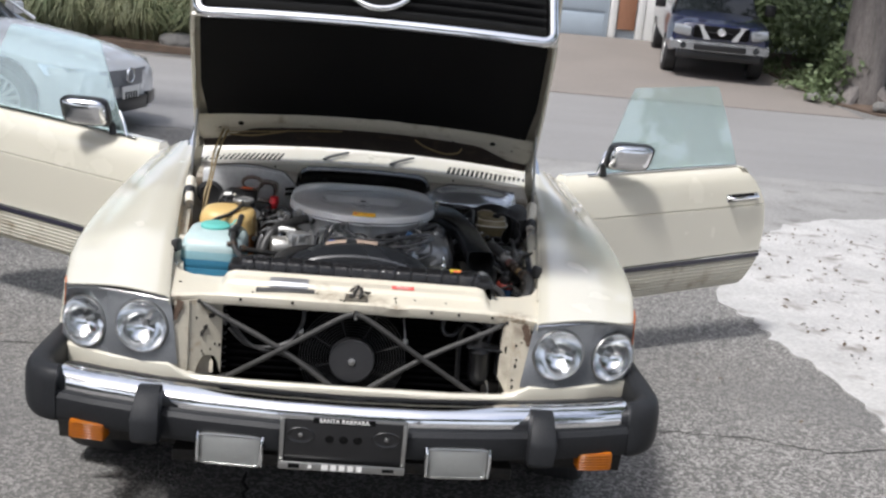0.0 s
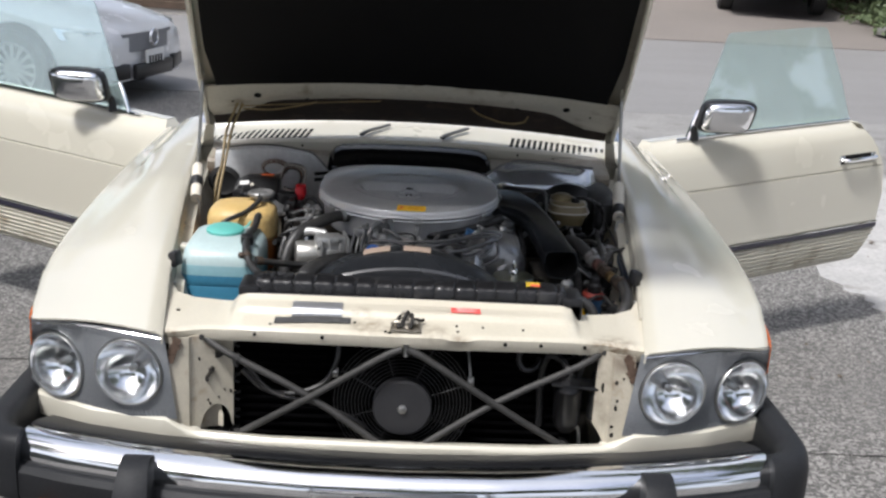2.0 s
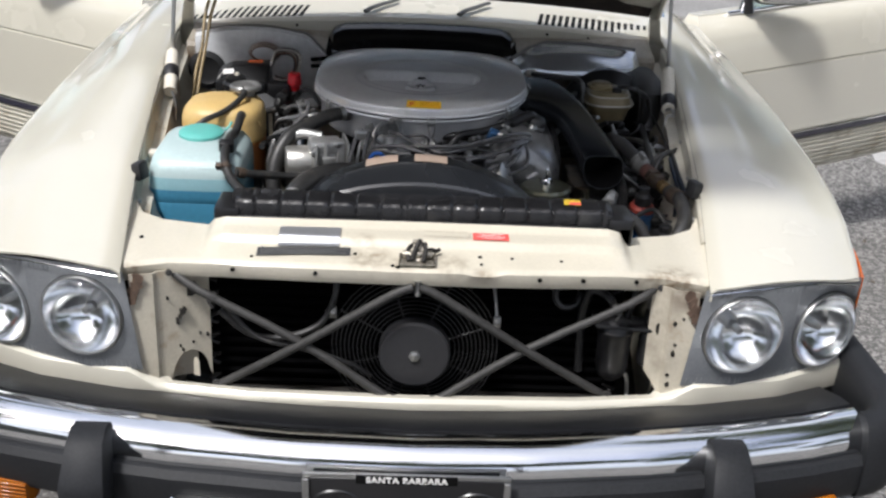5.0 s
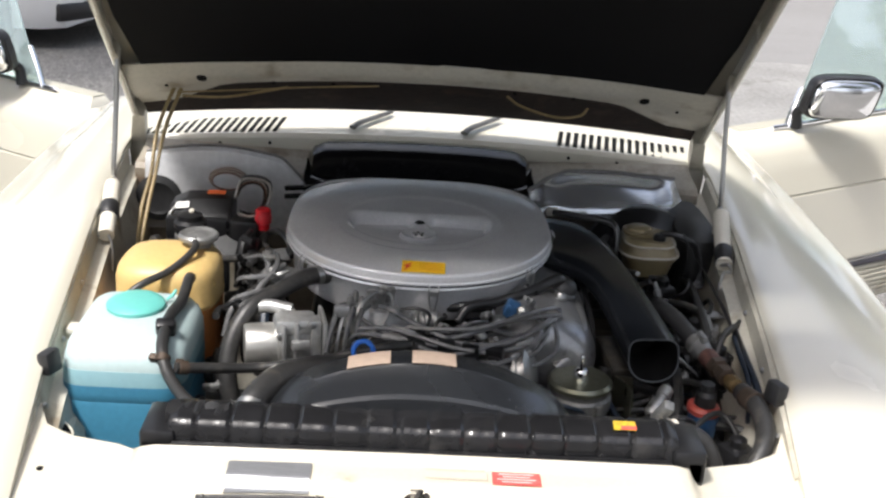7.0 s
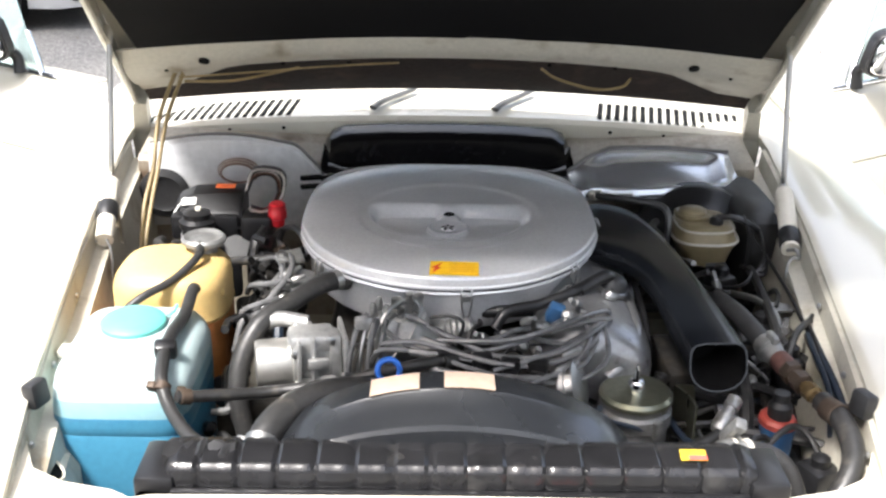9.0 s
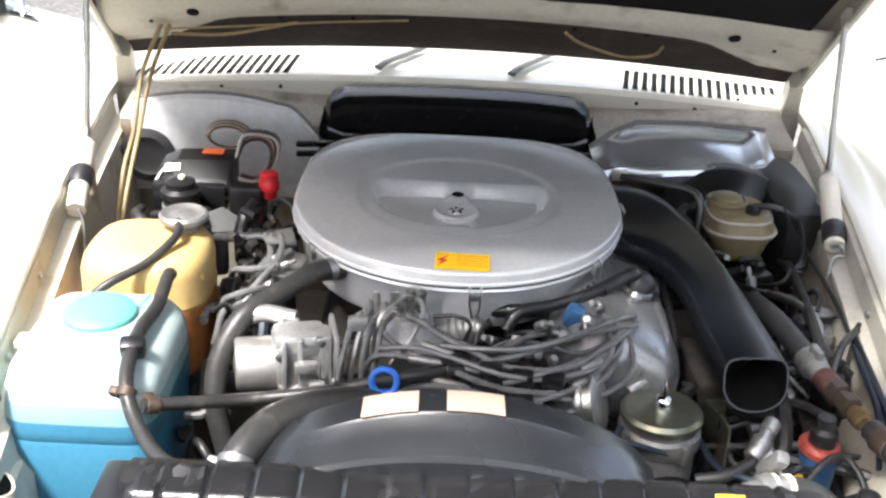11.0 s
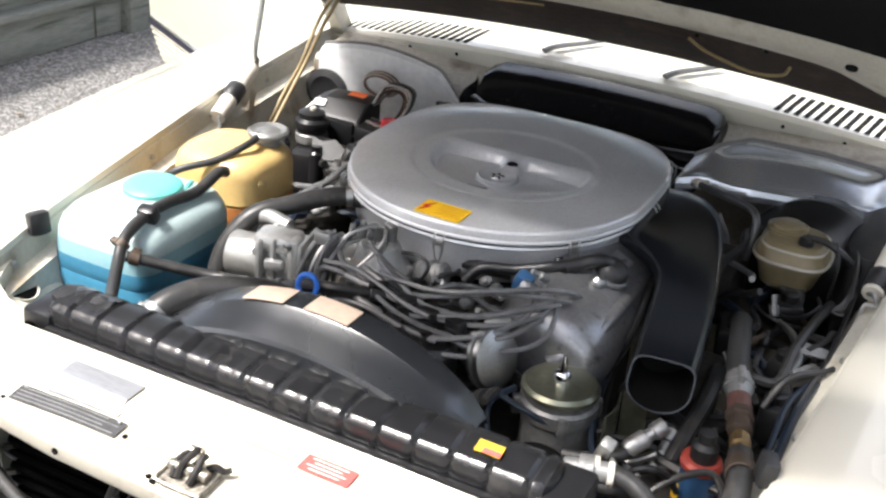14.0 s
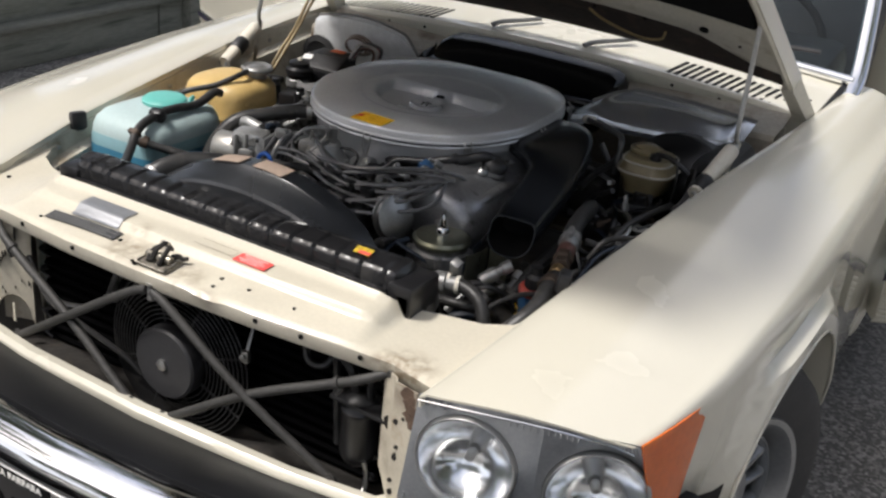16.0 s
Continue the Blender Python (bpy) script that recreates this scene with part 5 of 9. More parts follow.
for k in range(5):
    bm = B()
    a = math.tau * k / 5 + 0.4
    block(bm, (-0.002 + 0.008 * math.cos(a), 0.816 + 0.008 * math.sin(a), lid_profile(-0.002, 0.816) + 0.002), (0.007, 0.004, 0.004), (0, 0, math.degrees(a)), 0.001)
    part("hub_slot", bm, MATT_BLACK, lid_hub)
bm = B()
lathe(bm, [(0.010, -0.004), (0.010, 0.001), (0.007, 0.003), (0.003, 0.003)], pose(0.0, 0.873, lid_profile(0.0, 0.873)), 16)
part("lid_nut", bm, MATT_BLACK, air, "dark domed lid nut")
bm = B()
tube(bm, [(0.019 * math.cos(a), 0.738 + 0.019 * math.sin(a), lid_profile(0.019 * math.cos(a), 0.738 + 0.019 * math.sin(a)) + 0.0015) for a in (math.tau * j / 28 for j in range(29))], 0.0016, 6, 1)
part("round_emblem", bm, STEEL, air, "small round stamped emblem")
bm = B()
slab(bm, [(-0.038, -0.024), (0.038, -0.024), (0.038, 0.024), (-0.038, 0.024)], 0.0012, pose(0.006, 0.594, 0.9036, 1.5, 0, -2))
lab = part("warning_label", bm, YELLOW_LABEL, air, "yellow warning label with a red flash")
bm = B()
slab(bm, [(-0.006, -0.017), (0.007, 0.000), (0.001, 0.001), (0.009, 0.017), (-0.007, 0.000), (-0.001, -0.001)], 0.0006, pose(-0.022, 0.594, 0.9052, 1.5, 0, 0))
part("red_flash", bm, RED, lab)
for k in range(5):
    bm = B()
    slab(bm, [(-0.022, -0.0012), (0.022 - 0.004 * (k % 2), -0.0012), (0.022 - 0.004 * (k % 2), 0.0012), (-0.022, 0.0012)], 0.0005, pose(0.020, 0.580 + 0.0072 * k, 0.9048 + 0.0002 * k, 1.5, 0, 0))
    part("print_line", bm, surface("brown_print", (0.66, 0.36, 0.02), 0.6) if k == 0 else bpy.data.materials["brown_print"], lab)
def clip(x, y, turn):
    b = B()
    m = pose(x, y, 0.862, 0, 0, turn)
    for q in (-0.008, 0.008):
        tube(b, [m @ Vector((q, -0.004, 0.026)), m @ Vector((q, -0.010, 0.018)), m @ Vector((q * 0.9, -0.010, 0.0)), m @ Vector((q * 0.3, -0.008, -0.022))], 0.0018, 5)
    t = B()
    block(t, (0, -0.005, 0.010), (0.014, 0.006, 0.012), bev=0.002)
    join(b, t, m)
    part("lid_clip", b, STEEL, air, "sprung wire lid clip")


clip(0.025, 0.556, 0), clip(0.196, 0.655, 52), clip(-0.205, 0.665, -55), clip(0.258, 0.86, 90), clip(0.225, 1.065, 130), clip(-0.225, 1.06, -130)
for x, y, a in ((-0.252, 0.775, -75), (0.232, 0.715, 68)):
    b = B()
    slab(b, [(-0.03, 0), (0.03, 0), (0.016, 0.045), (-0.016, 0.045)], 0.004, pose(x, y, 0.845, 0, 0, a + 180))
    part("mount_bracket", b, ALLOY, air)
    b = B()
    m = pose(x, y, 0.85, 0, 0, a + 180)
    lathe(b, [(0.007, 0), (0.007, 0.008)], m @ pose(0, 0.035, 0), 8)
    part("bracket_bolt", b, STEEL, air)

# ---- intake duct
def duct_ring(c, side, up, w, h, n=40):
    """A section with a flat top and a rounder belly."""
    out = []
    for i in range(n):
        a = math.tau * i / n
        co_, si = math.cos(a), math.sin(a)
        e = 4.6 if si > 0 else 2.15
        out.append(Vector(c) + side * (w / 2 * math.copysign(abs(co_) ** (2 / e), co_)) + up * (h / 2 * math.copysign(abs(si) ** (2 / e), si)))
    return out


inner_edge = [(0.225, 0.775), (0.262, 0.750), (0.297, 0.722), (0.322, 0.690), (0.335, 0.640), (0.345, 0.570), (0.358, 0.485)]
outer_edge = [(0.225, 0.995), (0.295, 0.992), (0.340, 0.958), (0.374, 0.885), (0.400, 0.785), (0.424, 0.660), (0.447, 0.492)]
rings, inner = [], []
for (x0, y0), (x1, y1), zt, h, lean in zip(inner_edge, outer_edge, (0.877, 0.880, 0.879, 0.872, 0.863, 0.850, 0.834), (0.046, 0.052, 0.056, 0.060, 0.064, 0.068, 0.074), (0, 0, 0, 0.05, 0.1, 0.2, 0.42)):
    side, up = Vector((x1 - x0, y1 - y0, 0)), Vector((0, lean, 1)).normalized()
    w, c = side.length, Vector(((x0 + x1) / 2, (y0 + y1) / 2, zt)) - up * h / 2
    rings.append(duct_ring(c, side.normalized(), up, w, h))
    inner.insert(0, duct_ring(c, side.normalized(), up, w - 0.005, h - 0.005))
fine = []
for k in range(40):
    fine.append(smooth_path([r[k] for r in rings], 4))
rings = [list(r) for r in zip(*fine)]
bm = B()
loft(bm, rings + [inner[0]], caps=False)
duct = part("intake_duct", bm, DUCT, car, "black moulded air intake duct with oval mouth")
# black lining and end disc stand in for the shade inside the mouth
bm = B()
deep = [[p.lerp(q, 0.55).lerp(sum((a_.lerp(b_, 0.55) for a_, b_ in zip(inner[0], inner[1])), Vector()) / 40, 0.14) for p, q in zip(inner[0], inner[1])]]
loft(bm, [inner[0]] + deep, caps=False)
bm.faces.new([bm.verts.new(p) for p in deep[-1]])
part("duct_bore", bm, MATT_BLACK, duct, "bore of the duct, blackened and closed off for its inner shade")

# ---- radiator, shroud
bm = B()
block(bm, (0.01, 0.185, 0.60), (0.70, 0.06, 0.40), bev=0.004)
part("radiator_core", bm, MATT_BLACK, car, "black radiator core")
TANK_SECTION = ((-0.040, -0.035), (-0.040, 0.0175), (-0.0390, 0.0195), (-0.0335, 0.0250), (-0.0300, 0.0268), (0.004, 0.030), (0.020, 0.028), (0.032, 0.022), (0.039, 0.010), (0.040, 0.0), (0.040, -0.035))
TANK_PITCH, TANK_START = 0.047, -0.262
bm = B()
rings = []
stations = [(-0.352, 0.55, 0), (-0.345, 0.9, 0), (-0.335, 1, 0)]
for i in range(131):
    x = -0.33 + 0.685 * i / 130
    u = ((x - TANK_START) / TANK_PITCH) % 1.0
    rib = max(math.exp(-(min(u, 1 - u) / 0.075) ** 6), 0.2 * math.exp(-((u - 0.52) / 0.05) ** 2))
    stations.append((x, 1.0, rib))
stations += [(0.360, 1, 0), (0.368, 0.9, 0), (0.374, 0.55, 0)]
for x, w, rib in stations:
    ring = []
    for dy, dz in TANK_SECTION:
        g = rib * (0.10 if dz > -0.01 else 0.03)
        ring.append((x, 0.172 + dy * w * (1 - g), 0.815 + dz * w * (1 - 1.2 * g)))
    rings.append(ring)
loft(bm, rings)
tank = part("radiator_tank", bm, TANK_BLACK, car, "gloss black ribbed radiator top tank", 28)
# torn foam strip on the free end
b = B()
rng = random.Random(21)
sheet(b, [[(-0.352 + 0.085 * i / 12, 0.150, 0.800), (-0.352 + 0.085 * i / 12, 0.150 + 0.004 * rng.random(), 0.838 + 0.010 * rng.random()), (-0.352 + 0.085 * i / 12, 0.175, 0.842 + 0.008 * rng.random()), (-0.352 + 0.085 * i / 12, 0.205, 0.835)] for i in range(13)], 0.004)
part("foam_strip", b, RUBBER, tank, "torn black foam strip")
for s, x in ((-1, -0.36), (1, 0.385)):
    b = B()
    block(b, (x, 0.17, 0.80), (0.05, 0.09, 0.055), (0, 0, 0), 0.008)
    block(b, (x + 0.008 * s, 0.155, 0.77), (0.03, 0.06, 0.09), (0, 0, 0), 0.006)
    part("tank_end", b, PLASTIC, tank)
b = B()
block(b, (0.01, 0.125, 0.795), (0.70, 0.012, 0.035), (0, 0, 0), 0.004)
part("tank_seam", b, PLASTIC, tank)
b = B()
slab(b, [(-0.016, -0.009), (0.016, -0.009), (0.016, 0.009), (-0.016, 0.009)], 0.001, pose(0.293, 0.158, 0.8475, 14, 0, 0))
lab = part("coolant_label", b, surface("worn_yellow_label", (0.55, 0.38, 0.03), 0.45, var=0.3, scale=90, fine=200, bump=0.05, stain=0.5, stain_col=(0.12, 0.1, 0.05)), tank, "small yellow and red coolant label")
b = B()
slab(b, [(-0.006, -0.008), (0.016, -0.008), (0.016, -0.001), (-0.006, -0.001)], 0.0006, pose(0.293, 0.157, 0.8487, 14, 0, 0))
part("red_block", b, RED_LABEL, lab)

def shroud_z(x):
    return 0.795 + 0.095 * max(0.0, 1 - (x / 0.235) ** 2) ** 0.75


bm = B()
rows = []
for k in range(25):
    x = -0.235 + 0.47 * k / 24
    zt = shroud_z(x - 0.0)
    rows.append([(x * 1.24, 0.186, 0.765), (x * 1.20, 0.1865, min(zt - 0.030, 0.80 + 0.70 * (zt - 0.80))), (x * 1.18, 0.190, min(zt - 0.024, 0.80 + 0.76 * (zt - 0.80))), (x * 1.08, 0.214, zt - 0.013), (x * 1.015, 0.237, zt - 0.003), (x, 0.2405, zt), (x, 0.262, zt + 0.001), (x, 0.286, zt - 0.001), (x, 0.290, zt - 0.012)])
sheet(bm, rows, 0.003)
shroud = part("fan_shroud", bm, SHROUD, car, "black curved radiator fan shroud", 18)
for x0, x1 in ((-0.106, -0.043), (-0.011, 0.054)):
    b = B()
    n = 6
    sheet(b, [[(x0 + (x1 - x0) * i / n, y, shroud_z(x0 + (x1 - x0) * i / n) + 0.0035) for i in range(n + 1)] for y in (0.238, 0.258, 0.279)], 0.001)
    part("paper_tag", b, PAPER, shroud, "faded pinkish paper label")
bm = B()
for k in range(5):
    a = math.tau * k / 5 + 0.3
    m = pose(0, 0.32, 0.66) @ Matrix.Rotation(a, 4, "Y")
    sheet(bm, [[m @ Vector((0.05 + 0.15 * t, 0.02 * (w - 0.5) * 2, (w - 0.5) * 0.09)) for w in (0, 1)] for t in (0, 0.5, 1)], 0.003)
part("cooling_fan", bm, PLASTIC, car, "black engine cooling fan")

# ---- hoses and leads
def hose(pts, r, material=HOSE, label="", name="hose", parent=None, seg=10, k=5):
    b = B()
    tube(b, pts, r, seg, k)
    return part(name, b, material, parent or car, label)


def clampring(c, d, r, w=0.012, material=STEEL, parent=None):
    b = B()
    z = Vector(d).normalized()
    m = Matrix.Translation(c) @ z.to_track_quat("Z", "Y").to_matrix().to_4x4()
    lathe(b, [(r, -w / 2), (r + 0.002, -w / 2 + 0.001), (r + 0.002, w / 2 - 0.001), (r, w / 2)], m, 18, caps=False)
    t = B()
    block(t, (r + 0.006, 0, 0), (0.012, 0.014, w * 0.8), bev=0.002)
    join(b, t, m)
    part("hose_clamp", b, material, parent or car)


hose([(-0.250, 0.215, 0.800), (-0.238, 0.245, 0.822), (-0.205, 0.295, 0.832), (-0.14, 0.34, 0.828), (-0.06, 0.38, 0.80), (0.0, 0.43, 0.76)], 0.021, label="thick black radiator hose")
clampring((-0.245, 0.230, 0.812), (0.2, 0.9, 0.5), 0.021)
hose([(-0.401, 0.597, 0.862), (-0.400, 0.575, 0.868), (-0.402, 0.52, 0.852), (-0.406, 0.45, 0.856), (-0.404, 0.392, 0.852), (-0.398, 0.345, 0.838), (-0.378, 0.305, 0.815), (-0.34, 0.25, 0.806), (-0.30, 0.20, 0.822), (-0.284, 0.182, 0.835)], 0.0095, label="bent black coolant hose")
b = B()
block(b, (-0.405, 0.408, 0.853), (0.032, 0.022, 0.028), (20, 0, 10), 0.006)
part("hose_clip", b, PLASTIC, car)
clampring((-0.395, 0.335, 0.832), (0.2, 0.8, 0.5), 0.0095, 0.014, BRASS)
hose([(-0.372, 0.318, 0.827), (-0.33, 0.345, 0.815), (-0.25, 0.385, 0.80), (-0.15, 0.384, 0.818), (-0.10, 0.382, 0.835), (-0.05, 0.385, 0.845), (-0.01, 0.42, 0.835)], 0.0085, label="black cross hose")
clampring((-0.362, 0.325, 0.824), (1, 0.6, -0.3), 0.009, 0.016, BRASS)
b = B()
block(b, (-0.145, 0.384, 0.818), (0.010, 0.022, 0.022), (0, 0, 15), 0.004)
part("hose_clip", b, PLASTIC, car)
hose([(-0.415, 0.712, 0.890), (-0.408, 0.669, 0.888), (-0.44, 0.62, 0.866), (-0.49, 0.575, 0.848), (-0.535, 0.56, 0.80), (-0.55, 0.56, 0.74)], 0.0065, label="thin black overflow hose")
hose([(-0.165, 0.640, 0.862), (-0.20, 0.615, 0.866), (-0.245, 0.560, 0.858), (-0.285, 0.515, 0.845), (-0.312, 0.48, 0.80), (-0.315, 0.455, 0.745), (-0.30, 0.44, 0.68)], 0.0155, label="thick black air hose")
clampring((-0.18, 0.632, 0.865), (0.8, 0.5, 0.1), 0.0155)

bm = B()
sheet(bm, [[(-0.500, 0.222, 0.730), (-0.530, 0.300, 0.717), (-0.545, 0.40, 0.708)], [(-0.560, 0.215, 0.752), (-0.572, 0.300, 0.742), (-0.585, 0.40, 0.740)], [(-0.580, 0.212, 0.785), (-0.592, 0.300, 0.802), (-0.604, 0.40, 0.812)]], 0.003)
gusset = part("corner_gusset", bm, CREAM_IN, car, "cream corner panel of the inner wing")
m = Matrix.Translation((-0.553, 0.273, 0.7390)) @ Vector((0.49, 0.17, 0.86)).to_track_quat("Z", "Y").to_matrix().to_4x4()
bm = B()
lathe(bm, [(0.037, -0.006), (0.037, 0.004), (0.034, 0.0065), (0.031, 0.005), (0.0305, 0.0)], m, 32, caps=False)
grom = part("hole_lip", bm, CREAM_IN, gusset, "rolled cream lip of a round hole")
bm = B()
lathe(bm, [(0.0315, 0.0045), (0.0, 0.0045)], m, 28)
part("hole_bore", bm, MATT_BLACK, gusset)

# auxiliary air pump, silver
bm = B()
m = pose(-0.288, 0.462, 0.802, 0, 90, 12)
lathe(bm, [(0.0, -0.002), (0.033, 0.0), (0.036, 0.004), (0.036, 0.052), (0.039, 0.054), (0.039, 0.062)], m, 28)
pump = part("air_pump", bm, surface("cream_grey_zinc", (0.46, 0.45, 0.42), 0.34, 0.75, var=0.12, bump=0.08), car, "silver auxiliary air pump with ribbed housing")
bm = B()
block(bm, (-0.195, 0.487, 0.800), (0.066, 0.070, 0.078), (0, 0, 12), 0.012)
block(bm, (-0.205, 0.470, 0.842), (0.070, 0.050, 0.030), (0, 0, 12), 0.010)
block(bm, (-0.170, 0.462, 0.812), (0.016, 0.03, 0.09), (0, 0, 12), 0.004)
block(bm, (-0.20, 0.450, 0.772), (0.055, 0.03, 0.03), (0, 0, 12), 0.006)
part("pump_housing", bm, ALLOY, pump, "cast silver pump housing")
for dx, w, h in ((-0.226, 0.074, 0.090), (-0.205, 0.066, 0.098), (-0.160, 0.078, 0.100)):
    bm = B()
    block(bm, (dx, 0.472 + 0.21 * (dx + 0.2), 0.806), (0.007, w, h), (0, 0, 12), 0.003)
    part("pump_flange", bm, ALLOY, pump)
bm = B()
tube(bm, [(-0.300, 0.525, 0.815), (-0.285, 0.522, 0.838), (-0.255, 0.518, 0.850), (-0.215, 0.512, 0.846)], 0.012, 12)
part("pump_outlet", bm, ALLOY, pump, "silver bent outlet pipe")
for dx, dy, dz, w, h in ((-0.192, 0.436, 0.818, 0.030, 0.016), (-0.178, 0.438, 0.790, 0.022, 0.012), (-0.150, 0.452, 0.828, 0.016, 0.020), (-0.152, 0.450, 0.786, 0.016, 0.018)):
    bm = B()
    block(bm, (dx, dy, dz), (w, 0.012, h), (0, 0, 12), 0.003)
    part("pump_boss", bm, ALLOY, pump)
for dx, dz in ((-0.225, 0.775), (-0.175, 0.775), (-0.225, 0.832), (-0.175, 0.85)):
    bm = B()
    lathe(bm, [(0.008, 0), (0.008, 0.006), (0.005, 0.008)], pose(dx, 0.446 + 0.2 * (dx + 0.2), dz, 90, 0, 12), 6)
    part("housing_bolt", bm, STEEL, pump)
# distributor-like turret
bm = B()
lathe(bm, [(0.050, -0.02), (0.050, 0.006), (0.044, 0.012), (0.040, 0.016), (0.032, 0.040), (0.030, 0.044), (0.024, 0.046), (0.0, 0.047)], pose(-0.066, 0.535, 0.808), 32)
turret = part("fuel_turret", bm, ALLOY, car, "silver conical fuel distributor turret")
for dx, dy, r, h in ((-0.016, 0.006, 0.0075, 0.026), (0.002, -0.008, 0.0070, 0.030), (0.017, 0.004, 0.0075, 0.034), (0.004, 0.016, 0.0065, 0.030), (-0.010, -0.014, 0.0055, 0.018)):
    bm = B()
    lathe(bm, [(r * 1.25, 0), (r * 1.25, 0.007), (r, 0.008), (r, h * 0.7), (r * 1.15, h * 0.72), (r * 1.15, h * 0.92), (r * 0.6, h)], pose(-0.066 + dx, 0.535 + dy, 0.852), 8)
    part("union_nut", bm, STEEL, turret, "plated fuel union")
for k in range(6):
    bm = B()
    a = math.tau * k / 6 + 0.3
    block(bm, (-0.066 + 0.046 * math.cos(a), 0.535 + 0.046 * math.sin(a), 0.813), (0.014, 0.012, 0.014), (0, 0, math.degrees(a)), 0.004)
    part("turret_lug", bm, ALLOY, turret)

# ignition leads and clips
rnd = random.Random(7)
LEADS = [
    [(-0.055, 0.53, 0.855), (-0.03, 0.47, 0.862), (0.02, 0.44, 0.852), (0.07, 0.42, 0.842), (0.14, 0.42, 0.845), (0.20, 0.47, 0.852), (0.235, 0.52, 0.85)],
    [(-0.12, 0.45, 0.80), (-0.10, 0.43, 0.845), (-0.03, 0.425, 0.842), (0.04, 0.415, 0.836), (0.10, 0.41, 0.832), (0.17, 0.43, 0.836), (0.215, 0.48, 0.84), (0.225, 0.53, 0.848)],
    [(-0.10, 0.47, 0.86), (-0.07, 0.44, 0.852), (0.0, 0.41, 0.838), (0.06, 0.395, 0.826), (0.13, 0.40, 0.820), (0.19, 0.43, 0.824), (0.22, 0.49, 0.835)],
    [(-0.11, 0.48, 0.87), (-0.115, 0.455, 0.86), (-0.12, 0.44, 0.82), (-0.12, 0.435, 0.76)],
    [(-0.095, 0.48, 0.868), (-0.10, 0.45, 0.85), (-0.105, 0.435, 0.81), (-0.10, 0.43, 0.75)],
    [(-0.13, 0.49, 0.87), (-0.14, 0.46, 0.855), (-0.15, 0.435, 0.81), (-0.155, 0.43, 0.75)],
    [(-0.065, 0.50, 0.866), (-0.045, 0.48, 0.868), (0.0, 0.47, 0.848), (0.05, 0.46, 0.842), (0.09, 0.48, 0.852), (0.12, 0.52, 0.838)],
    [(-0.08, 0.40, 0.80), (-0.05, 0.39, 0.825), (0.0, 0.385, 0.83), (0.05, 0.38, 0.822), (0.11, 0.385, 0.812)],
    [(0.03, 0.43, 0.84), (0.09, 0.44, 0.852), (0.15, 0.47, 0.862), (0.21, 0.50, 0.862), (0.245, 0.53, 0.852)],
    [(0.06, 0.40, 0.83), (0.12, 0.415, 0.842), (0.18, 0.45, 0.85), (0.225, 0.51, 0.856)],
]
for i, p in enumerate(LEADS):
    hose(p, 0.0042, surface("grey_lead", (0.13, 0.13, 0.132), 0.22, var=0.25, bump=0.03) if i == 0 else bpy.data.materials["grey_lead"], "grey ignition lead" if i == 0 else "", "ignition_lead", seg=8)
for c, a in (((-0.005, 0.425, 0.842), 20), ((0.045, 0.418, 0.838), 8), ((0.085, 0.412, 0.834), -5), ((0.125, 0.412, 0.832), -20), ((0.04, 0.392, 0.818), 5), ((0.085, 0.39, 0.812), -8)):
    b = B()
    block(b, c, (0.030, 0.018, 0.020), (10, 0, a), 0.004)
    block(b, (c[0], c[1] - 0.004, c[2] - 0.014), (0.022, 0.014, 0.022), (10, 0, a), 0.003)
    part("lead_clip", b, PLASTIC, car, "black lead clip")
# injector rails, bellows, plugs
bm = B()
for k in range(5):
    lathe(bm, [(0.013, 0), (0.018, 0.004), (0.018, 0.007), (0.013, 0.011)], pose(-0.008 + 0.009 * k, 0.565 - 0.002 * k, 0.800 + 0.004 * k, 0, 75, 0), 16)
part("bellows", bm, ALLOY, car, "small grey ribbed bellows")
bm = B()
block(bm, (0.163, 0.555, 0.848), (0.026, 0.024, 0.030), (10, 20, 0), 0.005)
part("blue_connector", bm, BLUE_DIRTY, car, "blue electrical connector")
bm = B()
lathe(bm, [(0.008, 0), (0.010, 0.004), (0.010, 0.034), (0.006, 0.040)], pose(0.130, 0.535, 0.834, 60, 40, 0), 12)
lathe(bm, [(0.007, 0), (0.009, 0.004), (0.009, 0.026), (0.005, 0.03)], pose(0.185, 0.545, 0.845, 50, -30, 0), 12)
lathe(bm, [(0.007, 0), (0.009, 0.004), (0.009, 0.026), (0.005, 0.03)], pose(0.105, 0.50, 0.822, 70, 20, 0), 12)
part("injector", bm, STEEL, car, "bright metal injectors")
hose([(0.225, 0.63, 0.868), (0.19, 0.60, 0.862), (0.14, 0.585, 0.848), (0.09, 0.57, 0.842), (0.07, 0.555, 0.82)], 0.009, PLASTIC, "black breather pipe")
hose([(0.262, 0.655, 0.862), (0.25, 0.64, 0.874), (0.225, 0.625, 0.868), (0.205, 0.61, 0.862)], 0.011, PLASTIC)
bm = B()
m = pose(0.178, 0.425, 0.790, 15, 72, 0)
lathe(bm, [(0.012, -0.05), (0.016, -0.045), (0.016, -0.022), (0.034, -0.020), (0.040, -0.012), (0.040, -0.008), (0.045, -0.007), (0.045, -0.002), (0.040, -0.001), (0.039, 0.006), (0.043, 0.007), (0.043, 0.011), (0.030, 0.016), (0.010, 0.018), (0.0, 0.018)], m, 32)
part("vacuum_capsule", bm, STEEL, car, "round plated vacuum capsule")
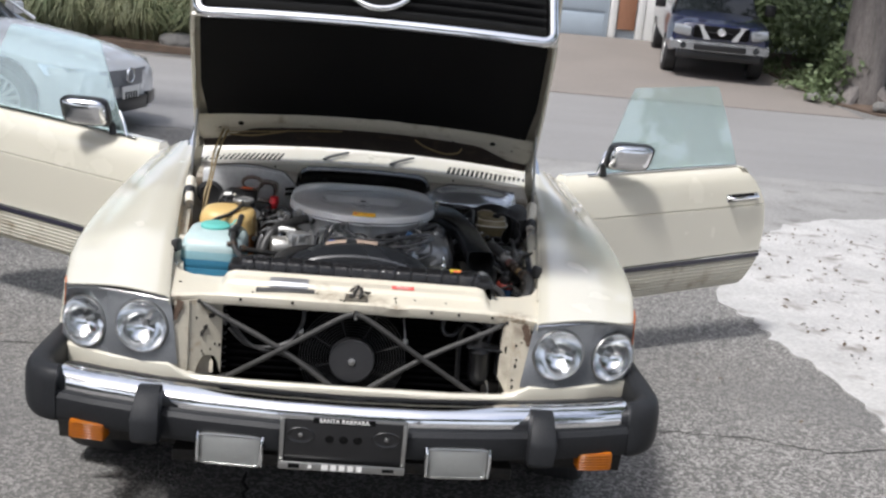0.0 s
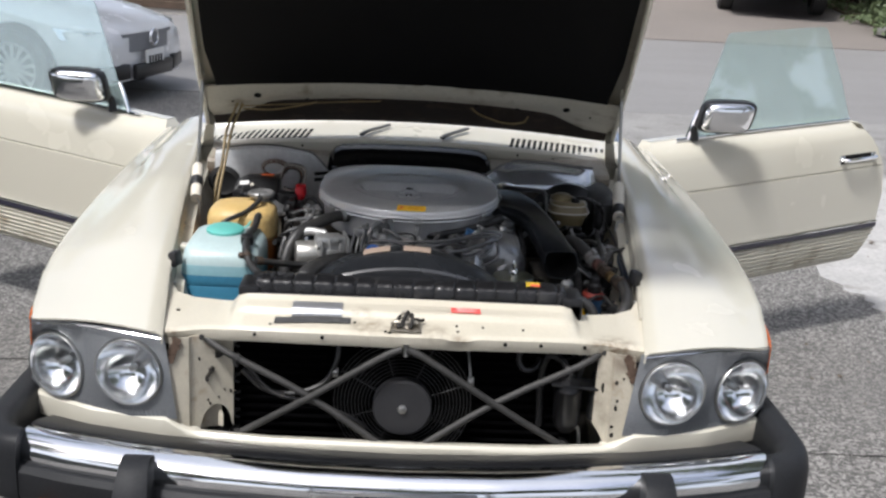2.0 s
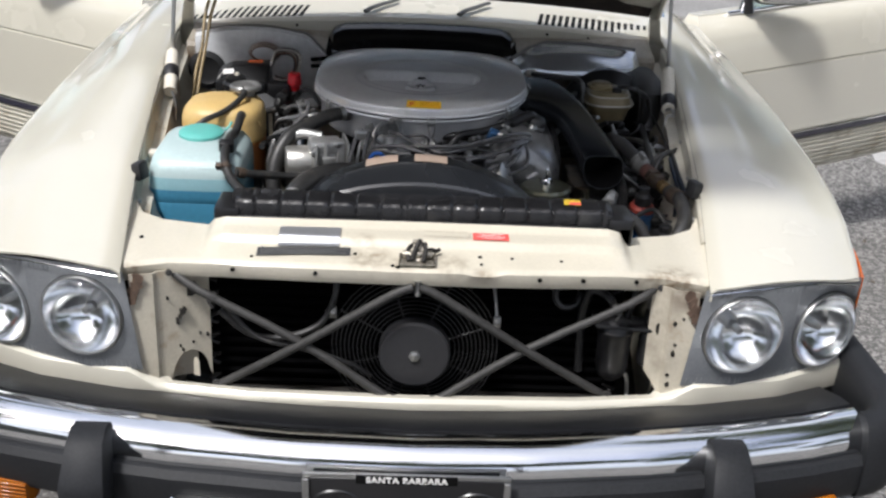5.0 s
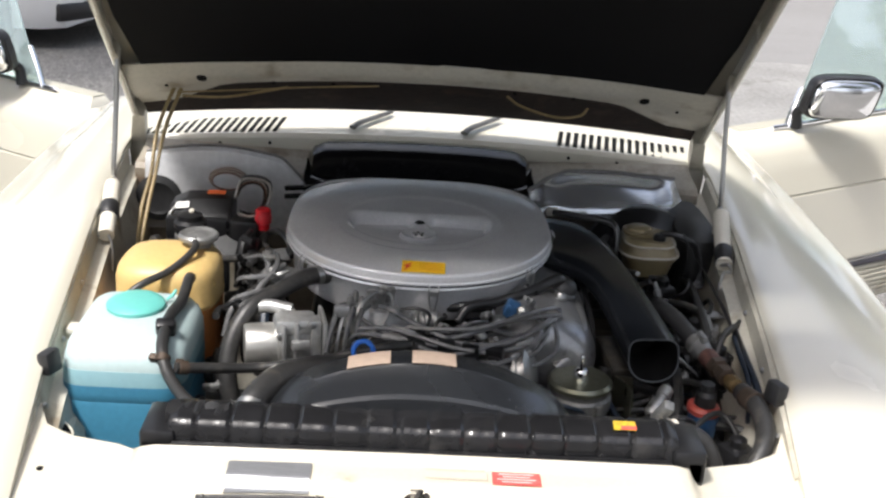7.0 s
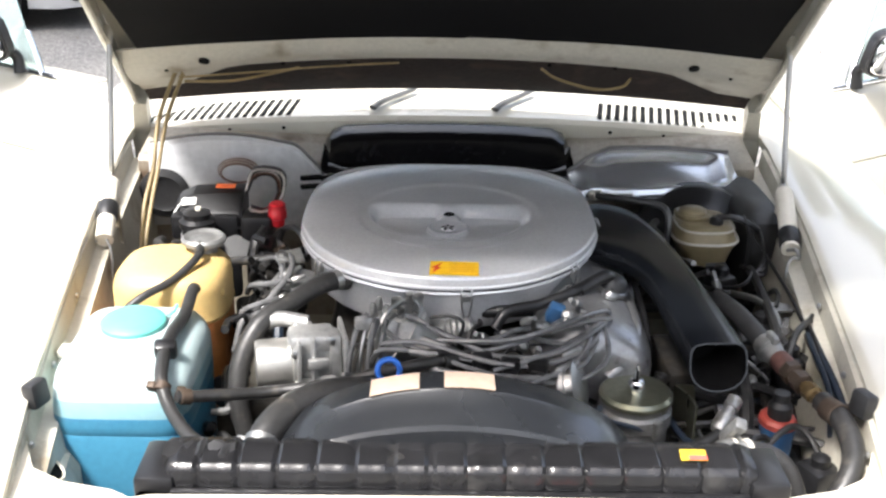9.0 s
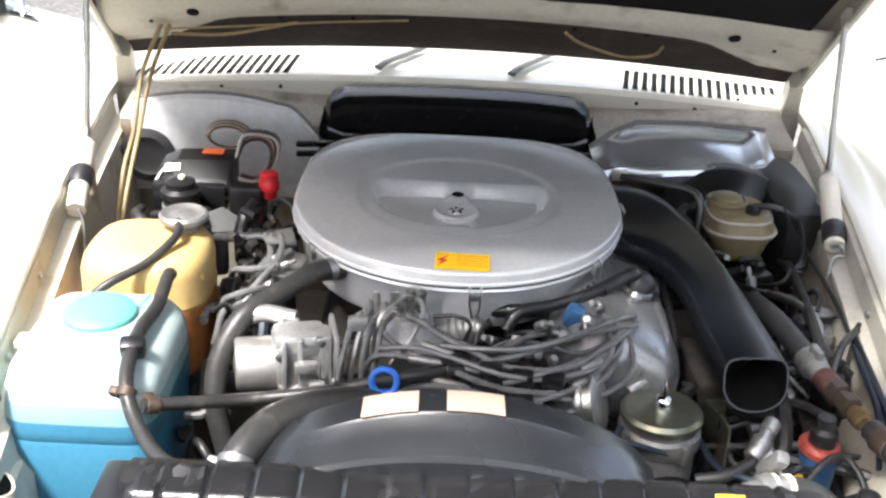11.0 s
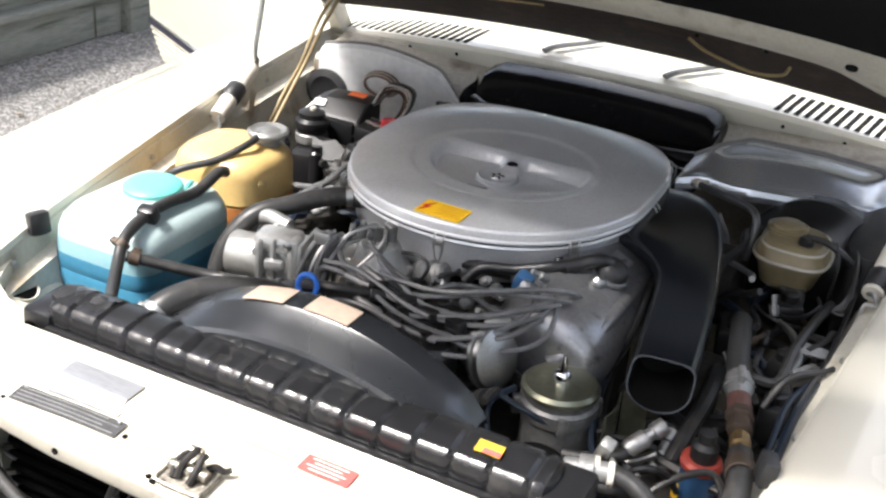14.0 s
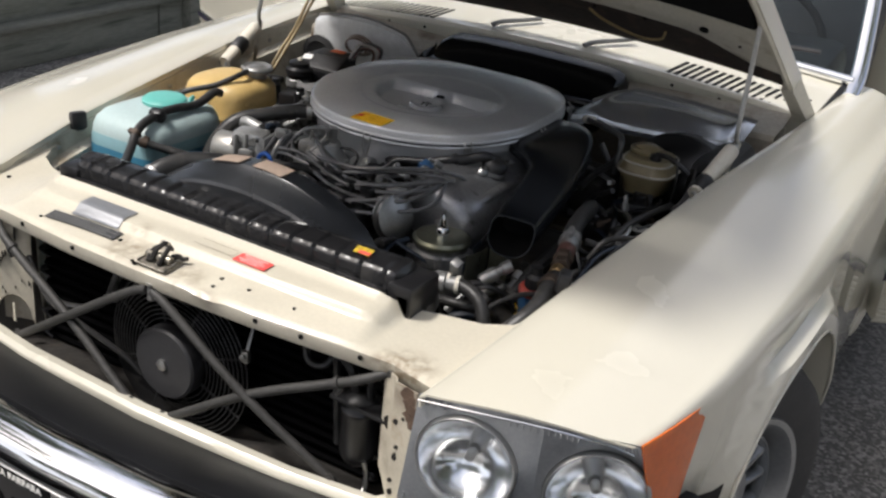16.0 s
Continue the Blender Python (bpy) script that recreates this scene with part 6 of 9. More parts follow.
# blue dipstick ring
bm = B()
tube(bm, [(-0.087 + 0.0155 * math.cos(a), 0.366 + 0.004 * math.sin(a), 0.846 + 0.0155 * math.sin(a)) for a in (math.tau * j / 16 for j in range(17))], 0.0042, 8, 2)
tube(bm, [(-0.087, 0.365, 0.832), (-0.086, 0.366, 0.822), (-0.085, 0.370, 0.78)], 0.0075, 8)
lathe(bm, [(0.009, 0.0), (0.011, 0.003), (0.011, 0.008), (0.007, 0.011)], pose(-0.087, 0.365, 0.816), 14)
part("dipstick", bm, BLUE, car, "blue dipstick ring handle")

# power steering reservoir
m = pose(0.276, 0.446, 0.025)
bm = B()
lathe(bm, [(0.050, 0.64), (0.050, 0.70), (0.055, 0.705), (0.055, 0.724), (0.050, 0.728), (0.050, 0.738)], m, 36)
res = part("steering_reservoir", bm, ALLOY_DULL, car, "round plated power steering reservoir with bolted lid")
bm = B()
lathe(bm, [(0.052, 0.737), (0.055, 0.740), (0.055, 0.746), (0.050, 0.751), (0.015, 0.754), (0.0, 0.754)], m, 36)
part("reservoir_lid", bm, ZINC, res, "yellowish plated lid")
bm = B()
lathe(bm, [(0.013, 0.752), (0.013, 0.764), (0.010, 0.768), (0.006, 0.770), (0.005, 0.782), (0.002, 0.792), (0.0, 0.792)], m, 10)
part("lid_nut", bm, CHROME, res)
for k in range(4):
    bm = B()
    a = math.tau * k / 4 + 0.5
    block(bm, (0.274 + 0.056 * math.cos(a), 0.446 + 0.056 * math.sin(a), 0.737), (0.014, 0.014, 0.028), (0, 0, math.degrees(a)), 0.003)
    part("lug", bm, ALLOY_DULL, res)
bm = B()
lathe(bm, [(0.055, -0.01), (0.055, 0.010), (0.048, 0.012), (0.048, 0.02)], pose(0.285, 0.37, 0.66, 90, 0, 0), 30)
part("belt_pulley", bm, MATT_BLACK, car, "black belt pulley")
bm = B()
lathe(bm, [(0.075, -0.01), (0.075, 0.010), (0.066, 0.012), (0.03, 0.02)], pose(0.02, 0.38, 0.64, 90, 0, 0), 30)
part("belt_pulley", bm, MATT_BLACK, car, "black belt pulley")

# ---- washer tank, expansion tank
def tank_rings(prof, n=40, e=4.5):
    return [[(x, y, z) for x, y in squircle(cx, cy, rx, ry, e, n)] for cx, cy, rx, ry, z in prof]


bm = B()
loft(bm, tank_rings([(-0.468, 0.47, 0.094, 0.108, 0.56), (-0.468, 0.47, 0.100, 0.114, 0.575), (-0.468, 0.468, 0.100, 0.116, 0.738), (-0.468, 0.468, 0.0985, 0.1145, 0.742), (-0.468, 0.468, 0.1005, 0.1165, 0.747), (-0.468, 0.468, 0.1005, 0.1165, 0.757), (-0.468, 0.468, 0.100, 0.116, 0.770)], e=6))
washer = part("washer_tank", bm, BLUE_FLUID, car, "translucent teal washer tank filled with blue fluid")
bm = B()
loft(bm, tank_rings([(-0.468, 0.468, 0.0995, 0.1155, 0.768), (-0.468, 0.468, 0.100, 0.116, 0.776), (-0.467, 0.469, 0.099, 0.115, 0.796)], e=6))
part("tank_middle", bm, TEAL_MID, washer, "blue-green middle of the tank")
bm = B()
loft(bm, tank_rings([(-0.467, 0.469, 0.0985, 0.1145, 0.794), (-0.467, 0.470, 0.098, 0.114, 0.808), (-0.468, 0.473, 0.093, 0.109, 0.824), (-0.470, 0.480, 0.084, 0.099, 0.836), (-0.473, 0.488, 0.070, 0.082, 0.842), (-0.473, 0.490, 0.056, 0.068, 0.845)], e=6))
part("tank_top", bm, TEAL, washer, "pale teal top of the tank")
bm = B()
lathe(bm, [(0.046, 0.0), (0.048, 0.004), (0.048, 0.010), (0.043, 0.014), (0.030, 0.016), (0.0, 0.016)], pose(-0.474, 0.500, 0.843, 2, 0, 0), 36)
tube(bm, [(-0.428, 0.522, 0.850), (-0.418, 0.527, 0.858), (-0.412, 0.522, 0.868), (-0.417, 0.515, 0.860)], 0.003, 6)
part("tank_cap", bm, TEAL_CAP, washer, "turquoise snap cap")
bm = B()
block(bm, (-0.565, 0.50, 0.80), (0.05, 0.03, 0.012), (0, 0, 0), 0.003)
part("tank_lug", bm, IVORY, washer)
bm = B()
loft(bm, tank_rings([(-0.455, 0.70, 0.075, 0.078, 0.62), (-0.455, 0.70, 0.087, 0.088, 0.635), (-0.458, 0.70, 0.093, 0.090, 0.786)], e=3.2))
exp = part("expansion_tank", bm, ORANGE_FLUID, car, "yellowed plastic coolant expansion tank")
bm = B()
loft(bm, tank_rings([(-0.458, 0.70, 0.093, 0.090, 0.784), (-0.458, 0.70, 0.0935, 0.0905, 0.790), (-0.458, 0.70, 0.095, 0.092, 0.793), (-0.458, 0.70, 0.0935, 0.0905, 0.797), (-0.458, 0.70, 0.0935, 0.0905, 0.836), (-0.457, 0.70, 0.090, 0.087, 0.852), (-0.456, 0.70, 0.080, 0.077, 0.864), (-0.455, 0.70, 0.060, 0.058, 0.871), (-0.455, 0.70, 0.025, 0.025, 0.874)], e=3.0))
part("tank_body", bm, AMBER_TANK, exp, "yellowed translucent upper tank")
bm = B()
lathe(bm, [(0.022, 0.0), (0.022, 0.016), (0.034, 0.018), (0.037, 0.021), (0.037, 0.027), (0.033, 0.031), (0.026, 0.027), (0.018, 0.027), (0.014, 0.030), (0.0, 0.030)], pose(-0.412, 0.735, 0.866), 28)
part("pressure_cap", bm, ALLOY_DULL, exp, "plated steel pressure cap")
bm = B()
lathe(bm, [(0.012, 0.0), (0.012, 0.006), (0.008, 0.008)], pose(-0.375, 0.66, 0.83, 0, 70, 0), 12)
part("tank_nozzle", bm, AMBER_TANK, exp)

# ---- fuse box, terminal and pumps by the firewall
bm = B()
rings = []
for x, w, drop in ((-0.536, 0.86, 0.022), (-0.530, 0.96, 0.016), (-0.500, 1.0, 0.004), (-0.405, 1.0, 0.0), (-0.399, 0.94, 0.0)):
    rings.append([(x, 1.072 + dy * w, 0.828 + dz * w - drop * (dz > 0)) for dy, dz in ((-0.050, -0.034), (-0.050, -0.010), (-0.046, -0.006), (-0.036, 0.004), (-0.004, 0.026), (0.004, 0.028), (0.042, 0.031), (0.046, 0.026), (0.046, -0.034))])
loft(bm, rings)
fuse = part("fuse_box", bm, PLASTIC, car, "black fuse box with an orange label", 15)
b = B()
tube(b, [(-0.534, 1.024, 0.812), (-0.528, 1.045, 0.827), (-0.514, 1.068, 0.843)], 0.0035, 6)
part("cover_edge", b, STEEL, fuse, "worn bright cover edge")
for x0, x1, y, z in ((-0.535, -0.398, 1.020, 0.800), (-0.52, -0.41, 1.0205, 0.808)):
    b = B()
    block(b, ((x0 + x1) / 2, y, z), (x1 - x0, 0.006, 0.005), (0, 0, 0), 0.002)
    part("cover_lip", b, PLASTIC, fuse)
b = B()
slab(b, [(-0.019, -0.011), (0.019, -0.011), (0.019, 0.011), (-0.019, 0.011)], 0.001, pose(-0.439, 1.094, 0.8598, 4, 0, 0))
part("orange_label", b, ORANGE, fuse)
b = B()
slab(b, [(-0.014, -0.008), (0.014, -0.008), (0.014, 0.008), (-0.014, 0.008)], 0.001, pose(-0.505, 1.052, 0.8415, 36, -6, 0))
part("white_label", b, WHITE_LABEL, fuse)
b = B()
block(b, (-0.47, 1.03, 0.80), (0.13, 0.03, 0.05), (0, 0, 0), 0.006)
block(b, (-0.37, 1.04, 0.79), (0.06, 0.06, 0.07), (0, 0, 0), 0.008)
block(b, (-0.355, 0.98, 0.75), (0.05, 0.08, 0.08), (0, 0, 0), 0.008)
part("relay_block", b, PLASTIC, fuse)
WIRE_COLOURS = [PLASTIC, surface("brown_wire", (0.10, 0.045, 0.025), 0.4), bpy.data.materials["grey_lead"], surface("pale_wire", (0.34, 0.32, 0.29), 0.4), PLASTIC, surface("dull_red_wire", (0.16, 0.03, 0.025), 0.4)]
for k in range(16):
    r2 = random.Random(k)
    a, c = r2.uniform(0, 0.02), r2.uniform(-0.012, 0.012)
    p = [(-0.398, 1.095 + c, 0.846 + a * 0.4), (-0.386, 1.118 + c, 0.868 + a), (-0.362 + a, 1.126 + c, 0.874 + a * 0.6), (-0.343 + a, 1.112 + c, 0.864 + a * 0.4), (-0.340 + a * 0.6, 1.085 + c, 0.842), (-0.355, 1.055 + c, 0.826), (-0.385, 1.045 + c, 0.815 + a)]
    hose(p, r2.uniform(0.0022, 0.0034), WIRE_COLOURS[k % 6], "looped wiring loom of mixed colours" if k == 0 else "", "wire", seg=6)
for k in range(5):
    hose([(-0.425 + (0.034 + 0.002 * k) * math.cos(t_), 1.150 + 0.004 * k, 0.868 + (0.020 + 0.0015 * k) * math.sin(t_)) for t_ in (math.tau * j / 18 for j in range(19))], 0.0024, WIRE_COLOURS[1 + 2 * (k % 2)], "coil of brown wire by the firewall" if k == 0 else "", "wire_coil", seg=6, k=1)
bm = B()
lathe(bm, [(0.013, 0.0), (0.014, 0.014), (0.018, 0.016), (0.018, 0.030), (0.0165, 0.032), (0.0165, 0.044), (0.013, 0.047), (0.0, 0.047)], pose(-0.330, 1.030, 0.803), 20)
part("battery_terminal", bm, RED, car, "red battery junction cap")
bm = B()
lathe(bm, [(0.030, -0.10), (0.030, 0.0), (0.034, 0.004), (0.034, 0.014), (0.026, 0.020), (0.026, 0.030), (0.012, 0.036), (0.0, 0.036)], pose(-0.474, 0.975, 0.818), 24)
block(bm, (-0.44, 0.94, 0.74), (0.10, 0.06, 0.09), (0, 0, 15), 0.01)
pump_body = part("level_pump", bm, PLASTIC, car, "black cylindrical pump body")
bm = B()
lathe(bm, [(0.0305, -0.030), (0.0325, -0.028), (0.0325, -0.012), (0.0305, -0.010)], pose(-0.474, 0.975, 0.818), 24, caps=False)
part("pump_band", bm, ALLOY_DULL, pump_body, "dull metal band")
bm = B()
lathe(bm, [(0.006, 0.0), (0.006, 0.006), (0.003, 0.008)], pose(-0.470, 0.972, 0.853), 10)
part("pump_terminal", bm, IVORY, pump_body)
for dx, dy in ((0.045, -0.01), (0.05, -0.05), (-0.03, -0.045)):
    bm = B()
    lathe(bm, [(0.014, -0.07), (0.014, -0.01), (0.010, -0.006), (0.010, 0.004), (0.0, 0.005)], pose(-0.474 + dx, 0.965 + dy, 0.812 - 0.01 * abs(dx) / 0.05), 14)
    part("pump_valve", bm, PLASTIC, pump_body)
bm = B()
slab(bm, [(-0.03, -0.02), (0.03, -0.02), (0.036, 0.006), (0.012, 0.022), (-0.012, 0.014), (-0.034, 0.02)], 0.003, pose(-0.405, 0.925, 0.800, 60, 0, 10))
part("grey_bracket", bm, surface("dark_grey_bracket", (0.10, 0.10, 0.10), 0.45, 0.5), car, "grey folded bracket")
for p, r in (([(-0.34, 0.86, 0.80), (-0.30, 0.80, 0.83), (-0.28, 0.72, 0.835), (-0.29, 0.66, 0.82), (-0.33, 0.62, 0.80), (-0.345, 0.60, 0.75)], 0.0055),
             ([(-0.33, 0.88, 0.79), (-0.275, 0.78, 0.845), (-0.265, 0.70, 0.845), (-0.29, 0.63, 0.83), (-0.315, 0.60, 0.79)], 0.005),
             ([(-0.40, 0.90, 0.78), (-0.36, 0.86, 0.80), (-0.30, 0.88, 0.80), (-0.26, 0.92, 0.80)], 0.008),
             ([(-0.55, 1.0, 0.78), (-0.54, 0.93, 0.80), (-0.51, 0.90, 0.79), (-0.48, 0.90, 0.74)], 0.010),
             ([(-0.34, 1.02, 0.78), (-0.30, 0.98, 0.82), (-0.27, 0.93, 0.82), (-0.25, 0.86, 0.81)], 0.006),
             ([(-0.33, 0.62, 0.70), (-0.35, 0.56, 0.74), (-0.34, 0.50, 0.71), (-0.30, 0.46, 0.66)], 0.006),
             ([(-0.36, 0.45, 0.62), (-0.34, 0.43, 0.70), (-0.31, 0.40, 0.68), (-0.29, 0.40, 0.60)], 0.006)):
    hose(p, r, bpy.data.materials["grey_lead"] if r < 0.0056 else HOSE, name="bay_cable")
for c, r, h in (((-0.27, 0.72, 0.815), 0.007, 0.02), ((-0.285, 0.76, 0.82), 0.007, 0.02), ((-0.275, 0.74, 0.79), 0.016, 0.03)):
    bm = B()
    lathe(bm, [(r, 0), (r, h), (r * 0.7, h + 0.004)], pose(*c), 10)
    part("throttle_joint", bm, ALLOY, car)
for p0, p1, r in (((-0.275, 0.705, 0.838), (-0.252, 0.735, 0.842), 0.0065), ((-0.262, 0.690, 0.835), (-0.240, 0.700, 0.842), 0.006), ((-0.290, 0.745, 0.812), (-0.262, 0.755, 0.830), 0.008), ((-0.300, 0.660, 0.800), (-0.270, 0.672, 0.818), 0.009), ((-0.255, 0.640, 0.812), (-0.232, 0.652, 0.826), 0.008)):
    bm = B()
    q0, q1 = Vector(p0), Vector(p1)
    mm2 = Matrix.Translation(q0) @ (q1 - q0).to_track_quat("Z", "Y").to_matrix().to_4x4()
    lathe(bm, [(r * 0.7, 0), (r, 0.003), (r, (q1 - q0).length * 0.55), (r * 0.6, (q1 - q0).length * 0.6), (r * 0.6, (q1 - q0).length)], mm2, 12)
    part("throttle_link", bm, ALLOY, car, "plated throttle linkage joint")
bm = B()
block(bm, (-0.262, 0.720, 0.826), (0.060, 0.085, 0.006), (0, 8, -12), 0.002)
block(bm, (-0.285, 0.715, 0.812), (0.008, 0.075, 0.030), (0, 0, -12), 0.002)
part("throttle_bracket", bm, ALLOY_DULL, car, "folded steel throttle bracket")
for p, r in (([(-0.345, 0.742, 0.79), (-0.330, 0.700, 0.822), (-0.300, 0.672, 0.838), (-0.262, 0.680, 0.842)], 0.0050), ([(-0.335, 0.64, 0.76), (-0.335, 0.625, 0.806), (-0.310, 0.615, 0.826), (-0.285, 0.630, 0.828), (-0.270, 0.655, 0.818)], 0.0050), ([(-0.320, 0.64, 0.76), (-0.318, 0.620, 0.800), (-0.300, 0.612, 0.816), (-0.275, 0.628, 0.816)], 0.0045)):
    hose(p, r, bpy.data.materials["grey_lead"], name="bay_cable", seg=8)
for dx in (0.0, 0.016):
    hose([(-0.548 + dx, 1.20, 1.06), (-0.575 + dx, 1.15, 0.98), (-0.578 + dx * 0.6, 1.09, 0.90), (-0.588 + dx * 0.8, 1.04, 0.84), (-0.585 + dx * 0.5, 0.98, 0.78), (-0.57, 0.93, 0.73)], 0.0042, TAN_HOSE, "tan washer hose hanging from the hood", "washer_hose")

# ---- brake booster and master cylinder
bm = B()
m = pose(0.498, 1.065, 0.735, 90, 0, -6)
lathe(bm, [(0.10, -0.10), (0.128, -0.09), (0.132, -0.05), (0.136, -0.045), (0.136, -0.035), (0.130, -0.030), (0.118, 0.0), (0.085, 0.022), (0.04, 0.03), (0.0, 0.03)], m, 48)
boost = part("brake_booster", bm, PLASTIC, car, "black round brake booster")
bm = B()
lathe(bm, [(0.022, 0.02), (0.022, 0.16), (0.017, 0.168), (0.0, 0.17)], pose(0.490, 1.12, 0.745, 90, 0, -6), 20)
part("master_cylinder", bm, MATT_BLACK, boost)
bm = B()
loft(bm, tank_rings([(0.480, 0.955, 0.034, 0.042, 0.775), (0.480, 0.955, 0.044, 0.052, 0.783), (0.480, 0.955, 0.053, 0.058, 0.812), (0.480, 0.955, 0.060, 0.064, 0.822), (0.480, 0.955, 0.060, 0.064, 0.828), (0.480, 0.957, 0.055, 0.060, 0.834), (0.480, 0.958, 0.053, 0.058, 0.848), (0.480, 0.960, 0.045, 0.050, 0.856)], e=3.0))
brk = part("brake_reservoir", bm, CLEAR_RES, car, "yellowed translucent brake fluid reservoir")
bm = B()
lathe(bm, [(0.034, 0.0), (0.035, 0.003), (0.035, 0.007), (0.031, 0.0085), (0.029, 0.006), (0.026, 0.0065), (0.025, 0.012), (0.022, 0.014), (0.0, 0.0145)], pose(0.462, 0.975, 0.856), 32)
part("reservoir_cap", bm, CLEAR_RES, brk, "pale ridged filler cap")
bm = B()
rim = [(x, y, 0.8285) for x, y in squircle(0.480, 0.955, 0.061, 0.065, 3.0, 40)]
tube(bm, rim + rim[:1], 0.0028, 6, 1)
part("reservoir_rim", bm, surface("pale_clear_rim", (0.46, 0.43, 0.36), 0.3, var=0.08, sss=0.2), brk, "pale moulded rim")
bm = B()
rim = [(x, y, 0.849) for x, y in squircle(0.480, 0.958, 0.053, 0.058, 3.0, 40)]
tube(bm, rim + rim[:1], 0.0022, 6, 1)
part("reservoir_rim", bm, bpy.data.materials["pale_clear_rim"], brk)
bm = B()
lathe(bm, [(0.013, 0.0), (0.013, 0.012), (0.008, 0.016)], pose(0.498, 0.935, 0.853), 14)
tube(bm, [(0.498, 0.935, 0.868), (0.525, 0.93, 0.870), (0.552, 0.925, 0.862), (0.575, 0.93, 0.845)], 0.006, 8)
tube(bm, [(0.545, 0.925, 0.876), (0.556, 0.915, 0.84), (0.553, 0.905, 0.78)], 0.0025, 6)
part("level_sensor", bm, PLASTIC, brk, "black level sensor plug")
hose([(0.245, 1.085, 0.856), (0.29, 1.05, 0.866), (0.35, 1.01, 0.872), (0.395, 0.975, 0.876), (0.410, 0.955, 0.868), (0.412, 0.945, 0.84), (0.408, 0.94, 0.80)], 0.0065, surface("grey_steel_pipe", (0.10, 0.10, 0.10), 0.35, 0.7, bump=0.05), "bent black vacuum pipe")
clampring((0.285, 1.055, 0.866), (0.7, -0.6, 0.1), 0.0075, 0.016, IVORY)

bm = B()
loft(bm, tank_rings([(0.596, 1.08, 0.044, 0.120, 0.66), (0.598, 1.08, 0.048, 0.130, 0.80), (0.600, 1.09, 0.045, 0.128, 0.845), (0.602, 1.10, 0.030, 0.105, 0.858)], e=3.5))
part("blower_duct", bm, RUBBER, car, "black rubber ventilation duct")
for k in range(6):
    hose([(0.56 + 0.004 * k, 1.03, 0.80), (0.572 + 0.003 * k, 0.99 - 0.012 * k, 0.845 - 0.006 * k), (0.585, 0.93 - 0.01 * k, 0.83 - 0.01 * k), (0.58 - 0.005 * k, 0.88, 0.78)], 0.003, PLASTIC if k % 2 else HOSE, "", "bay_cable", seg=6)

# ---- right side clutter: filter, pipes, hoses
bm = B()
lathe(bm, [(0.024, 0.0), (0.026, 0.006), (0.026, 0.090), (0.024, 0.094)], pose(0.480, 0.430, 0.640, 4, 4, 0), 24)
flt = part("fuel_filter", bm, BLUE_DIRTY, car, "blue canister with a red cap")
bm = B()
lathe(bm, [(0.025, 0.0), (0.028, 0.003), (0.028, 0.010), (0.024, 0.015), (0.0, 0.016)], pose(0.4845, 0.4255, 0.733, 4, 4, 0), 24)
part("red_cap", bm, surface("worn_red_cap", (0.42, 0.07, 0.05), 0.45, var=0.2, scale=30, bump=0.08), flt)
bm = B()
sheet(bm, [[(0.480 + 0.0268 * math.cos(a), 0.430 + 0.0268 * math.sin(a), z) for a in (radians(d) for d in range(200, 271, 10))] for z in (0.655, 0.705)], 0.0008)
part("yellow_label", bm, YELLOW_LABEL, flt)
bm = B()
lathe(bm, [(0.018, 0.0), (0.018, 0.02), (0.012, 0.026), (0.012, 0.04), (0.0, 0.041)], pose(0.486, 0.424, 0.747), 14)
part("filter_terminal", bm, RUBBER, flt)
hose([(0.455, 0.72, 0.80), (0.47, 0.64, 0.81), (0.482, 0.58, 0.808), (0.495, 0.535, 0.80)], 0.0165, RUBBER, "thick black fuel hose")
bm = B()
def along(p0, p1, prof, seg=14):
    p0, p1 = Vector(p0), Vector(p1)
    m = Matrix.Translation(p0) @ (p1 - p0).to_track_quat("Z", "Y").to_matrix().to_4x4()
    L = (p1 - p0).length
    lathe(bm, [(r, t * L) for r, t in prof], m, seg)


along((0.490, 0.555, 0.802), (0.503, 0.508, 0.797), [(0.014, 0), (0.0185, 0.04), (0.0185, 0.3), (0.021, 0.32), (0.021, 0.52), (0.0185, 0.54), (0.016, 0.9), (0.012, 1.0)])
block(bm, (0.496, 0.532, 0.820), (0.010, 0.026, 0.018), (8, 0, 15), 0.003)
union = part("pipe_union", bm, ALLOY_DULL, car, "corroded pipe union with clamps")
bm = B()
along((0.502, 0.512, 0.797), (0.511, 0.480, 0.794), [(0.014, 0), (0.0165, 0.1), (0.0165, 0.9), (0.014, 1.0)])
part("rubber_joint", bm, surface("faded_brown_rubber", (0.11, 0.05, 0.04), 0.6, var=0.3, scale=30, bump=0.15), union, "faded reddish rubber joint")
bm = B()
along((0.510, 0.483, 0.794), (0.522, 0.438, 0.791), [(0.012, 0), (0.0185, 0.05), (0.0185, 0.35), (0.013, 0.4), (0.013, 0.55), (0.017, 0.6), (0.017, 0.95), (0.012, 1.0)], 6)
part("hex_fitting", bm, BRASS, union, "tarnished hexagonal fitting")
bm = B()
along((0.521, 0.442, 0.791), (0.535, 0.388, 0.788), [(0.009, 0), (0.009, 0.2), (0.014, 0.24), (0.014, 0.55), (0.010, 0.6), (0.010, 1.0)], 8)
part("brass_nut", bm, surface("dull_yellow_brass", (0.22, 0.15, 0.07), 0.42, 0.8, var=0.25, scale=30, bump=0.1), union, "dull yellow brass nut")
hose([(0.533, 0.395, 0.79), (0.545, 0.345, 0.790), (0.548, 0.30, 0.775), (0.535, 0.262, 0.755), (0.505, 0.235, 0.72), (0.47, 0.225, 0.66)], 0.016, HOSE, "curved black hose")
clampring((0.54, 0.362, 0.791), (0.2, -0.9, 0.1), 0.016, 0.03, BRASS)
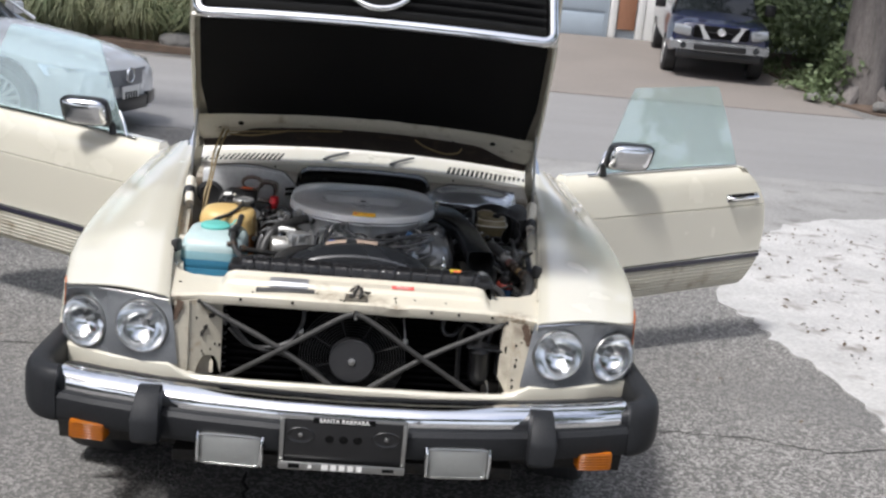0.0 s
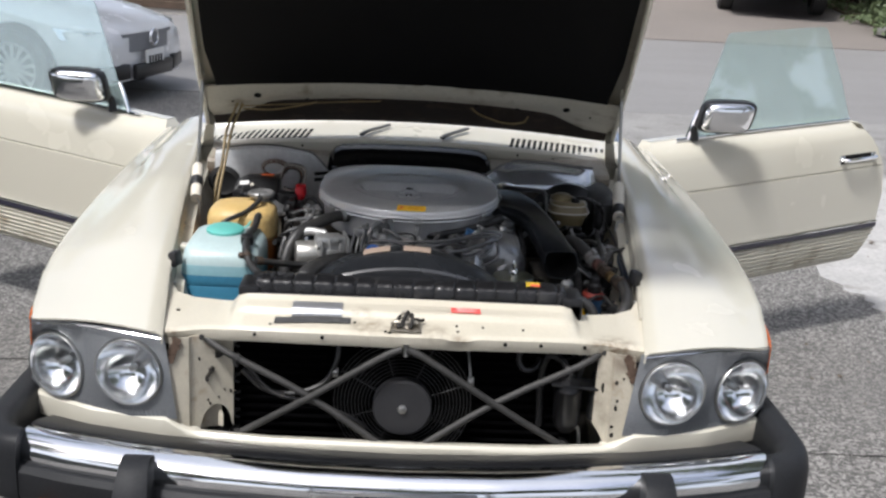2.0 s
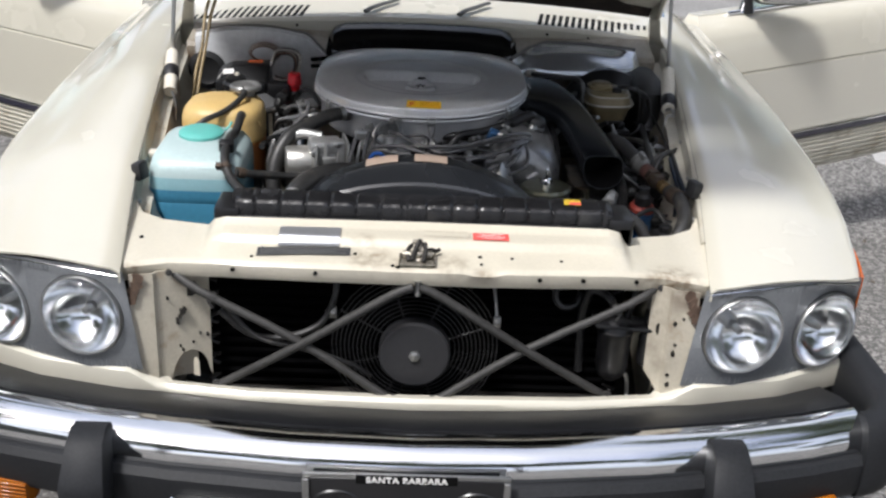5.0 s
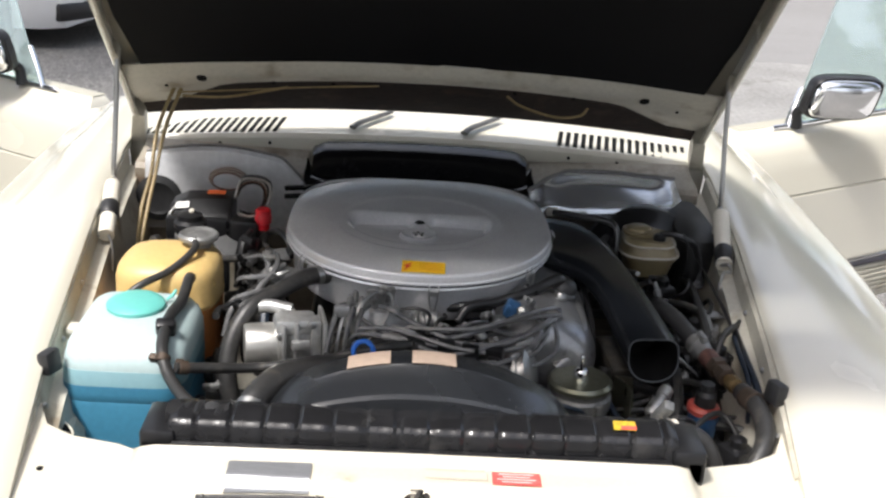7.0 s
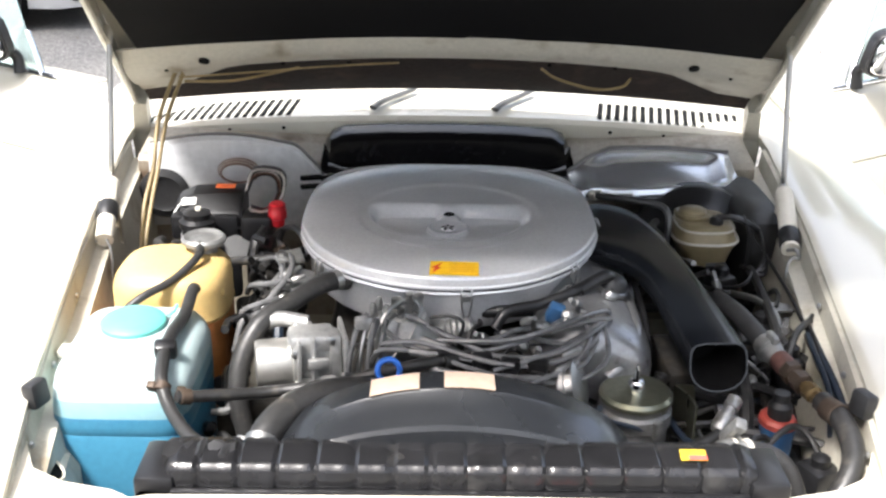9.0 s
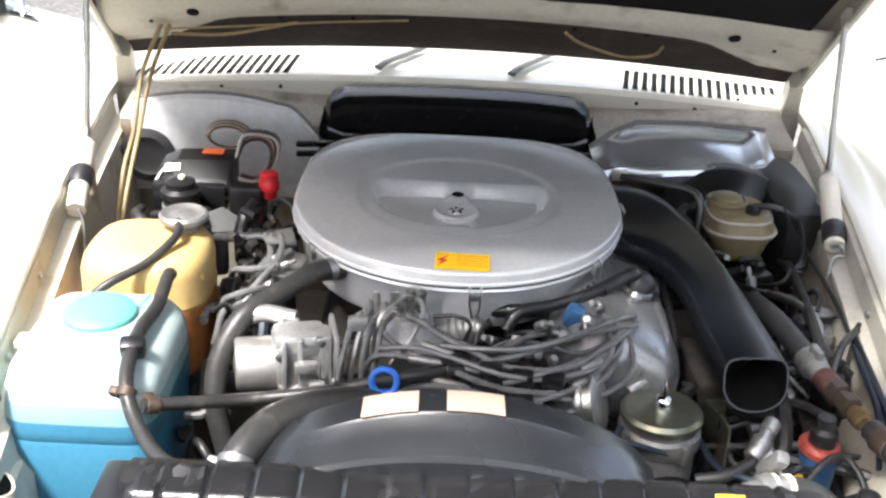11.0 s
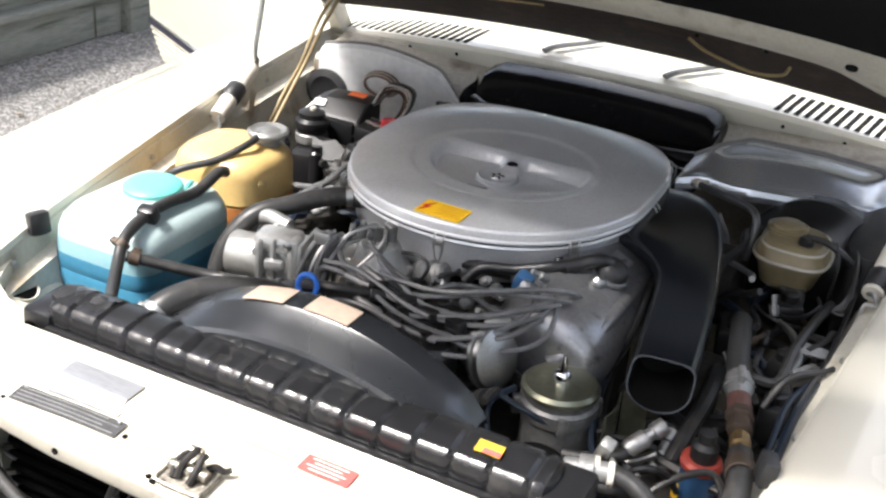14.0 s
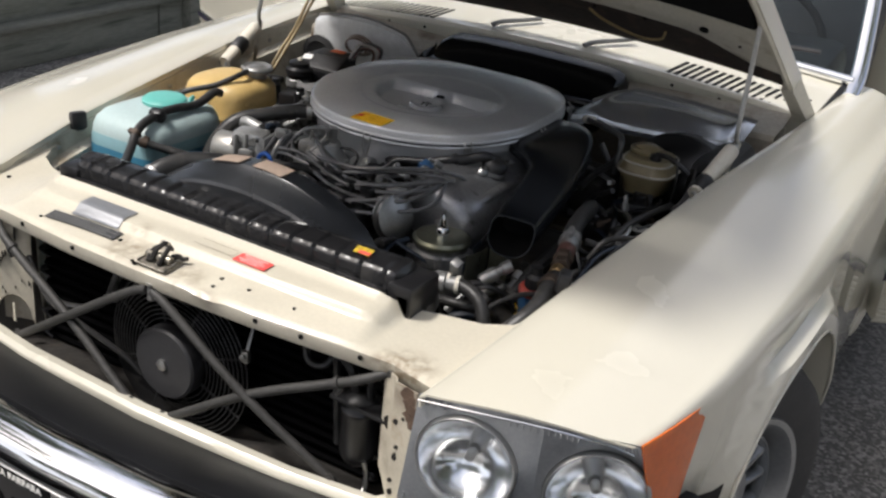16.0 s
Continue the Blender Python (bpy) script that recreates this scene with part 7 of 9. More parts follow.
hose([(0.395, 0.290, 0.772), (0.42, 0.293, 0.770), (0.452, 0.285, 0.755), (0.470, 0.27, 0.72), (0.475, 0.255, 0.66)], 0.0125, HOSE, "small black hose")
bm = B()
along((0.345, 0.275, 0.770), (0.405, 0.293, 0.772), [(0.010, 0), (0.014, 0.05), (0.014, 0.3), (0.020, 0.32), (0.020, 0.6), (0.014, 0.62), (0.014, 1)])
block(bm, (0.35, 0.27, 0.745), (0.05, 0.04, 0.06), (0, 0, 20), 0.008)
block(bm, (0.385, 0.31, 0.79), (0.018, 0.018, 0.05), (30, 20, 0), 0.004)
part("heater_valve", bm, ALLOY_DULL, car, "dirty grey hose valve")
for x in (0.383, 0.402):
    clampring((x, 0.291, 0.772), (1, 0.3, 0), 0.014, 0.008, IVORY)
bm = B()
slab(bm, [(-0.02, 0), (0.02, 0), (0.016, 0.09), (-0.018, 0.10)], 0.003, pose(0.372, 0.50, 0.655, 80, 0, 25))
part("support_bracket", bm, ZINC, car, "yellowish plated bracket")
bm = B()
along((0.425, 0.43, 0.70), (0.432, 0.478, 0.735), [(0.009, 0), (0.012, 0.1), (0.012, 0.4), (0.008, 0.45), (0.008, 0.7), (0.012, 0.72), (0.012, 1)])
part("pipe_fitting", bm, ALLOY_DULL, car, "grey pipe fitting")
hose([(0.34, 0.40, 0.70), (0.37, 0.41, 0.70), (0.40, 0.42, 0.71), (0.425, 0.43, 0.725)], 0.006, STEEL)
SIDE = [
    ([(0.56, 0.90, 0.78), (0.55, 0.80, 0.79), (0.54, 0.70, 0.79), (0.535, 0.62, 0.775), (0.50, 0.60, 0.78)], 0.008, HOSE),
    ([(0.50, 0.80, 0.775), (0.53, 0.74, 0.79), (0.55, 0.68, 0.785), (0.535, 0.63, 0.77), (0.51, 0.65, 0.75)], 0.006, STEEL),
    ([(0.585, 0.62, 0.79), (0.575, 0.52, 0.79), (0.572, 0.42, 0.775), (0.565, 0.34, 0.74), (0.55, 0.28, 0.68)], 0.0065, BLUE_WIRE),
    ([(0.575, 0.60, 0.795), (0.562, 0.52, 0.80), (0.560, 0.44, 0.78), (0.548, 0.38, 0.74)], 0.0045, BLUE_WIRE),
    ([(0.59, 0.64, 0.80), (0.562, 0.60, 0.806), (0.545, 0.575, 0.80), (0.53, 0.55, 0.77)], 0.006, HOSE),
    ([(0.47, 0.88, 0.76), (0.50, 0.83, 0.772), (0.53, 0.82, 0.785), (0.548, 0.85, 0.795), (0.54, 0.89, 0.79)], 0.0035, PLASTIC),
    ([(0.45, 0.86, 0.765), (0.48, 0.80, 0.78), (0.51, 0.80, 0.775), (0.53, 0.83, 0.76)], 0.003, HOSE),
    ([(0.31, 0.55, 0.74), (0.325, 0.46, 0.735), (0.345, 0.40, 0.72), (0.38, 0.36, 0.73), (0.42, 0.36, 0.72)], 0.005, BLUE_WIRE),
    ([(0.31, 0.57, 0.73), (0.33, 0.48, 0.72), (0.36, 0.40, 0.70), (0.40, 0.37, 0.70), (0.44, 0.35, 0.66)], 0.006, HOSE),
    ([(0.22, 0.42, 0.76), (0.20, 0.38, 0.75), (0.22, 0.34, 0.72), (0.26, 0.32, 0.70)], 0.005, BLUE_WIRE),
    ([(0.17, 0.44, 0.76), (0.20, 0.40, 0.758), (0.25, 0.39, 0.75), (0.30, 0.40, 0.73)], 0.004, BLUE_WIRE),
    ([(0.16, 0.42, 0.73), (0.17, 0.36, 0.74), (0.21, 0.33, 0.72), (0.22, 0.32, 0.66)], 0.006, HOSE),
    ([(0.31, 0.78, 0.83), (0.315, 0.70, 0.82), (0.32, 0.62, 0.79), (0.312, 0.55, 0.75), (0.30, 0.50, 0.68)], 0.0055, PLASTIC),
    ([(0.42, 0.33, 0.70), (0.46, 0.37, 0.735), (0.505, 0.40, 0.745), (0.53, 0.37, 0.72), (0.52, 0.33, 0.68)], 0.005, HOSE),
    ([(0.40, 0.34, 0.74), (0.43, 0.35, 0.755), (0.455, 0.37, 0.74), (0.465, 0.40, 0.70)], 0.005, PLASTIC),
    ([(0.44, 0.70, 0.72), (0.45, 0.62, 0.75), (0.455, 0.54, 0.755), (0.45, 0.47, 0.74), (0.44, 0.42, 0.70)], 0.012, HOSE),
]
SIDE += [([(0.592, 0.92, 0.80), (0.590, 0.75, 0.795), (0.583, 0.60, 0.785), (0.575, 0.48, 0.772), (0.560, 0.36, 0.755), (0.535, 0.28, 0.70)], 0.0035, PLASTIC), ([(0.600, 0.66, 0.80), (0.585, 0.63, 0.80), (0.578, 0.58, 0.80), (0.572, 0.52, 0.79)], 0.004, PLASTIC)]
for p, r, mt in SIDE:
    hose(p, r, mt, name="bay_cable", seg=8)
for c, sz, a in (((0.50, 0.87, 0.765), (0.045, 0.05, 0.035), 20), ((0.53, 0.70, 0.755), (0.04, 0.045, 0.03), -15), ((0.44, 0.80, 0.73), (0.06, 0.08, 0.05), 10), ((0.545, 0.58, 0.74), (0.04, 0.06, 0.06), 0), ((0.52, 0.33, 0.70), (0.05, 0.05, 0.05), 25)):
    bm = B()
    block(bm, c, sz, (0, 0, a), 0.008)
    lathe(bm, [(0.014, 0), (0.014, sz[2] * 0.5 + 0.012), (0.008, sz[2] * 0.5 + 0.016)], pose(*c), 12)
    part("bay_module", bm, PLASTIC, car, "small black engine bay module")
bm = B()
slab(bm, [(-0.03, -0.012), (0.03, -0.006), (0.026, 0.014), (-0.012, 0.018)], 0.003, pose(0.565, 0.72, 0.782, 10, 10, 20))
part("small_bracket", bm, ALLOY_DULL, car)

# ---- hood springs and stays
for s in (-1, 1):
    lo, hi, top = Vector((0.617 * s, 0.858, 0.836)), Vector((0.637 * s, 1.005, 0.902)), Vector((0.628 * s, 1.045, 1.165))
    bm = B()
    d = (hi - lo).normalized()
    m = Matrix.Translation(lo) @ d.to_track_quat("Z", "Y").to_matrix().to_4x4()
    L = (hi - lo).length
    prof = [(0.009, 0.0), (0.0165, 0.0), (0.0165, 0.3 * L)]
    n = 26
    for k in range(n):
        z = (0.3 + 0.62 * k / n) * L
        prof += [(0.0165, z), (0.0172, z + 0.25 * 0.62 * L / n), (0.0165, z + 0.5 * 0.62 * L / n)]
    prof += [(0.0155, 0.95 * L), (0.008, L)]
    lathe(bm, prof, m, 18)
    st = part("hood_spring", bm, IVORY, car, "ivory hood counterbalance spring tube")
    bm = B()
    k0 = 0.30 if s < 0 else 0.02
    lathe(bm, [(0.017, 0.0), (0.0195, 0.004), (0.0195, 0.036), (0.017, 0.040)], m @ pose(0, 0, k0 * L + 0.004), 18)
    part("rubber_band", bm, RUBBER, st)
    bm = B()
    tube(bm, [hi - d * 0.004, hi + d * 0.016, hi.lerp(top, 0.12), hi.lerp(top, 0.55) + Vector((0, 0.004, 0)), top], 0.0052, 8)
    part("stay_rod", bm, STEEL, st, "steel stay rod")
    bm = B()
    if s > 0:
        tube(bm, [lo + Vector((-0.006, -0.002, 0.0)), lo + Vector((0.004, -0.016, 0.006)), lo + Vector((0.010, -0.020, -0.008)), lo + Vector((-0.006, -0.02, -0.012)), lo + Vector((-0.012, -0.03, -0.06)), lo + Vector((-0.016, -0.05, -0.095))], 0.0035, 8)
    else:
        tube(bm, [lo + Vector((0.004, 0.0, 0.002)), lo + Vector((0.012, -0.006, -0.02)), lo + Vector((0.014, -0.02, -0.07)), lo + Vector((0.006, -0.03, -0.085)), lo + Vector((0.0, -0.028, -0.07))], 0.003, 8)
    part("hook_rod", bm, STEEL, st, "bent steel hook")
    bm = B()
    tube(bm, [(0.640 * s, 1.02, 0.91), (0.632 * s, 1.00, 0.86), (0.618 * s, 0.96, 0.79)], 0.0075, 8, 3, 0.45)
    part("hinge_link", bm, CREAM_IN, st)

# ---- the raised hood
HOOD_Y, HOOD_Z, HOOD_UP = 1.37, 0.95, 39.5
HM = pose(0, HOOD_Y + 0.03, HOOD_Z + 0.04) @ pose(0, 0, 0, -HOOD_UP, 0, 0) @ pose(0, -HOOD_Y, -HOOD_Z)


def hood_w(y):
    return float(np.interp(y, [-0.06, 0.15, 0.4, 0.9, 1.37], [0.520, 0.550, 0.586, 0.634, 0.668]))


def hood_top(x, y):
    w = hood_w(y)
    z = float(np.interp(y, [-0.06, 0.0, 0.15, 0.4, 0.9, 1.37], [0.758, 0.770, 0.792, 0.830, 0.888, 0.925]))
    return z + 0.040 * (1 - (x / w) ** 2)


def hm(p):
    return HM @ Vector(p)


bm = B()
rows = []
for y in [-0.06 + 1.40 * k / 22 for k in range(23)]:
    w = hood_w(y)
    row = [hm((-w + 0.012, y, hood_top(w, y) - 0.046)), hm((-w, y, hood_top(w, y) - 0.044)), hm((-w, y, hood_top(w, y) - 0.006))]
    row += [hm((w * q / 12, y, hood_top(w * q / 12, y))) for q in range(-12, 13)]
    row += [hm((w, y, hood_top(w, y) - 0.006)), hm((w, y, hood_top(w, y) - 0.044)), hm((w - 0.012, y, hood_top(w, y) - 0.046))]
    rows.append(row)
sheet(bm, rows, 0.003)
hood = part("hood", bm, CREAM, car, "raised cream hood with black insulation beneath")


def under(x, y, drop):
    return hm((x, y, hood_top(x, y) - drop))


def under_sheet(name, xs_, y_of, drop, material, label, thick=0.004, ny=8, extra=None):
    b = B()
    rows = []
    for x in xs_:
        y0, y1 = y_of(x)
        rows.append([under(x, y0 + (y1 - y0) * k / ny, drop(x, k / ny)) for k in range(ny + 1)])
    sheet(b, rows, thick)
    return part(name, b, material, hood, label)


xs_ = [-0.60 + 1.20 * k / 30 for k in range(31)]
r5 = random.Random(5)
wav = [0.012 * (r5.random() - 0.5) for _ in xs_]


def pad_edge(x):
    return 1.085 + 0.020 * (x / 0.6) ** 2 + wav[min(30, max(0, int(round((x + 0.6) / 0.04))))] * 0.6 - (0.018 if 0.0 < x < 0.22 else 0)


b = B()
sheet(b, [[under(min(0.60, hood_w(y_) - 0.026) * q, y_, 0.030 + 0.004 * math.sin(8 * q) * math.sin(6 * y_)) for y_ in [0.0 + (pad_edge(0.6 * q) - 0.0) * k / 16 for k in range(17)]] for q in [-1 + j / 16 for j in range(33)]], 0.012)
part("insulation_pad", b, BLACK_PAD, hood, "black fibre insulation pad")
under_sheet("hood_inner_frame", [-0.64 + 1.28 * k / 34 for k in range(35)], lambda x: (1.07, 1.172 + 0.030 * (x / 0.62) ** 2 + 0.075 * min(1.0, max(0.0, (abs(x) - 0.44) / 0.12))), lambda x, t: 0.030 + 0.016 * math.sin(math.pi * min(1, t * 1.1)), CREAM_IN, "cream inner frame of the hood")
# mottled brown, darkened to carry the shade of the recess behind the frame
under_sheet("hinge_panel", [-0.64 + 1.28 * k / 34 for k in range(35)], lambda x: (1.165 + 0.030 * (x / 0.62) ** 2 + 0.075 * min(1.0, max(0.0, (abs(x) - 0.44) / 0.12)), 1.338), lambda x, t: 0.022 + 0.010 * t, BROWN_DARK, "dark brown rear underside of the hood, shade put into its colour")
for s in (-1, 1):
    for x, y, r in ((0.48, 1.118, 0.011), (0.33, 1.15, 0.004), (0.56, 1.15, 0.004), (0.20, 1.155, 0.004)):
        b = B()
        lathe(b, [(r, 0), (r, 0.003)], Matrix.Translation(under(s * x, y, 0.0475)) @ HM.to_3x3().to_4x4() @ pose(0, 0, 0, 0, 0, 0), 14)
        part("frame_hole", b, MATT_BLACK, hood)
    b = B()
    tube(b, [under(s * (hood_w(y) - 0.006), y, 0.046 + 0.04 * (x0)) for y, x0 in ((-0.04, 0), (0.3, 0), (0.7, 0), (1.05, 0), (1.30, 0))], 0.006, 6)
    part("hood_flange", b, CREAM_IN, hood)
    b = B()
    rings = []
    for t in (0, 0.25, 0.5, 0.75, 0.92, 1.0):
        c = Vector((s * 0.652, 1.318, 0.985)).lerp(Vector((s * 0.684, 1.432, 0.872)), t)
        wx, wd = 0.014 + 0.004 * t - (0.006 if t == 1 else 0), 0.024 - 0.006 * t
        d = Vector((0, 0.70, 0.71))
        rings.append([c + Vector((-wx, 0, 0)) - d * wd, c + Vector((wx, 0, 0)) - d * wd, c + Vector((wx, 0, 0)) + d * wd, c + Vector((-wx, 0, 0)) + d * wd])
    loft(b, rings)
    part("hinge_arm", b, CREAM_IN, hood, "cream hinge plate of the hood")
    b = B()
    lathe(b, [(0.008, 0), (0.008, 0.006), (0.004, 0.008)], pose(s * 0.682, 1.412, 0.874, 60, 0, 0), 8)
    part("hinge_bolt", b, STEEL, hood)
    b = B()
    c = Vector((0.630 * s, 1.045, 1.165))
    block(b, c, (0.012, 0.03, 0.03), (-40, 0, 0), 0.003)
    part("stay_bracket", b, CREAM_IN, hood)
b = B()
tube(b, [under(0.185, 1.165, 0.05), under(0.22, 1.20, 0.056), under(0.30, 1.235, 0.060), under(0.355, 1.225, 0.055), under(0.37, 1.20, 0.045)], 0.0032, 8)
part("prop_rod", b, TAN_HOSE, hood, "tan bent prop rod")
b = B()
tube(b, [under(-0.54, 1.17, 0.055), under(-0.46, 1.17, 0.055), under(-0.36, 1.165, 0.055), under(-0.25, 1.16, 0.052), under(-0.1, 1.15, 0.05)], 0.0020, 8)
tube(b, [under(-0.53, 1.18, 0.06), under(-0.44, 1.19, 0.062), under(-0.36, 1.18, 0.055), under(-0.30, 1.165, 0.05)], 0.0030, 8)
part("washer_pipe", b, TAN_HOSE, hood, "tan washer pipe clipped to the hood")

# grille carried by the hood
def gm(x, z, y=-0.075):
    return hm((x, y - 0.02 * (1 - (x / 0.5) ** 2), z - 0.033))


corner = []
for cx, cz, a0 in ((0.455, 0.735, 0), (-0.455, 0.735, 90), (-0.455, 0.560, 180), (0.455, 0.560, 270)):
    for k in range(5):
        a = radians(a0 + 22.5 * k)
        corner.append((cx + 0.032 * math.cos(a), cz + 0.032 * math.sin(a)))
path = []
for (x0, z0), (x1, z1) in zip(corner, corner[1:] + corner[:1]):
    n = max(1, int(abs(x1 - x0) / 0.08))
    path += [gm(x0 + (x1 - x0) * k / n, z0 + (z1 - z0) * k / n) for k in range(n)]
b = B()
tube(b, path + path[:1], 0.014, 10, 1, 0.7)
grille = part("grille", b, CHROME, hood, "chrome grille frame with black slats and a round emblem")
b = B()
sheet(b, [[gm(x, z, -0.045) for x in (-0.47, -0.3, -0.1, 0.1, 0.3, 0.47)] for z in (0.53, 0.65, 0.785)], 0.003)
part("grille_backing", b, MATT_BLACK, grille)
for k in range(6):
    z = 0.568 + 0.030 * k
    b = B()
    rows = []
    for x in (-0.468, -0.3, -0.1, 0.0, 0.1, 0.3, 0.468):
        rows.append([gm(x, z - 0.004, -0.055), gm(x, z + 0.002, -0.075), gm(x, z + 0.006, -0.078), gm(x, z + 0.008, -0.055)])
    sheet(b, rows, 0.002)
    part("grille_slat", b, PLASTIC, grille, "black slat")
b = B()
tube(b, [gm(0.098 * math.cos(a), 0.662 + 0.098 * math.sin(a), -0.094) for a in (math.tau * j / 32 for j in range(33))], 0.0085, 10, 1)
part("emblem_ring", b, CHROME, grille, "large chrome emblem ring")
b = B()
lathe(b, [(0.094, 0.0), (0.088, 0.004), (0.0, 0.006)], HM @ pose(0, -0.105, 0.629, 90, 0, 0), 28)
part("emblem_disc", b, MATT_BLACK, grille)
b = B()
sheet(b, [[gm(x, z, -0.060) for x in (-0.50, -0.25, 0, 0.25, 0.50)] for z in (0.528, 0.534, 0.540)], 0.006)
part("grille_lower_lip", b, CREAM, grille)

# ---- doors
def build_door(s):
    door_m = Matrix.Translation((0.905 * s, 1.745, 0)) @ Matrix(((0.889 * s, -0.457 * s, 0, 0), (0.457, 0.889, 0, 0), (0, 0, 1, 0), (0, 0, 0, 1)))
    # local: x along the door, -y outward, z up; the open door rises on its raked hinges
    f = lambda u, n, z: door_m @ Vector((u, n, z + 0.044 * u))
    far = lambda z: float(np.interp(z, [0.266, 0.36, 0.40, 0.565, 0.715, 0.80, 0.86, 0.88], [1.165, 1.222, 1.246, 1.256, 1.226, 1.165, 1.10, 1.06]))
    near = lambda z: float(np.interp(z, [0.266, 0.7, 0.85, 0.88], [0.02, 0.0, 0.0, 0.03]))
    b = B()
    rows = []
    for k in range(17):
        t = k / 16
        row = []
        for z, n in ((0.266, 0.030), (0.30, 0.010), (0.36, 0.0), (0.42, -0.004), (0.45, -0.006), (0.565, -0.010), (0.682, -0.012), (0.686, -0.006), (0.691, -0.012), (0.76, -0.004), (0.81, 0.004), (0.840, 0.018), (0.865, 0.045), (0.88, 0.07)):
            row.append(f(near(z) + (far(z) - near(z)) * t, n, z))
        rows.append(row)
    sheet(b, rows, 0.003)
    door = part("door", b, CREAM, car, "open cream door with chrome and dark trim")
    b = B()
    rows = []
    for k in range(9):
        t = k / 8
        rows.append([f(0.03 + (far(z) - 0.05) * t, 0.11, z) for z in (0.275, 0.36, 0.5, 0.7, 0.80, 0.872)])
    sheet(b, rows, 0.01)
    part("inner_panel", b, SEAT, door, "beige inner door panel")
    b = B()
    rows = [[f(far(z) - 0.002, n, z) for n in (0.02, 0.06, 0.11)] for z in (0.275, 0.36, 0.40, 0.48, 0.565, 0.64, 0.715, 0.80, 0.86, 0.872)]
    sheet(b, rows, 0.004)
    rows = [[f(near(z) + 0.001, n, z) for n in (float(np.interp(z, [0.266, 0.36, 0.565, 0.686, 0.76, 0.81, 0.84, 0.865, 0.88], [0.030, 0.0, -0.010, -0.011, -0.003, 0.005, 0.019, 0.046, 0.071])), 0.08, 0.115)] for z in (0.275, 0.36, 0.45, 0.565, 0.69, 0.76, 0.81, 0.84, 0.865, 0.88)]
    sheet(b, rows, 0.004)
    rows = [[f(u, n, 0.88) for n in (0.066, 0.09, 0.116)] for u in (0.028, 0.4, 0.8, 1.06)]
    sheet(b, rows, 0.004)
    part("door_edge", b, CREAM, door)
    b = B()
    rows = []
    for k in range(9):
        u = 0.004 + 1.238 * k / 8
        rows.append([f(u, n, z) for n, z in ((-0.004, 0.410), (-0.014, 0.414), (-0.017, 0.426), (-0.015, 0.438), (-0.006, 0.442))])
    sheet(b, rows, 0.002)
    trim = part("side_trim", b, surface("dark_blue_trim", (0.034, 0.032, 0.050), 0.3, var=0.1, bump=0.03) if "dark_blue_trim" not in bpy.data.materials else bpy.data.materials["dark_blue_trim"], door, "dark side moulding with chrome edge")
    b = B()
    tube(b, [f(0.004 + 1.238 * k / 8, -0.014, 0.440) for k in range(9)], 0.0050, 6, 1)
    part("trim_bead", b, CHROME, trim)
    for k in range(8):
        b = B()
        z = 0.281 + 0.0172 * k
        n = float(np.interp(z, [0.266, 0.30, 0.36, 0.42], [0.03, 0.010, 0.0, -0.004]))
        tube(b, [f(0.02, n - 0.001, z), f(far(z) - 0.006, n - 0.001, z)], 0.0066, 8)
        part("lower_rib", b, CREAM_IN, door, "ribbed lower cladding")
    b = B()
    tube(b, [f(0.985, -0.004, 0.728), f(0.995, -0.032, 0.730), f(1.07, -0.038, 0.732), f(1.150, -0.032, 0.732), f(1.165, -0.004, 0.731)], 0.0120, 8, 5, 0.8)
    for u in (0.985, 1.165):
        t = B()
        block(t, (u, -0.006, 0.730 + 0.044 * u), (0.03, 0.01, 0.034), bev=0.004)
        join(b, t, door_m)
    handle = part("door_handle", b, CHROME, door, "chrome door handle")
    b = B()
    sheet(b, [[f(u, -0.0125 + 0.006 * (z > 0.73), z) for z in (0.712, 0.730, 0.748)] for u in (0.978, 1.02, 1.075, 1.13, 1.172)], 0.003)
    part("handle_recess", b, MATT_BLACK, handle, "dark recess behind the handle")
    b = B()
    tube(b, [f(0.14, 0.055, 0.878), f(0.5, 0.055, 0.882), f(1.06, 0.055, 0.882)], 0.007, 8)
    tube(b, [f(0.195, 0.055, 0.875), f(0.225, 0.068, 0.930), f(0.262, 0.085, 0.975)], 0.010, 8, 5, 0.6)
    part("belt_moulding", b, CHROME, door)
    b = B()
    # frameless glass, leaning in towards the cabin
    outline = [(0.205, 0.875), (1.075, 0.885), (1.070, 0.925), (1.045, 1.06), (0.992, 1.255), (0.986, 1.268), (0.972, 1.274), (0.475, 1.274), (0.462, 1.270), (0.452, 1.260), (0.297, 1.020)]
    t = B()
    lo = [t.verts.new((u, 0.065 + 0.30 * (z - 0.9), z + 0.044 * (u - 0.5))) for u, z in outline]
    hi = [t.verts.new((u, 0.070 + 0.30 * (z - 0.9), z + 0.044 * (u - 0.5))) for u, z in outline]
    t.faces.new(lo), t.faces.new(hi[::-1])
    for i in range(len(lo)):
        j = (i + 1) % len(lo)
        t.faces.new((lo[i], hi[i], hi[j], lo[j]))
    join(b, t, door_m)
    g = part("window_glass", b, TINT_GLASS, door, "green tinted side window glass", 20)
    g.visible_shadow = False
    # mirror: chrome shell with dark rim, standing off the door
    b = B()
    c = door_m @ Vector((0.290 if s > 0 else 0.345, -0.045, 0.985))
    mm_ = Matrix.Translation(c) @ pose(0, 0, 0, 6, 0, (4 if s > 0 else -4))
    rings = []
    for d, k in ((-0.036, 0.30), (-0.033, 0.70), (-0.026, 0.86), (-0.014, 0.94), (0.010, 0.96), (0.020, 0.96)):
        rings.append([mm_ @ Vector((x + 0.012 * s * z / 0.06, d, z)) for x, z in squircle(0, 0, 0.100 * k, 0.060 * k, 4.5, 32)])
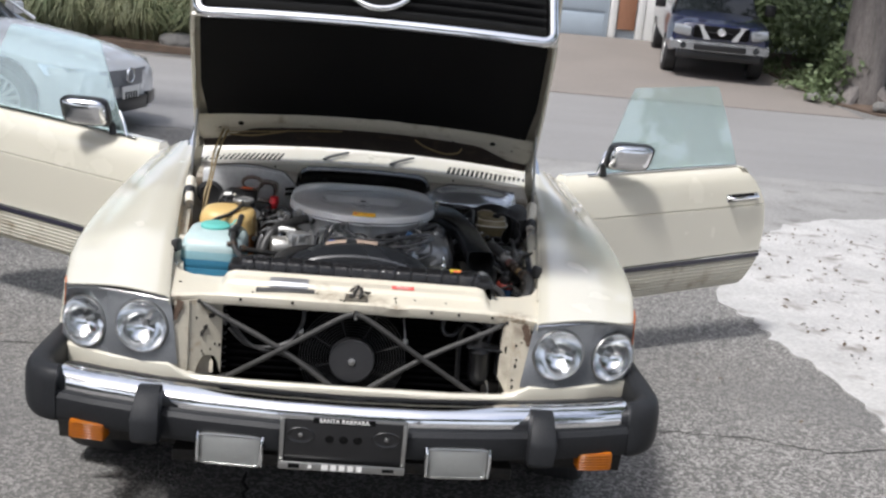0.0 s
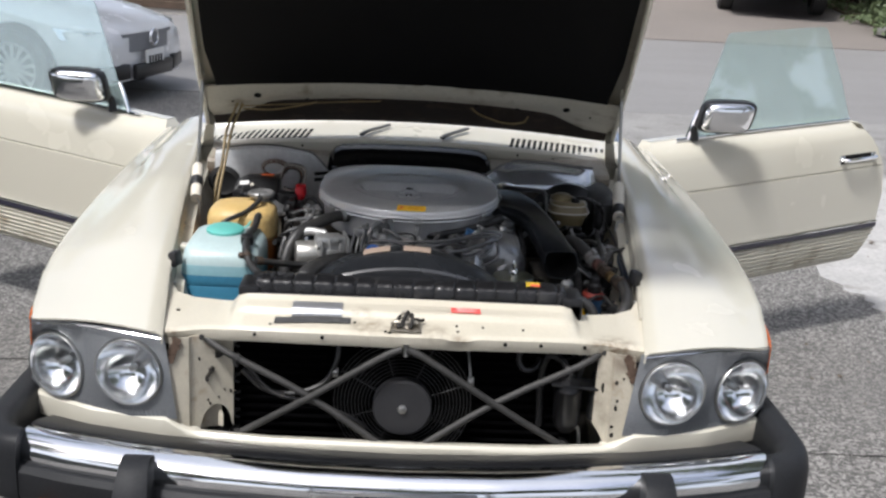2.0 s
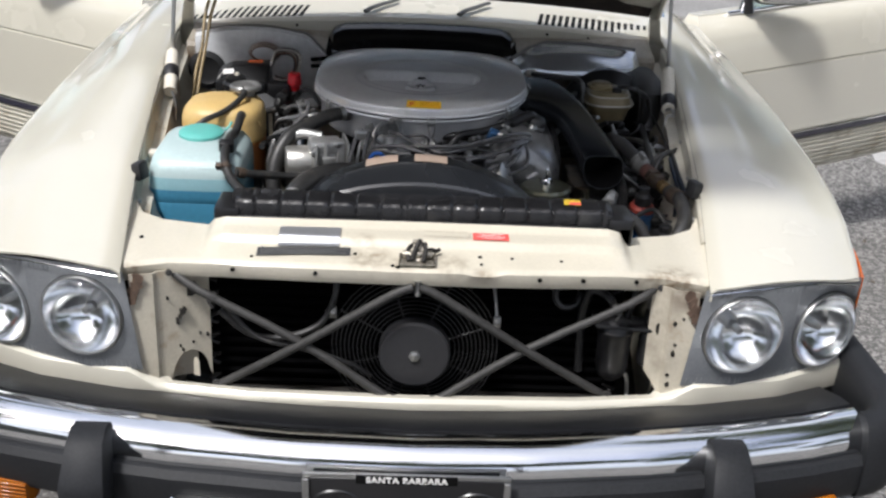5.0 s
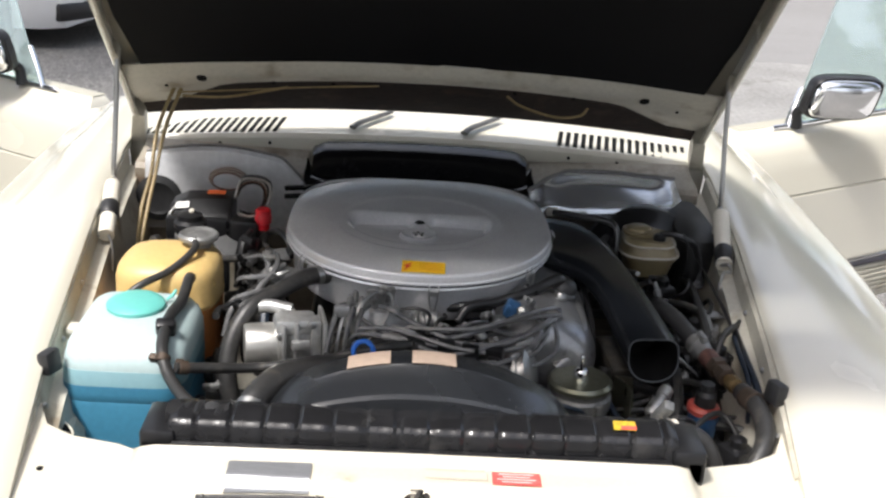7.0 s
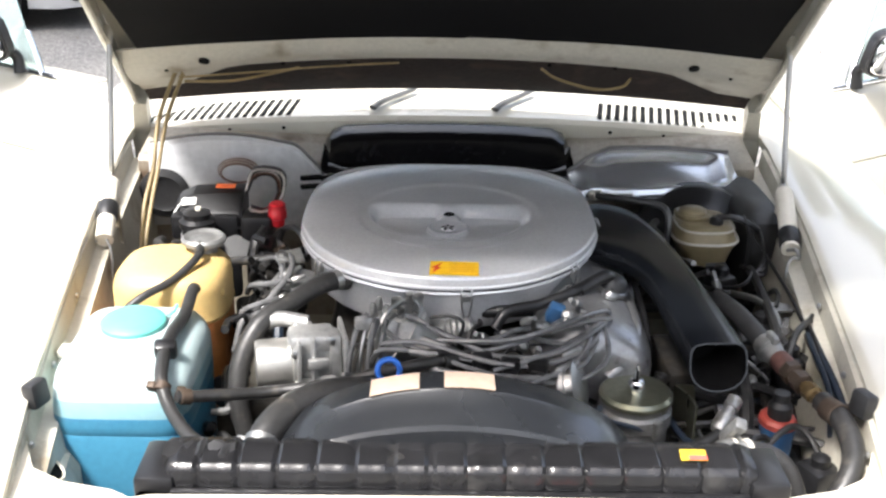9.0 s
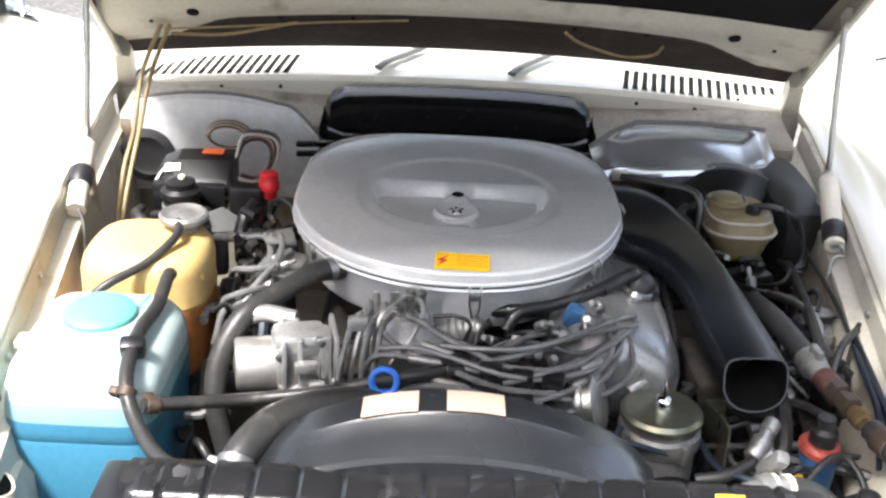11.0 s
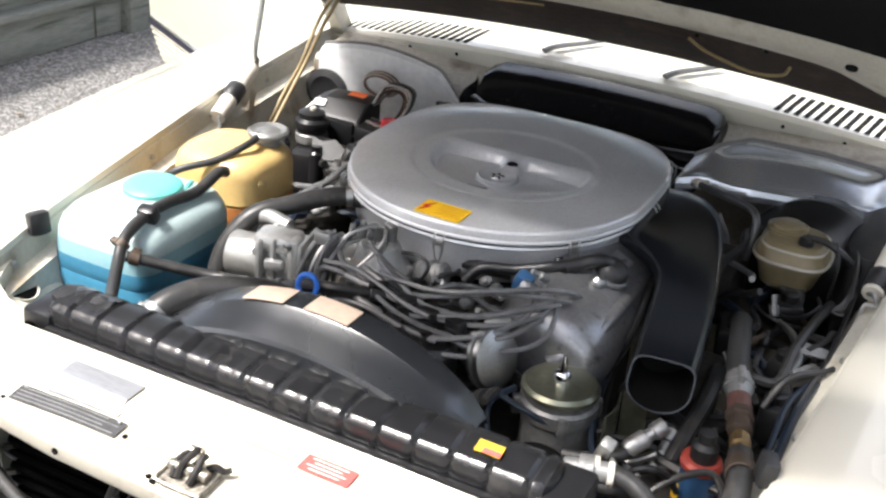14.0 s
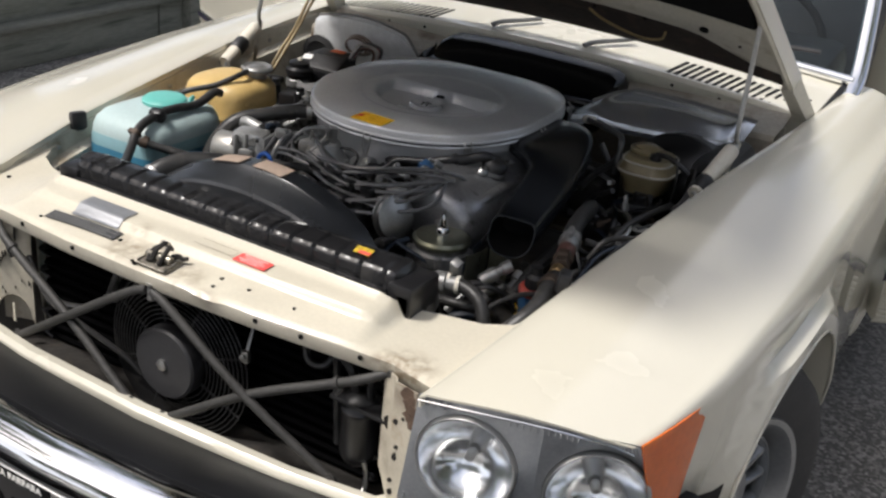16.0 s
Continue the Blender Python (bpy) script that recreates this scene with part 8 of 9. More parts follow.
    loft(b, rings)
    mir = part("door_mirror", b, CHROME, door, "chrome door mirror with black rim")
    b = B()
    rings = []
    for d, k in ((-0.006, 0.95), (-0.012, 0.99), (-0.006, 1.04), (0.030, 1.04), (0.040, 0.94)):
        rings.append([mm_ @ Vector((x + 0.012 * s * z / 0.06, d, z)) for x, z in squircle(0, 0, 0.100 * k, 0.060 * k, 4.5, 32)])
    loft(b, rings)
    part("mirror_rim", b, PLASTIC, mir)
    b = B()
    tube(b, [mm_ @ Vector((-0.07 * s, 0.02, -0.04)), mm_ @ Vector((-0.10 * s, 0.05, -0.06)), f(0.225 if s > 0 else 0.265, 0.045, 0.872)], (0.014, 0.016), 10)
    part("mirror_foot", b, PLASTIC, mir)
    return door


for s in (-1, 1):
    build_door(s)

# ---- windscreen, cabin, rear body
for s in (-1, 1):
    b = B()
    tube(b, [(0.735 * s, 1.64, 0.90), (0.725 * s, 1.74, 0.97), (0.655 * s, 2.05, 1.24), (0.63 * s, 2.09, 1.275)], 0.020, 10, 5, 0.7)
    part("windscreen_pillar", b, CHROME, car, "chrome windscreen pillar")
for pts in ([(-0.725, 1.68, 0.930), (-0.38, 1.655, 0.955), (0, 1.64, 0.962), (0.38, 1.655, 0.955), (0.725, 1.68, 0.930)], [(-0.63, 2.09, 1.275), (-0.3, 2.07, 1.29), (0, 2.06, 1.295), (0.3, 2.07, 1.29), (0.63, 2.09, 1.275)]):
    b = B()
    tube(b, pts, 0.014, 10)
    part("windscreen_rail", b, CHROME, car, "chrome windscreen frame rail")
b = B()
rows = []
for k in range(7):
    t = k / 6
    rows.append([((0.715 - 0.08 * t) * q, 1.648 + 0.42 * t + 0.04 * q * q * (1 - 0.3 * t), 0.95 + 0.335 * t - 0.02 * q * q) for q in [-1 + i / 4 for i in range(9)]])
sheet(b, rows, 0.005)
g = part("windscreen", b, WINDSCREEN_GLASS, car, "curved windscreen glass")
g.visible_shadow = False
b = B()
for t in (-0.3, 0.25):
    tube(b, [(t, 1.60, 0.965), (t + 0.05, 1.66, 0.975), (t + 0.38, 1.685, 0.985)], 0.006, 6)
part("wiper_blade", b, RUBBER, car, "black wiper blades at the screen base")
b = B()
block(b, (0, 1.95, 0.86), (1.26, 0.30, 0.14), (8, 0, 0), 0.04)
dash = part("dashboard", b, PLASTIC, car, "black padded dashboard")
b = B()
tube(b, [(0.34 + 0.19 * math.cos(a), 2.22 + 0.06 * math.sin(a), 0.84 + 0.18 * math.sin(a)) for a in (math.tau * j / 24 for j in range(25))], 0.012, 8, 1)
tube(b, [(0.15, 2.22, 0.84), (0.34, 2.20, 0.84), (0.53, 2.22, 0.84)], 0.012, 8)
part("steering_wheel", b, PLASTIC, car, "black steering wheel")
for s in (-1, 1):
    b = B()
    block(b, (0.33 * s, 2.55, 0.48), (0.50, 0.52, 0.16), (4, 0, 0), 0.05)
    seat = part("seat", b, SEAT_DARK, car, "dark leather bucket seat")
    b = B()
    block(b, (0.33 * s, 2.83, 0.76), (0.50, 0.14, 0.56), (-14, 0, 0), 0.05)
    part("seat_back", b, SEAT_DARK, seat)
    b = B()
    block(b, (0.33 * s, 2.91, 1.10), (0.26, 0.10, 0.16), (-14, 0, 0), 0.04)
    part("headrest", b, SEAT_DARK, seat)
b = B()
block(b, (0, 2.4, 0.27), (1.62, 1.35, 0.10), bev=0.02)
part("cabin_floor", b, GRIME, car, "dark carpeted cabin floor")
for s in (-1, 1):
    b = B()
    block(b, (0.80 * s, 2.36, 0.29), (0.16, 1.26, 0.16), bev=0.03)
    part("door_sill", b, CREAM, car, "cream door sill")
b = B()
rings = []
for y, w, zt in ((2.98, 0.872, 0.90), (3.2, 0.885, 0.905), (3.6, 0.88, 0.895), (4.0, 0.86, 0.865), (4.2, 0.83, 0.83), (4.26, 0.78, 0.76)):
    zb = 0.30 + 0.12 * max(0, y - 3.6)
    rings.append([(-w + 0.06, y, zb), (-w, y, zb + 0.12), (-w, y, zt - 0.16), (-w + 0.04, y, zt - 0.05), (-w + 0.13, y, zt - 0.005), (0, y, zt + 0.012), (w - 0.13, y, zt - 0.005), (w - 0.04, y, zt - 0.05), (w, y, zt - 0.16), (w, y, zb + 0.12), (w - 0.06, y, zb)])
loft(b, rings)
part("rear_body", b, CREAM, car, "cream rear body and boot lid")
b = B()
rows = [[((0.88) * q, 4.36 - 0.05 * q * q, z) for q in (-1, -0.6, 0, 0.6, 1)] for z in (0.44, 0.50, 0.57)]
sheet(b, rows, 0.03)
part("rear_bumper", b, CHROME, car, "chrome rear bumper")

# ---- lesser engine bay fittings
def rod(p0, p1, prof, material, name, label="", seg=12):
    b = B()
    p0, p1 = Vector(p0), Vector(p1)
    m = Matrix.Translation(p0) @ (p1 - p0).to_track_quat("Z", "Y").to_matrix().to_4x4()
    L = (p1 - p0).length
    lathe(b, [(r, t * L) for r, t in prof], m, seg)
    return part(name, b, material, car, label)


# turret base with pins
bm = B()
block(bm, (-0.105, 0.545, 0.825), (0.05, 0.05, 0.045), (0, 0, 8), 0.012)
part("turret_base", bm, ALLOY, car, "cast grey control pressure housing")
for dx, dy in ((-0.118, 0.54), (-0.098, 0.535), (-0.11, 0.56)):
    rod((dx, dy, 0.845), (dx, dy, 0.868), [(0.006, 0), (0.006, 0.7), (0.004, 1)], ALLOY_DULL, "pin")
hose([(-0.068, 0.53, 0.872), (-0.075, 0.515, 0.884), (-0.095, 0.49, 0.876), (-0.105, 0.475, 0.85), (-0.105, 0.465, 0.80)], 0.0035, STEEL, "bent steel fuel line", "fuel_line", seg=8)
hose([(-0.058, 0.53, 0.872), (-0.05, 0.52, 0.88), (-0.045, 0.50, 0.87), (-0.06, 0.47, 0.845), (-0.085, 0.45, 0.82)], 0.003, STEEL, "", "fuel_line", seg=8)
hose([(-0.03, 0.54, 0.845), (0.0, 0.535, 0.85), (0.02, 0.53, 0.84), (0.01, 0.52, 0.81)], 0.003, PLASTIC, "", "fuel_line", seg=8)
for k in range(4):
    x = -0.145 + 0.014 * k
    hose([(x + 0.02, 0.50, 0.868), (x + 0.008, 0.475, 0.862), (x, 0.452, 0.835), (x - 0.004, 0.44, 0.79), (x - 0.002, 0.435, 0.73)], 0.0038, STEEL if k % 2 else bpy.data.materials["grey_lead"], "bundled steel fuel lines" if k == 0 else "", "fuel_line", seg=8)
bm = B()
block(bm, (-0.128, 0.470, 0.868), (0.026, 0.012, 0.02), (0, 0, 10), 0.003)
part("line_clip", bm, ALLOY, car)
# more leads running to the right bank
MORE = [
    [(-0.02, 0.45, 0.852), (0.03, 0.435, 0.858), (0.09, 0.435, 0.862), (0.15, 0.455, 0.872), (0.205, 0.50, 0.872), (0.24, 0.545, 0.858), (0.25, 0.57, 0.84)],
    [(0.0, 0.40, 0.82), (0.05, 0.385, 0.815), (0.11, 0.39, 0.815), (0.17, 0.42, 0.828), (0.205, 0.47, 0.845), (0.20, 0.52, 0.862)],
    [(0.10, 0.40, 0.82), (0.15, 0.405, 0.808), (0.20, 0.43, 0.806), (0.235, 0.47, 0.818), (0.23, 0.52, 0.845), (0.20, 0.54, 0.86)],
    [(-0.05, 0.47, 0.83), (0.0, 0.455, 0.83), (0.05, 0.44, 0.826), (0.10, 0.44, 0.83)],
    [(-0.10, 0.43, 0.855), (-0.05, 0.43, 0.858), (0.0, 0.42, 0.85), (0.05, 0.405, 0.842), (0.09, 0.40, 0.838)],
    [(0.02, 0.47, 0.82), (0.07, 0.49, 0.838), (0.12, 0.48, 0.842), (0.165, 0.47, 0.838), (0.205, 0.50, 0.84)],
    [(0.03, 0.38, 0.805), (0.08, 0.37, 0.80), (0.14, 0.385, 0.80), (0.18, 0.41, 0.80)],
]
for p in MORE:
    hose(p, 0.0040, bpy.data.materials["grey_lead"], "", "ignition_lead", seg=8)
for p0, p1 in (((-0.045, 0.446, 0.856), (0.0, 0.432, 0.848)), ((-0.06, 0.425, 0.846), (-0.01, 0.42, 0.842)), ((-0.03, 0.40, 0.832), (0.02, 0.39, 0.825)), ((0.16, 0.43, 0.838), (0.19, 0.45, 0.842)), ((0.15, 0.41, 0.824), (0.185, 0.432, 0.828))):
    rod(p0, p1, [(0.0035, 0), (0.0058, 0.08), (0.0058, 0.85), (0.0035, 1)], ALLOY_DULL, "lead_sleeve", "bright metal lead sleeve")
for c in ((0.145, 0.515, 0.835), (0.11, 0.53, 0.842), (0.09, 0.515, 0.825), (0.17, 0.52, 0.848), (0.20, 0.555, 0.862), (0.055, 0.53, 0.815), (0.13, 0.49, 0.812)):
    r4 = random.Random(int(c[0] * 1000))
    rod(c, (c[0] + r4.uniform(-0.02, 0.02), c[1] - 0.02, c[2] + 0.018), [(0.005, 0), (0.0068, 0.1), (0.0068, 0.55), (0.004, 0.6), (0.004, 1)], ALLOY_DULL if r4.random() < 0.7 else STEEL, "line_union", "small plated union")
# oval black distributor housing below the leads
bm = B()
loft(bm, [[(x, y, z) for x, y in squircle(0.075, 0.395, 0.062 * k, 0.040 * k, 2.2, 28)] for z, k in ((0.74, 0.8), (0.75, 1.0), (0.795, 1.0), (0.805, 0.85))])
part("distributor_cap", bm, PLASTIC, car, "black distributor cap under the leads")
rod((-0.02, 0.568, 0.800), (0.035, 0.560, 0.822), [(0.016, 0), (0.016, 0.2), (0.021, 0.22), (0.021, 0.3), (0.017, 0.34), (0.021, 0.4), (0.021, 0.48), (0.017, 0.52), (0.021, 0.58), (0.021, 0.66), (0.015, 0.7), (0.015, 1)], ALLOY, "regulator", "ribbed grey regulator body", 20)
hose([(-0.01, 0.41, 0.838), (0.012, 0.425, 0.832), (0.03, 0.45, 0.81), (0.035, 0.47, 0.78)], 0.0095, HOSE, "short black elbow hose")
hose([(0.02, 0.60, 0.82), (0.06, 0.59, 0.832), (0.10, 0.585, 0.836), (0.13, 0.59, 0.835)], 0.010, PLASTIC, "black breather tube")
hose([(0.19, 0.62, 0.866), (0.21, 0.60, 0.845), (0.215, 0.57, 0.82)], 0.008, PLASTIC)
# bracket behind the power steering reservoir
bm = B()
sheet(bm, [[(0.345 + 0.012 * math.sin(2.2 * t), 0.50 - 0.10 * t, z + 0.02 * t) for t in (0, 0.25, 0.5, 0.75, 1)] for z in (0.64, 0.70, 0.755)], 0.003)
part("sheet_bracket", bm, ZINC, car, "curved yellowish steel bracket")
rod((0.390, 0.40, 0.735), (0.425, 0.445, 0.762), [(0.010, 0), (0.013, 0.1), (0.013, 0.5), (0.009, 0.55), (0.009, 0.7), (0.012, 0.72), (0.012, 1)], ALLOY, "pipe_joint", "grey pipe joint")
hose([(0.315, 0.375, 0.715), (0.35, 0.375, 0.722), (0.385, 0.392, 0.73), (0.40, 0.41, 0.735)], 0.0085, HOSE, "grey rubber elbow")
hose([(0.33, 0.35, 0.70), (0.37, 0.345, 0.705), (0.41, 0.36, 0.70), (0.43, 0.39, 0.68)], 0.009, HOSE)
# loose wiring loops and tubes deeper in the bay
r6 = random.Random(21)
mats = [HOSE, PLASTIC, bpy.data.materials["grey_lead"], HOSE, BLUE_WIRE, ALLOY_DULL, RUBBER]
def tangle(box, n, r0, r1):
    (x0, x1), (y0, y1), (z0, z1) = box
    for _ in range(n):
        p = Vector((r6.uniform(x0, x1), r6.uniform(y0, y1), r6.uniform(z0, z1)))
        d = Vector((r6.uniform(-1, 1), r6.uniform(-1, 1), r6.uniform(-0.4, 0.4))).normalized()
        pts = [p]
        for _k in range(4):
            d = (d + Vector((r6.uniform(-0.7, 0.7), r6.uniform(-0.7, 0.7), r6.uniform(-0.35, 0.35)))).normalized()
            p = p + d * r6.uniform(0.03, 0.07)
            p = Vector((min(max(p.x, x0), x1), min(max(p.y, y0), y1), min(max(p.z, z0), z1)))
            pts.append(p)
        hose(pts, r6.uniform(r0, r1), r6.choice(mats), "", "bay_cable", seg=7, k=4)


tangle(((0.335, 0.56), (0.30, 0.60), (0.62, 0.715)), 22, 0.004, 0.011)
tangle(((0.45, 0.58), (0.58, 0.90), (0.68, 0.785)), 20, 0.003, 0.009)
tangle(((0.33, 0.46), (0.80, 1.05), (0.70, 0.82)), 10, 0.003, 0.008)
tangle(((-0.36, -0.27), (0.56, 0.98), (0.68, 0.815)), 18, 0.003, 0.008)
tangle(((-0.36, -0.2), (0.34, 0.56), (0.60, 0.73)), 12, 0.004, 0.010)
tangle(((-0.12, 0.20), (0.33, 0.50), (0.68, 0.765)), 20, 0.003, 0.008)
tangle(((-0.17, 0.22), (0.47, 0.60), (0.74, 0.82)), 18, 0.0025, 0.006)
for _ in range(34):
    x, y, z = r6.choice((((0.34, 0.56), (0.32, 0.62), (0.64, 0.72)), ((-0.16, 0.24), (0.34, 0.52), (0.70, 0.78)), ((0.46, 0.57), (0.6, 0.88), (0.70, 0.775)), ((-0.35, -0.27), (0.6, 1.0), (0.70, 0.80))))
    c = (r6.uniform(*x), r6.uniform(*y), r6.uniform(*z))
    e = (c[0] + r6.uniform(-0.03, 0.03), c[1] + r6.uniform(-0.03, 0.03), c[2] + r6.uniform(0.01, 0.03))
    rr = r6.uniform(0.005, 0.011)
    rod(c, e, [(rr * 0.8, 0), (rr, 0.1), (rr, 0.5), (rr * 0.6, 0.55), (rr * 0.6, 1)], r6.choice([ALLOY_DULL, ALLOY_DULL, MATT_BLACK, BRASS, PLASTIC]), "fitting", seg=8)
for c, s_, a in (((-0.30, 0.90, 0.74), (0.07, 0.10, 0.09), 12), ((-0.285, 0.70, 0.72), (0.07, 0.12, 0.10), -5), ((-0.34, 0.80, 0.70), (0.06, 0.09, 0.09), 20), ((0.40, 0.66, 0.68), (0.10, 0.14, 0.10), 5), ((0.44, 0.45, 0.64), (0.10, 0.10, 0.08), 12), ((0.36, 0.95, 0.74), (0.09, 0.12, 0.10), 0)):
    bm = B()
    block(bm, c, s_, (r6.uniform(-8, 8), r6.uniform(-8, 8), a), 0.010)
    part("ancillary_casting", bm, GRIME, car, "dark oily ancillary casting")

# ---------------------------------------------------------------- the surroundings
def patch(name, pts, z, h, material, label, category, bev=0.0):
    b = B()
    slab(b, pts, h, pose(0, 0, z), bev)
    return single(name, b, material, label, category, kind="structure")


rp = random.Random(11)
edge = [(2.33, 0.6), (2.29, 1.21), (2.33, 1.6), (2.27, 2.05), (2.20, 2.35), (2.22, 2.7), (2.12, 3.02), (2.25, 3.6), (2.55, 4.2), (2.95, 4.85), (3.38, 5.45), (3.9, 5.85), (4.6, 6.1), (5.6, 6.2)]
fine_edge = []
for (x0, y0), (x1, y1) in zip(edge, edge[1:]):
    for k in range(6):
        t = k / 6
        fine_edge.append((x0 + (x1 - x0) * t + rp.uniform(-0.025, 0.025), y0 + (y1 - y0) * t + rp.uniform(-0.025, 0.025)))
patch("pavement", fine_edge + [(12, 6.3), (12, 0.4)], -0.02, 0.026, CONCRETE, "pale worn concrete apron with a ragged edge and fallen leaves", "pavement")
patch("pavement", [(1.25, 6.2), (1.7, 5.7), (2.0, 5.0), (2.3, 4.2), (3.2, 5.0), (4.0, 5.7), (5.6, 6.1), (12, 6.2), (12, 7.9), (0.9, 7.85), (1.1, 6.9)], -0.02, 0.0235, WORN_CONCRETE, "mottled grey worn concrete strip beside the street", "pavement")
patch("road", [(-60, 7.7), (60, 8.0), (60, 15.4), (12, 15.0), (-60, 14.6)], -0.02, 0.025, STREET, "smooth grey residential street", "road")
b = B()
slab(b, [(-60, 14.55), (2.2, 14.75), (2.2, 14.9), (-60, 14.7)], 0.17, pose(0, 0, -0.02), 0.02)
single("kerb", b, KERB, "worn pale concrete street kerb", "kerb", kind="structure")
b = B()
rows = []
for y in (14.6, 15.5, 17, 19, 22.2):
    rows.append([(x, y, ground_height(x, y) + 0.02) for x in (2.2 + 0.06 * (y - 14.6), 5, 8.0 - 0.10 * (y - 14.6))])
sheet(b, rows, 0.02)
single("driveway", b, DRIVE, "tan concrete driveway sloping up to a garage", "driveway", kind="structure")
b = B()
sheet(b, [[(x, y, ground_height(x, y) + 0.16 + 0.05 * math.sin(x * 1.3)) for x in [-40 + 2.1 * k for k in range(21)]] for y in (14.7, 16, 18, 22)], 0.1)
single("planting_bed", b, SOIL, "brown planting bed behind the kerb", "flower bed", kind="structure")
b = B()
sheet(b, [[(7.8 + 0.4 * k + (0.6 if y < 15.5 else 0), y, ground_height(0, y) + 0.035) for k in range(24)] for y in (15.0, 16.2, 18, 22)], 0.1)
single("planting_bed", b, SOIL, "brown planting bed beside the driveway", "flower bed", kind="structure")


def leaf_clump(b, c, r, n, size, rng, squash=0.8):
    for _ in range(n):
        d = Vector((rng.gauss(0, 1), rng.gauss(0, 1), rng.gauss(0, squash))).normalized() * r * rng.random() ** 0.4
        p = Vector(c) + Vector((d.x, d.y, d.z * squash))
        u = Vector((rng.uniform(-1, 1), rng.uniform(-1, 1), rng.uniform(-1, 1))).normalized()
        v = u.cross(Vector((rng.uniform(-1, 1), rng.uniform(-1, 1), rng.uniform(-1, 1)))).normalized()
        s = size * rng.uniform(0.6, 1.3)
        q = [b.verts.new(p + u * s), b.verts.new(p + v * s * 0.5), b.verts.new(p - u * s), b.verts.new(p - v * s * 0.5)]
        b.faces.new(q)


def grass_tuft(b, c, h, n, rng, spread=0.35):
    for _ in range(n):
        a = rng.uniform(0, math.tau)
        r0, r1 = rng.uniform(0, spread * 0.8), rng.uniform(spread * 0.6, spread * 1.7)
        hh = h * rng.uniform(0.6, 1.1)
        d = Vector((math.cos(a), math.sin(a), 0))
        sd = Vector((-d.y, d.x, 0)) * 0.010
        p0, p1, p2 = Vector(c) + d * r0, Vector(c) + d * (r0 + r1) * 0.5 + Vector((0, 0, hh * 0.85)), Vector(c) + d * r1 * 1.15 + Vector((0, 0, hh * rng.uniform(0.25, 0.85)))
        va = [b.verts.new(p0 - sd), b.verts.new(p0 + sd), b.verts.new(p1 + sd), b.verts.new(p1 - sd), b.verts.new(p2)]
        b.faces.new((va[0], va[1], va[2], va[3])), b.faces.new((va[3], va[2], va[4]))


rg_ = random.Random(3)
for x in [-14 + 0.55 * k for k in range(29)]:
    b = B()
    yy = 15.3 + rg_.uniform(0, 0.6)
    grass_tuft(b, (x + rg_.uniform(-0.2, 0.2), yy, ground_height(0, yy) + 0.15), rg_.uniform(0.55, 0.85), 620, rg_, 0.6)
    single("ornamental_grass", b, GRASS, "arching clump of long green ornamental grass", "grass", "grasses behind the kerb")
for x in [-13 + 1.6 * k for k in range(10)]:
    b = B()
    yy = 17.2 + rg_.uniform(0, 0.8)
    for _ in range(7):
        leaf_clump(b, (x + rg_.uniform(-0.7, 0.7), yy + rg_.uniform(-0.4, 0.4), ground_height(0, yy) + rg_.uniform(0.4, 1.5)), 0.55, 150, 0.075, rg_)
    single("shrub", b, LEAF, "loose dark green garden shrub", "shrub", "shrubs")
for x, y, r in ((8.3, 16.5, 0.8), (9.2, 16.9, 1.0), (10.4, 17.4, 1.1), (8.6, 18.4, 1.1), (9.6, 19.2, 1.3), (11.8, 17.8, 1.2), (7.9, 19.8, 1.1), (11.0, 20.5, 1.5)):
    b = B()
    for _ in range(8):
        leaf_clump(b, (x + rg_.uniform(-r, r) * 0.6, y + rg_.uniform(-r, r) * 0.5, ground_height(0, y) + rg_.uniform(0.2, 1.6 * r)), 0.5 * r, 170, 0.07, rg_)
    single("shrub", b, LEAF, "leafy green shrub beside the driveway", "shrub", "shrubs")
for x, y, r in ((-5.05 + 2.0, 14.98, 0.24), (-2.95, 14.98, 0.16), (7.55, 15.75, 0.10), (7.95, 15.85, 0.09), (8.5, 15.2, 0.12), (-6.2, 15.0, 0.2)):
    b = B()
    bmesh.ops.create_icosphere(b, subdivisions=3, radius=r)
    for v in b.verts:
        k = 1 + 0.35 * noise.noise(v.co * 5 / r * 0.3 + Vector((x, y, 0)))
        v.co = Vector((v.co.x * k * 1.2, v.co.y * k, v.co.z * k * 0.8)) + Vector((x, y, ground_height(x, y) + r * 0.5 + 0.06))
    single("garden_rock", b, ROCK, "rounded pale garden rock", "rock", "rocks")


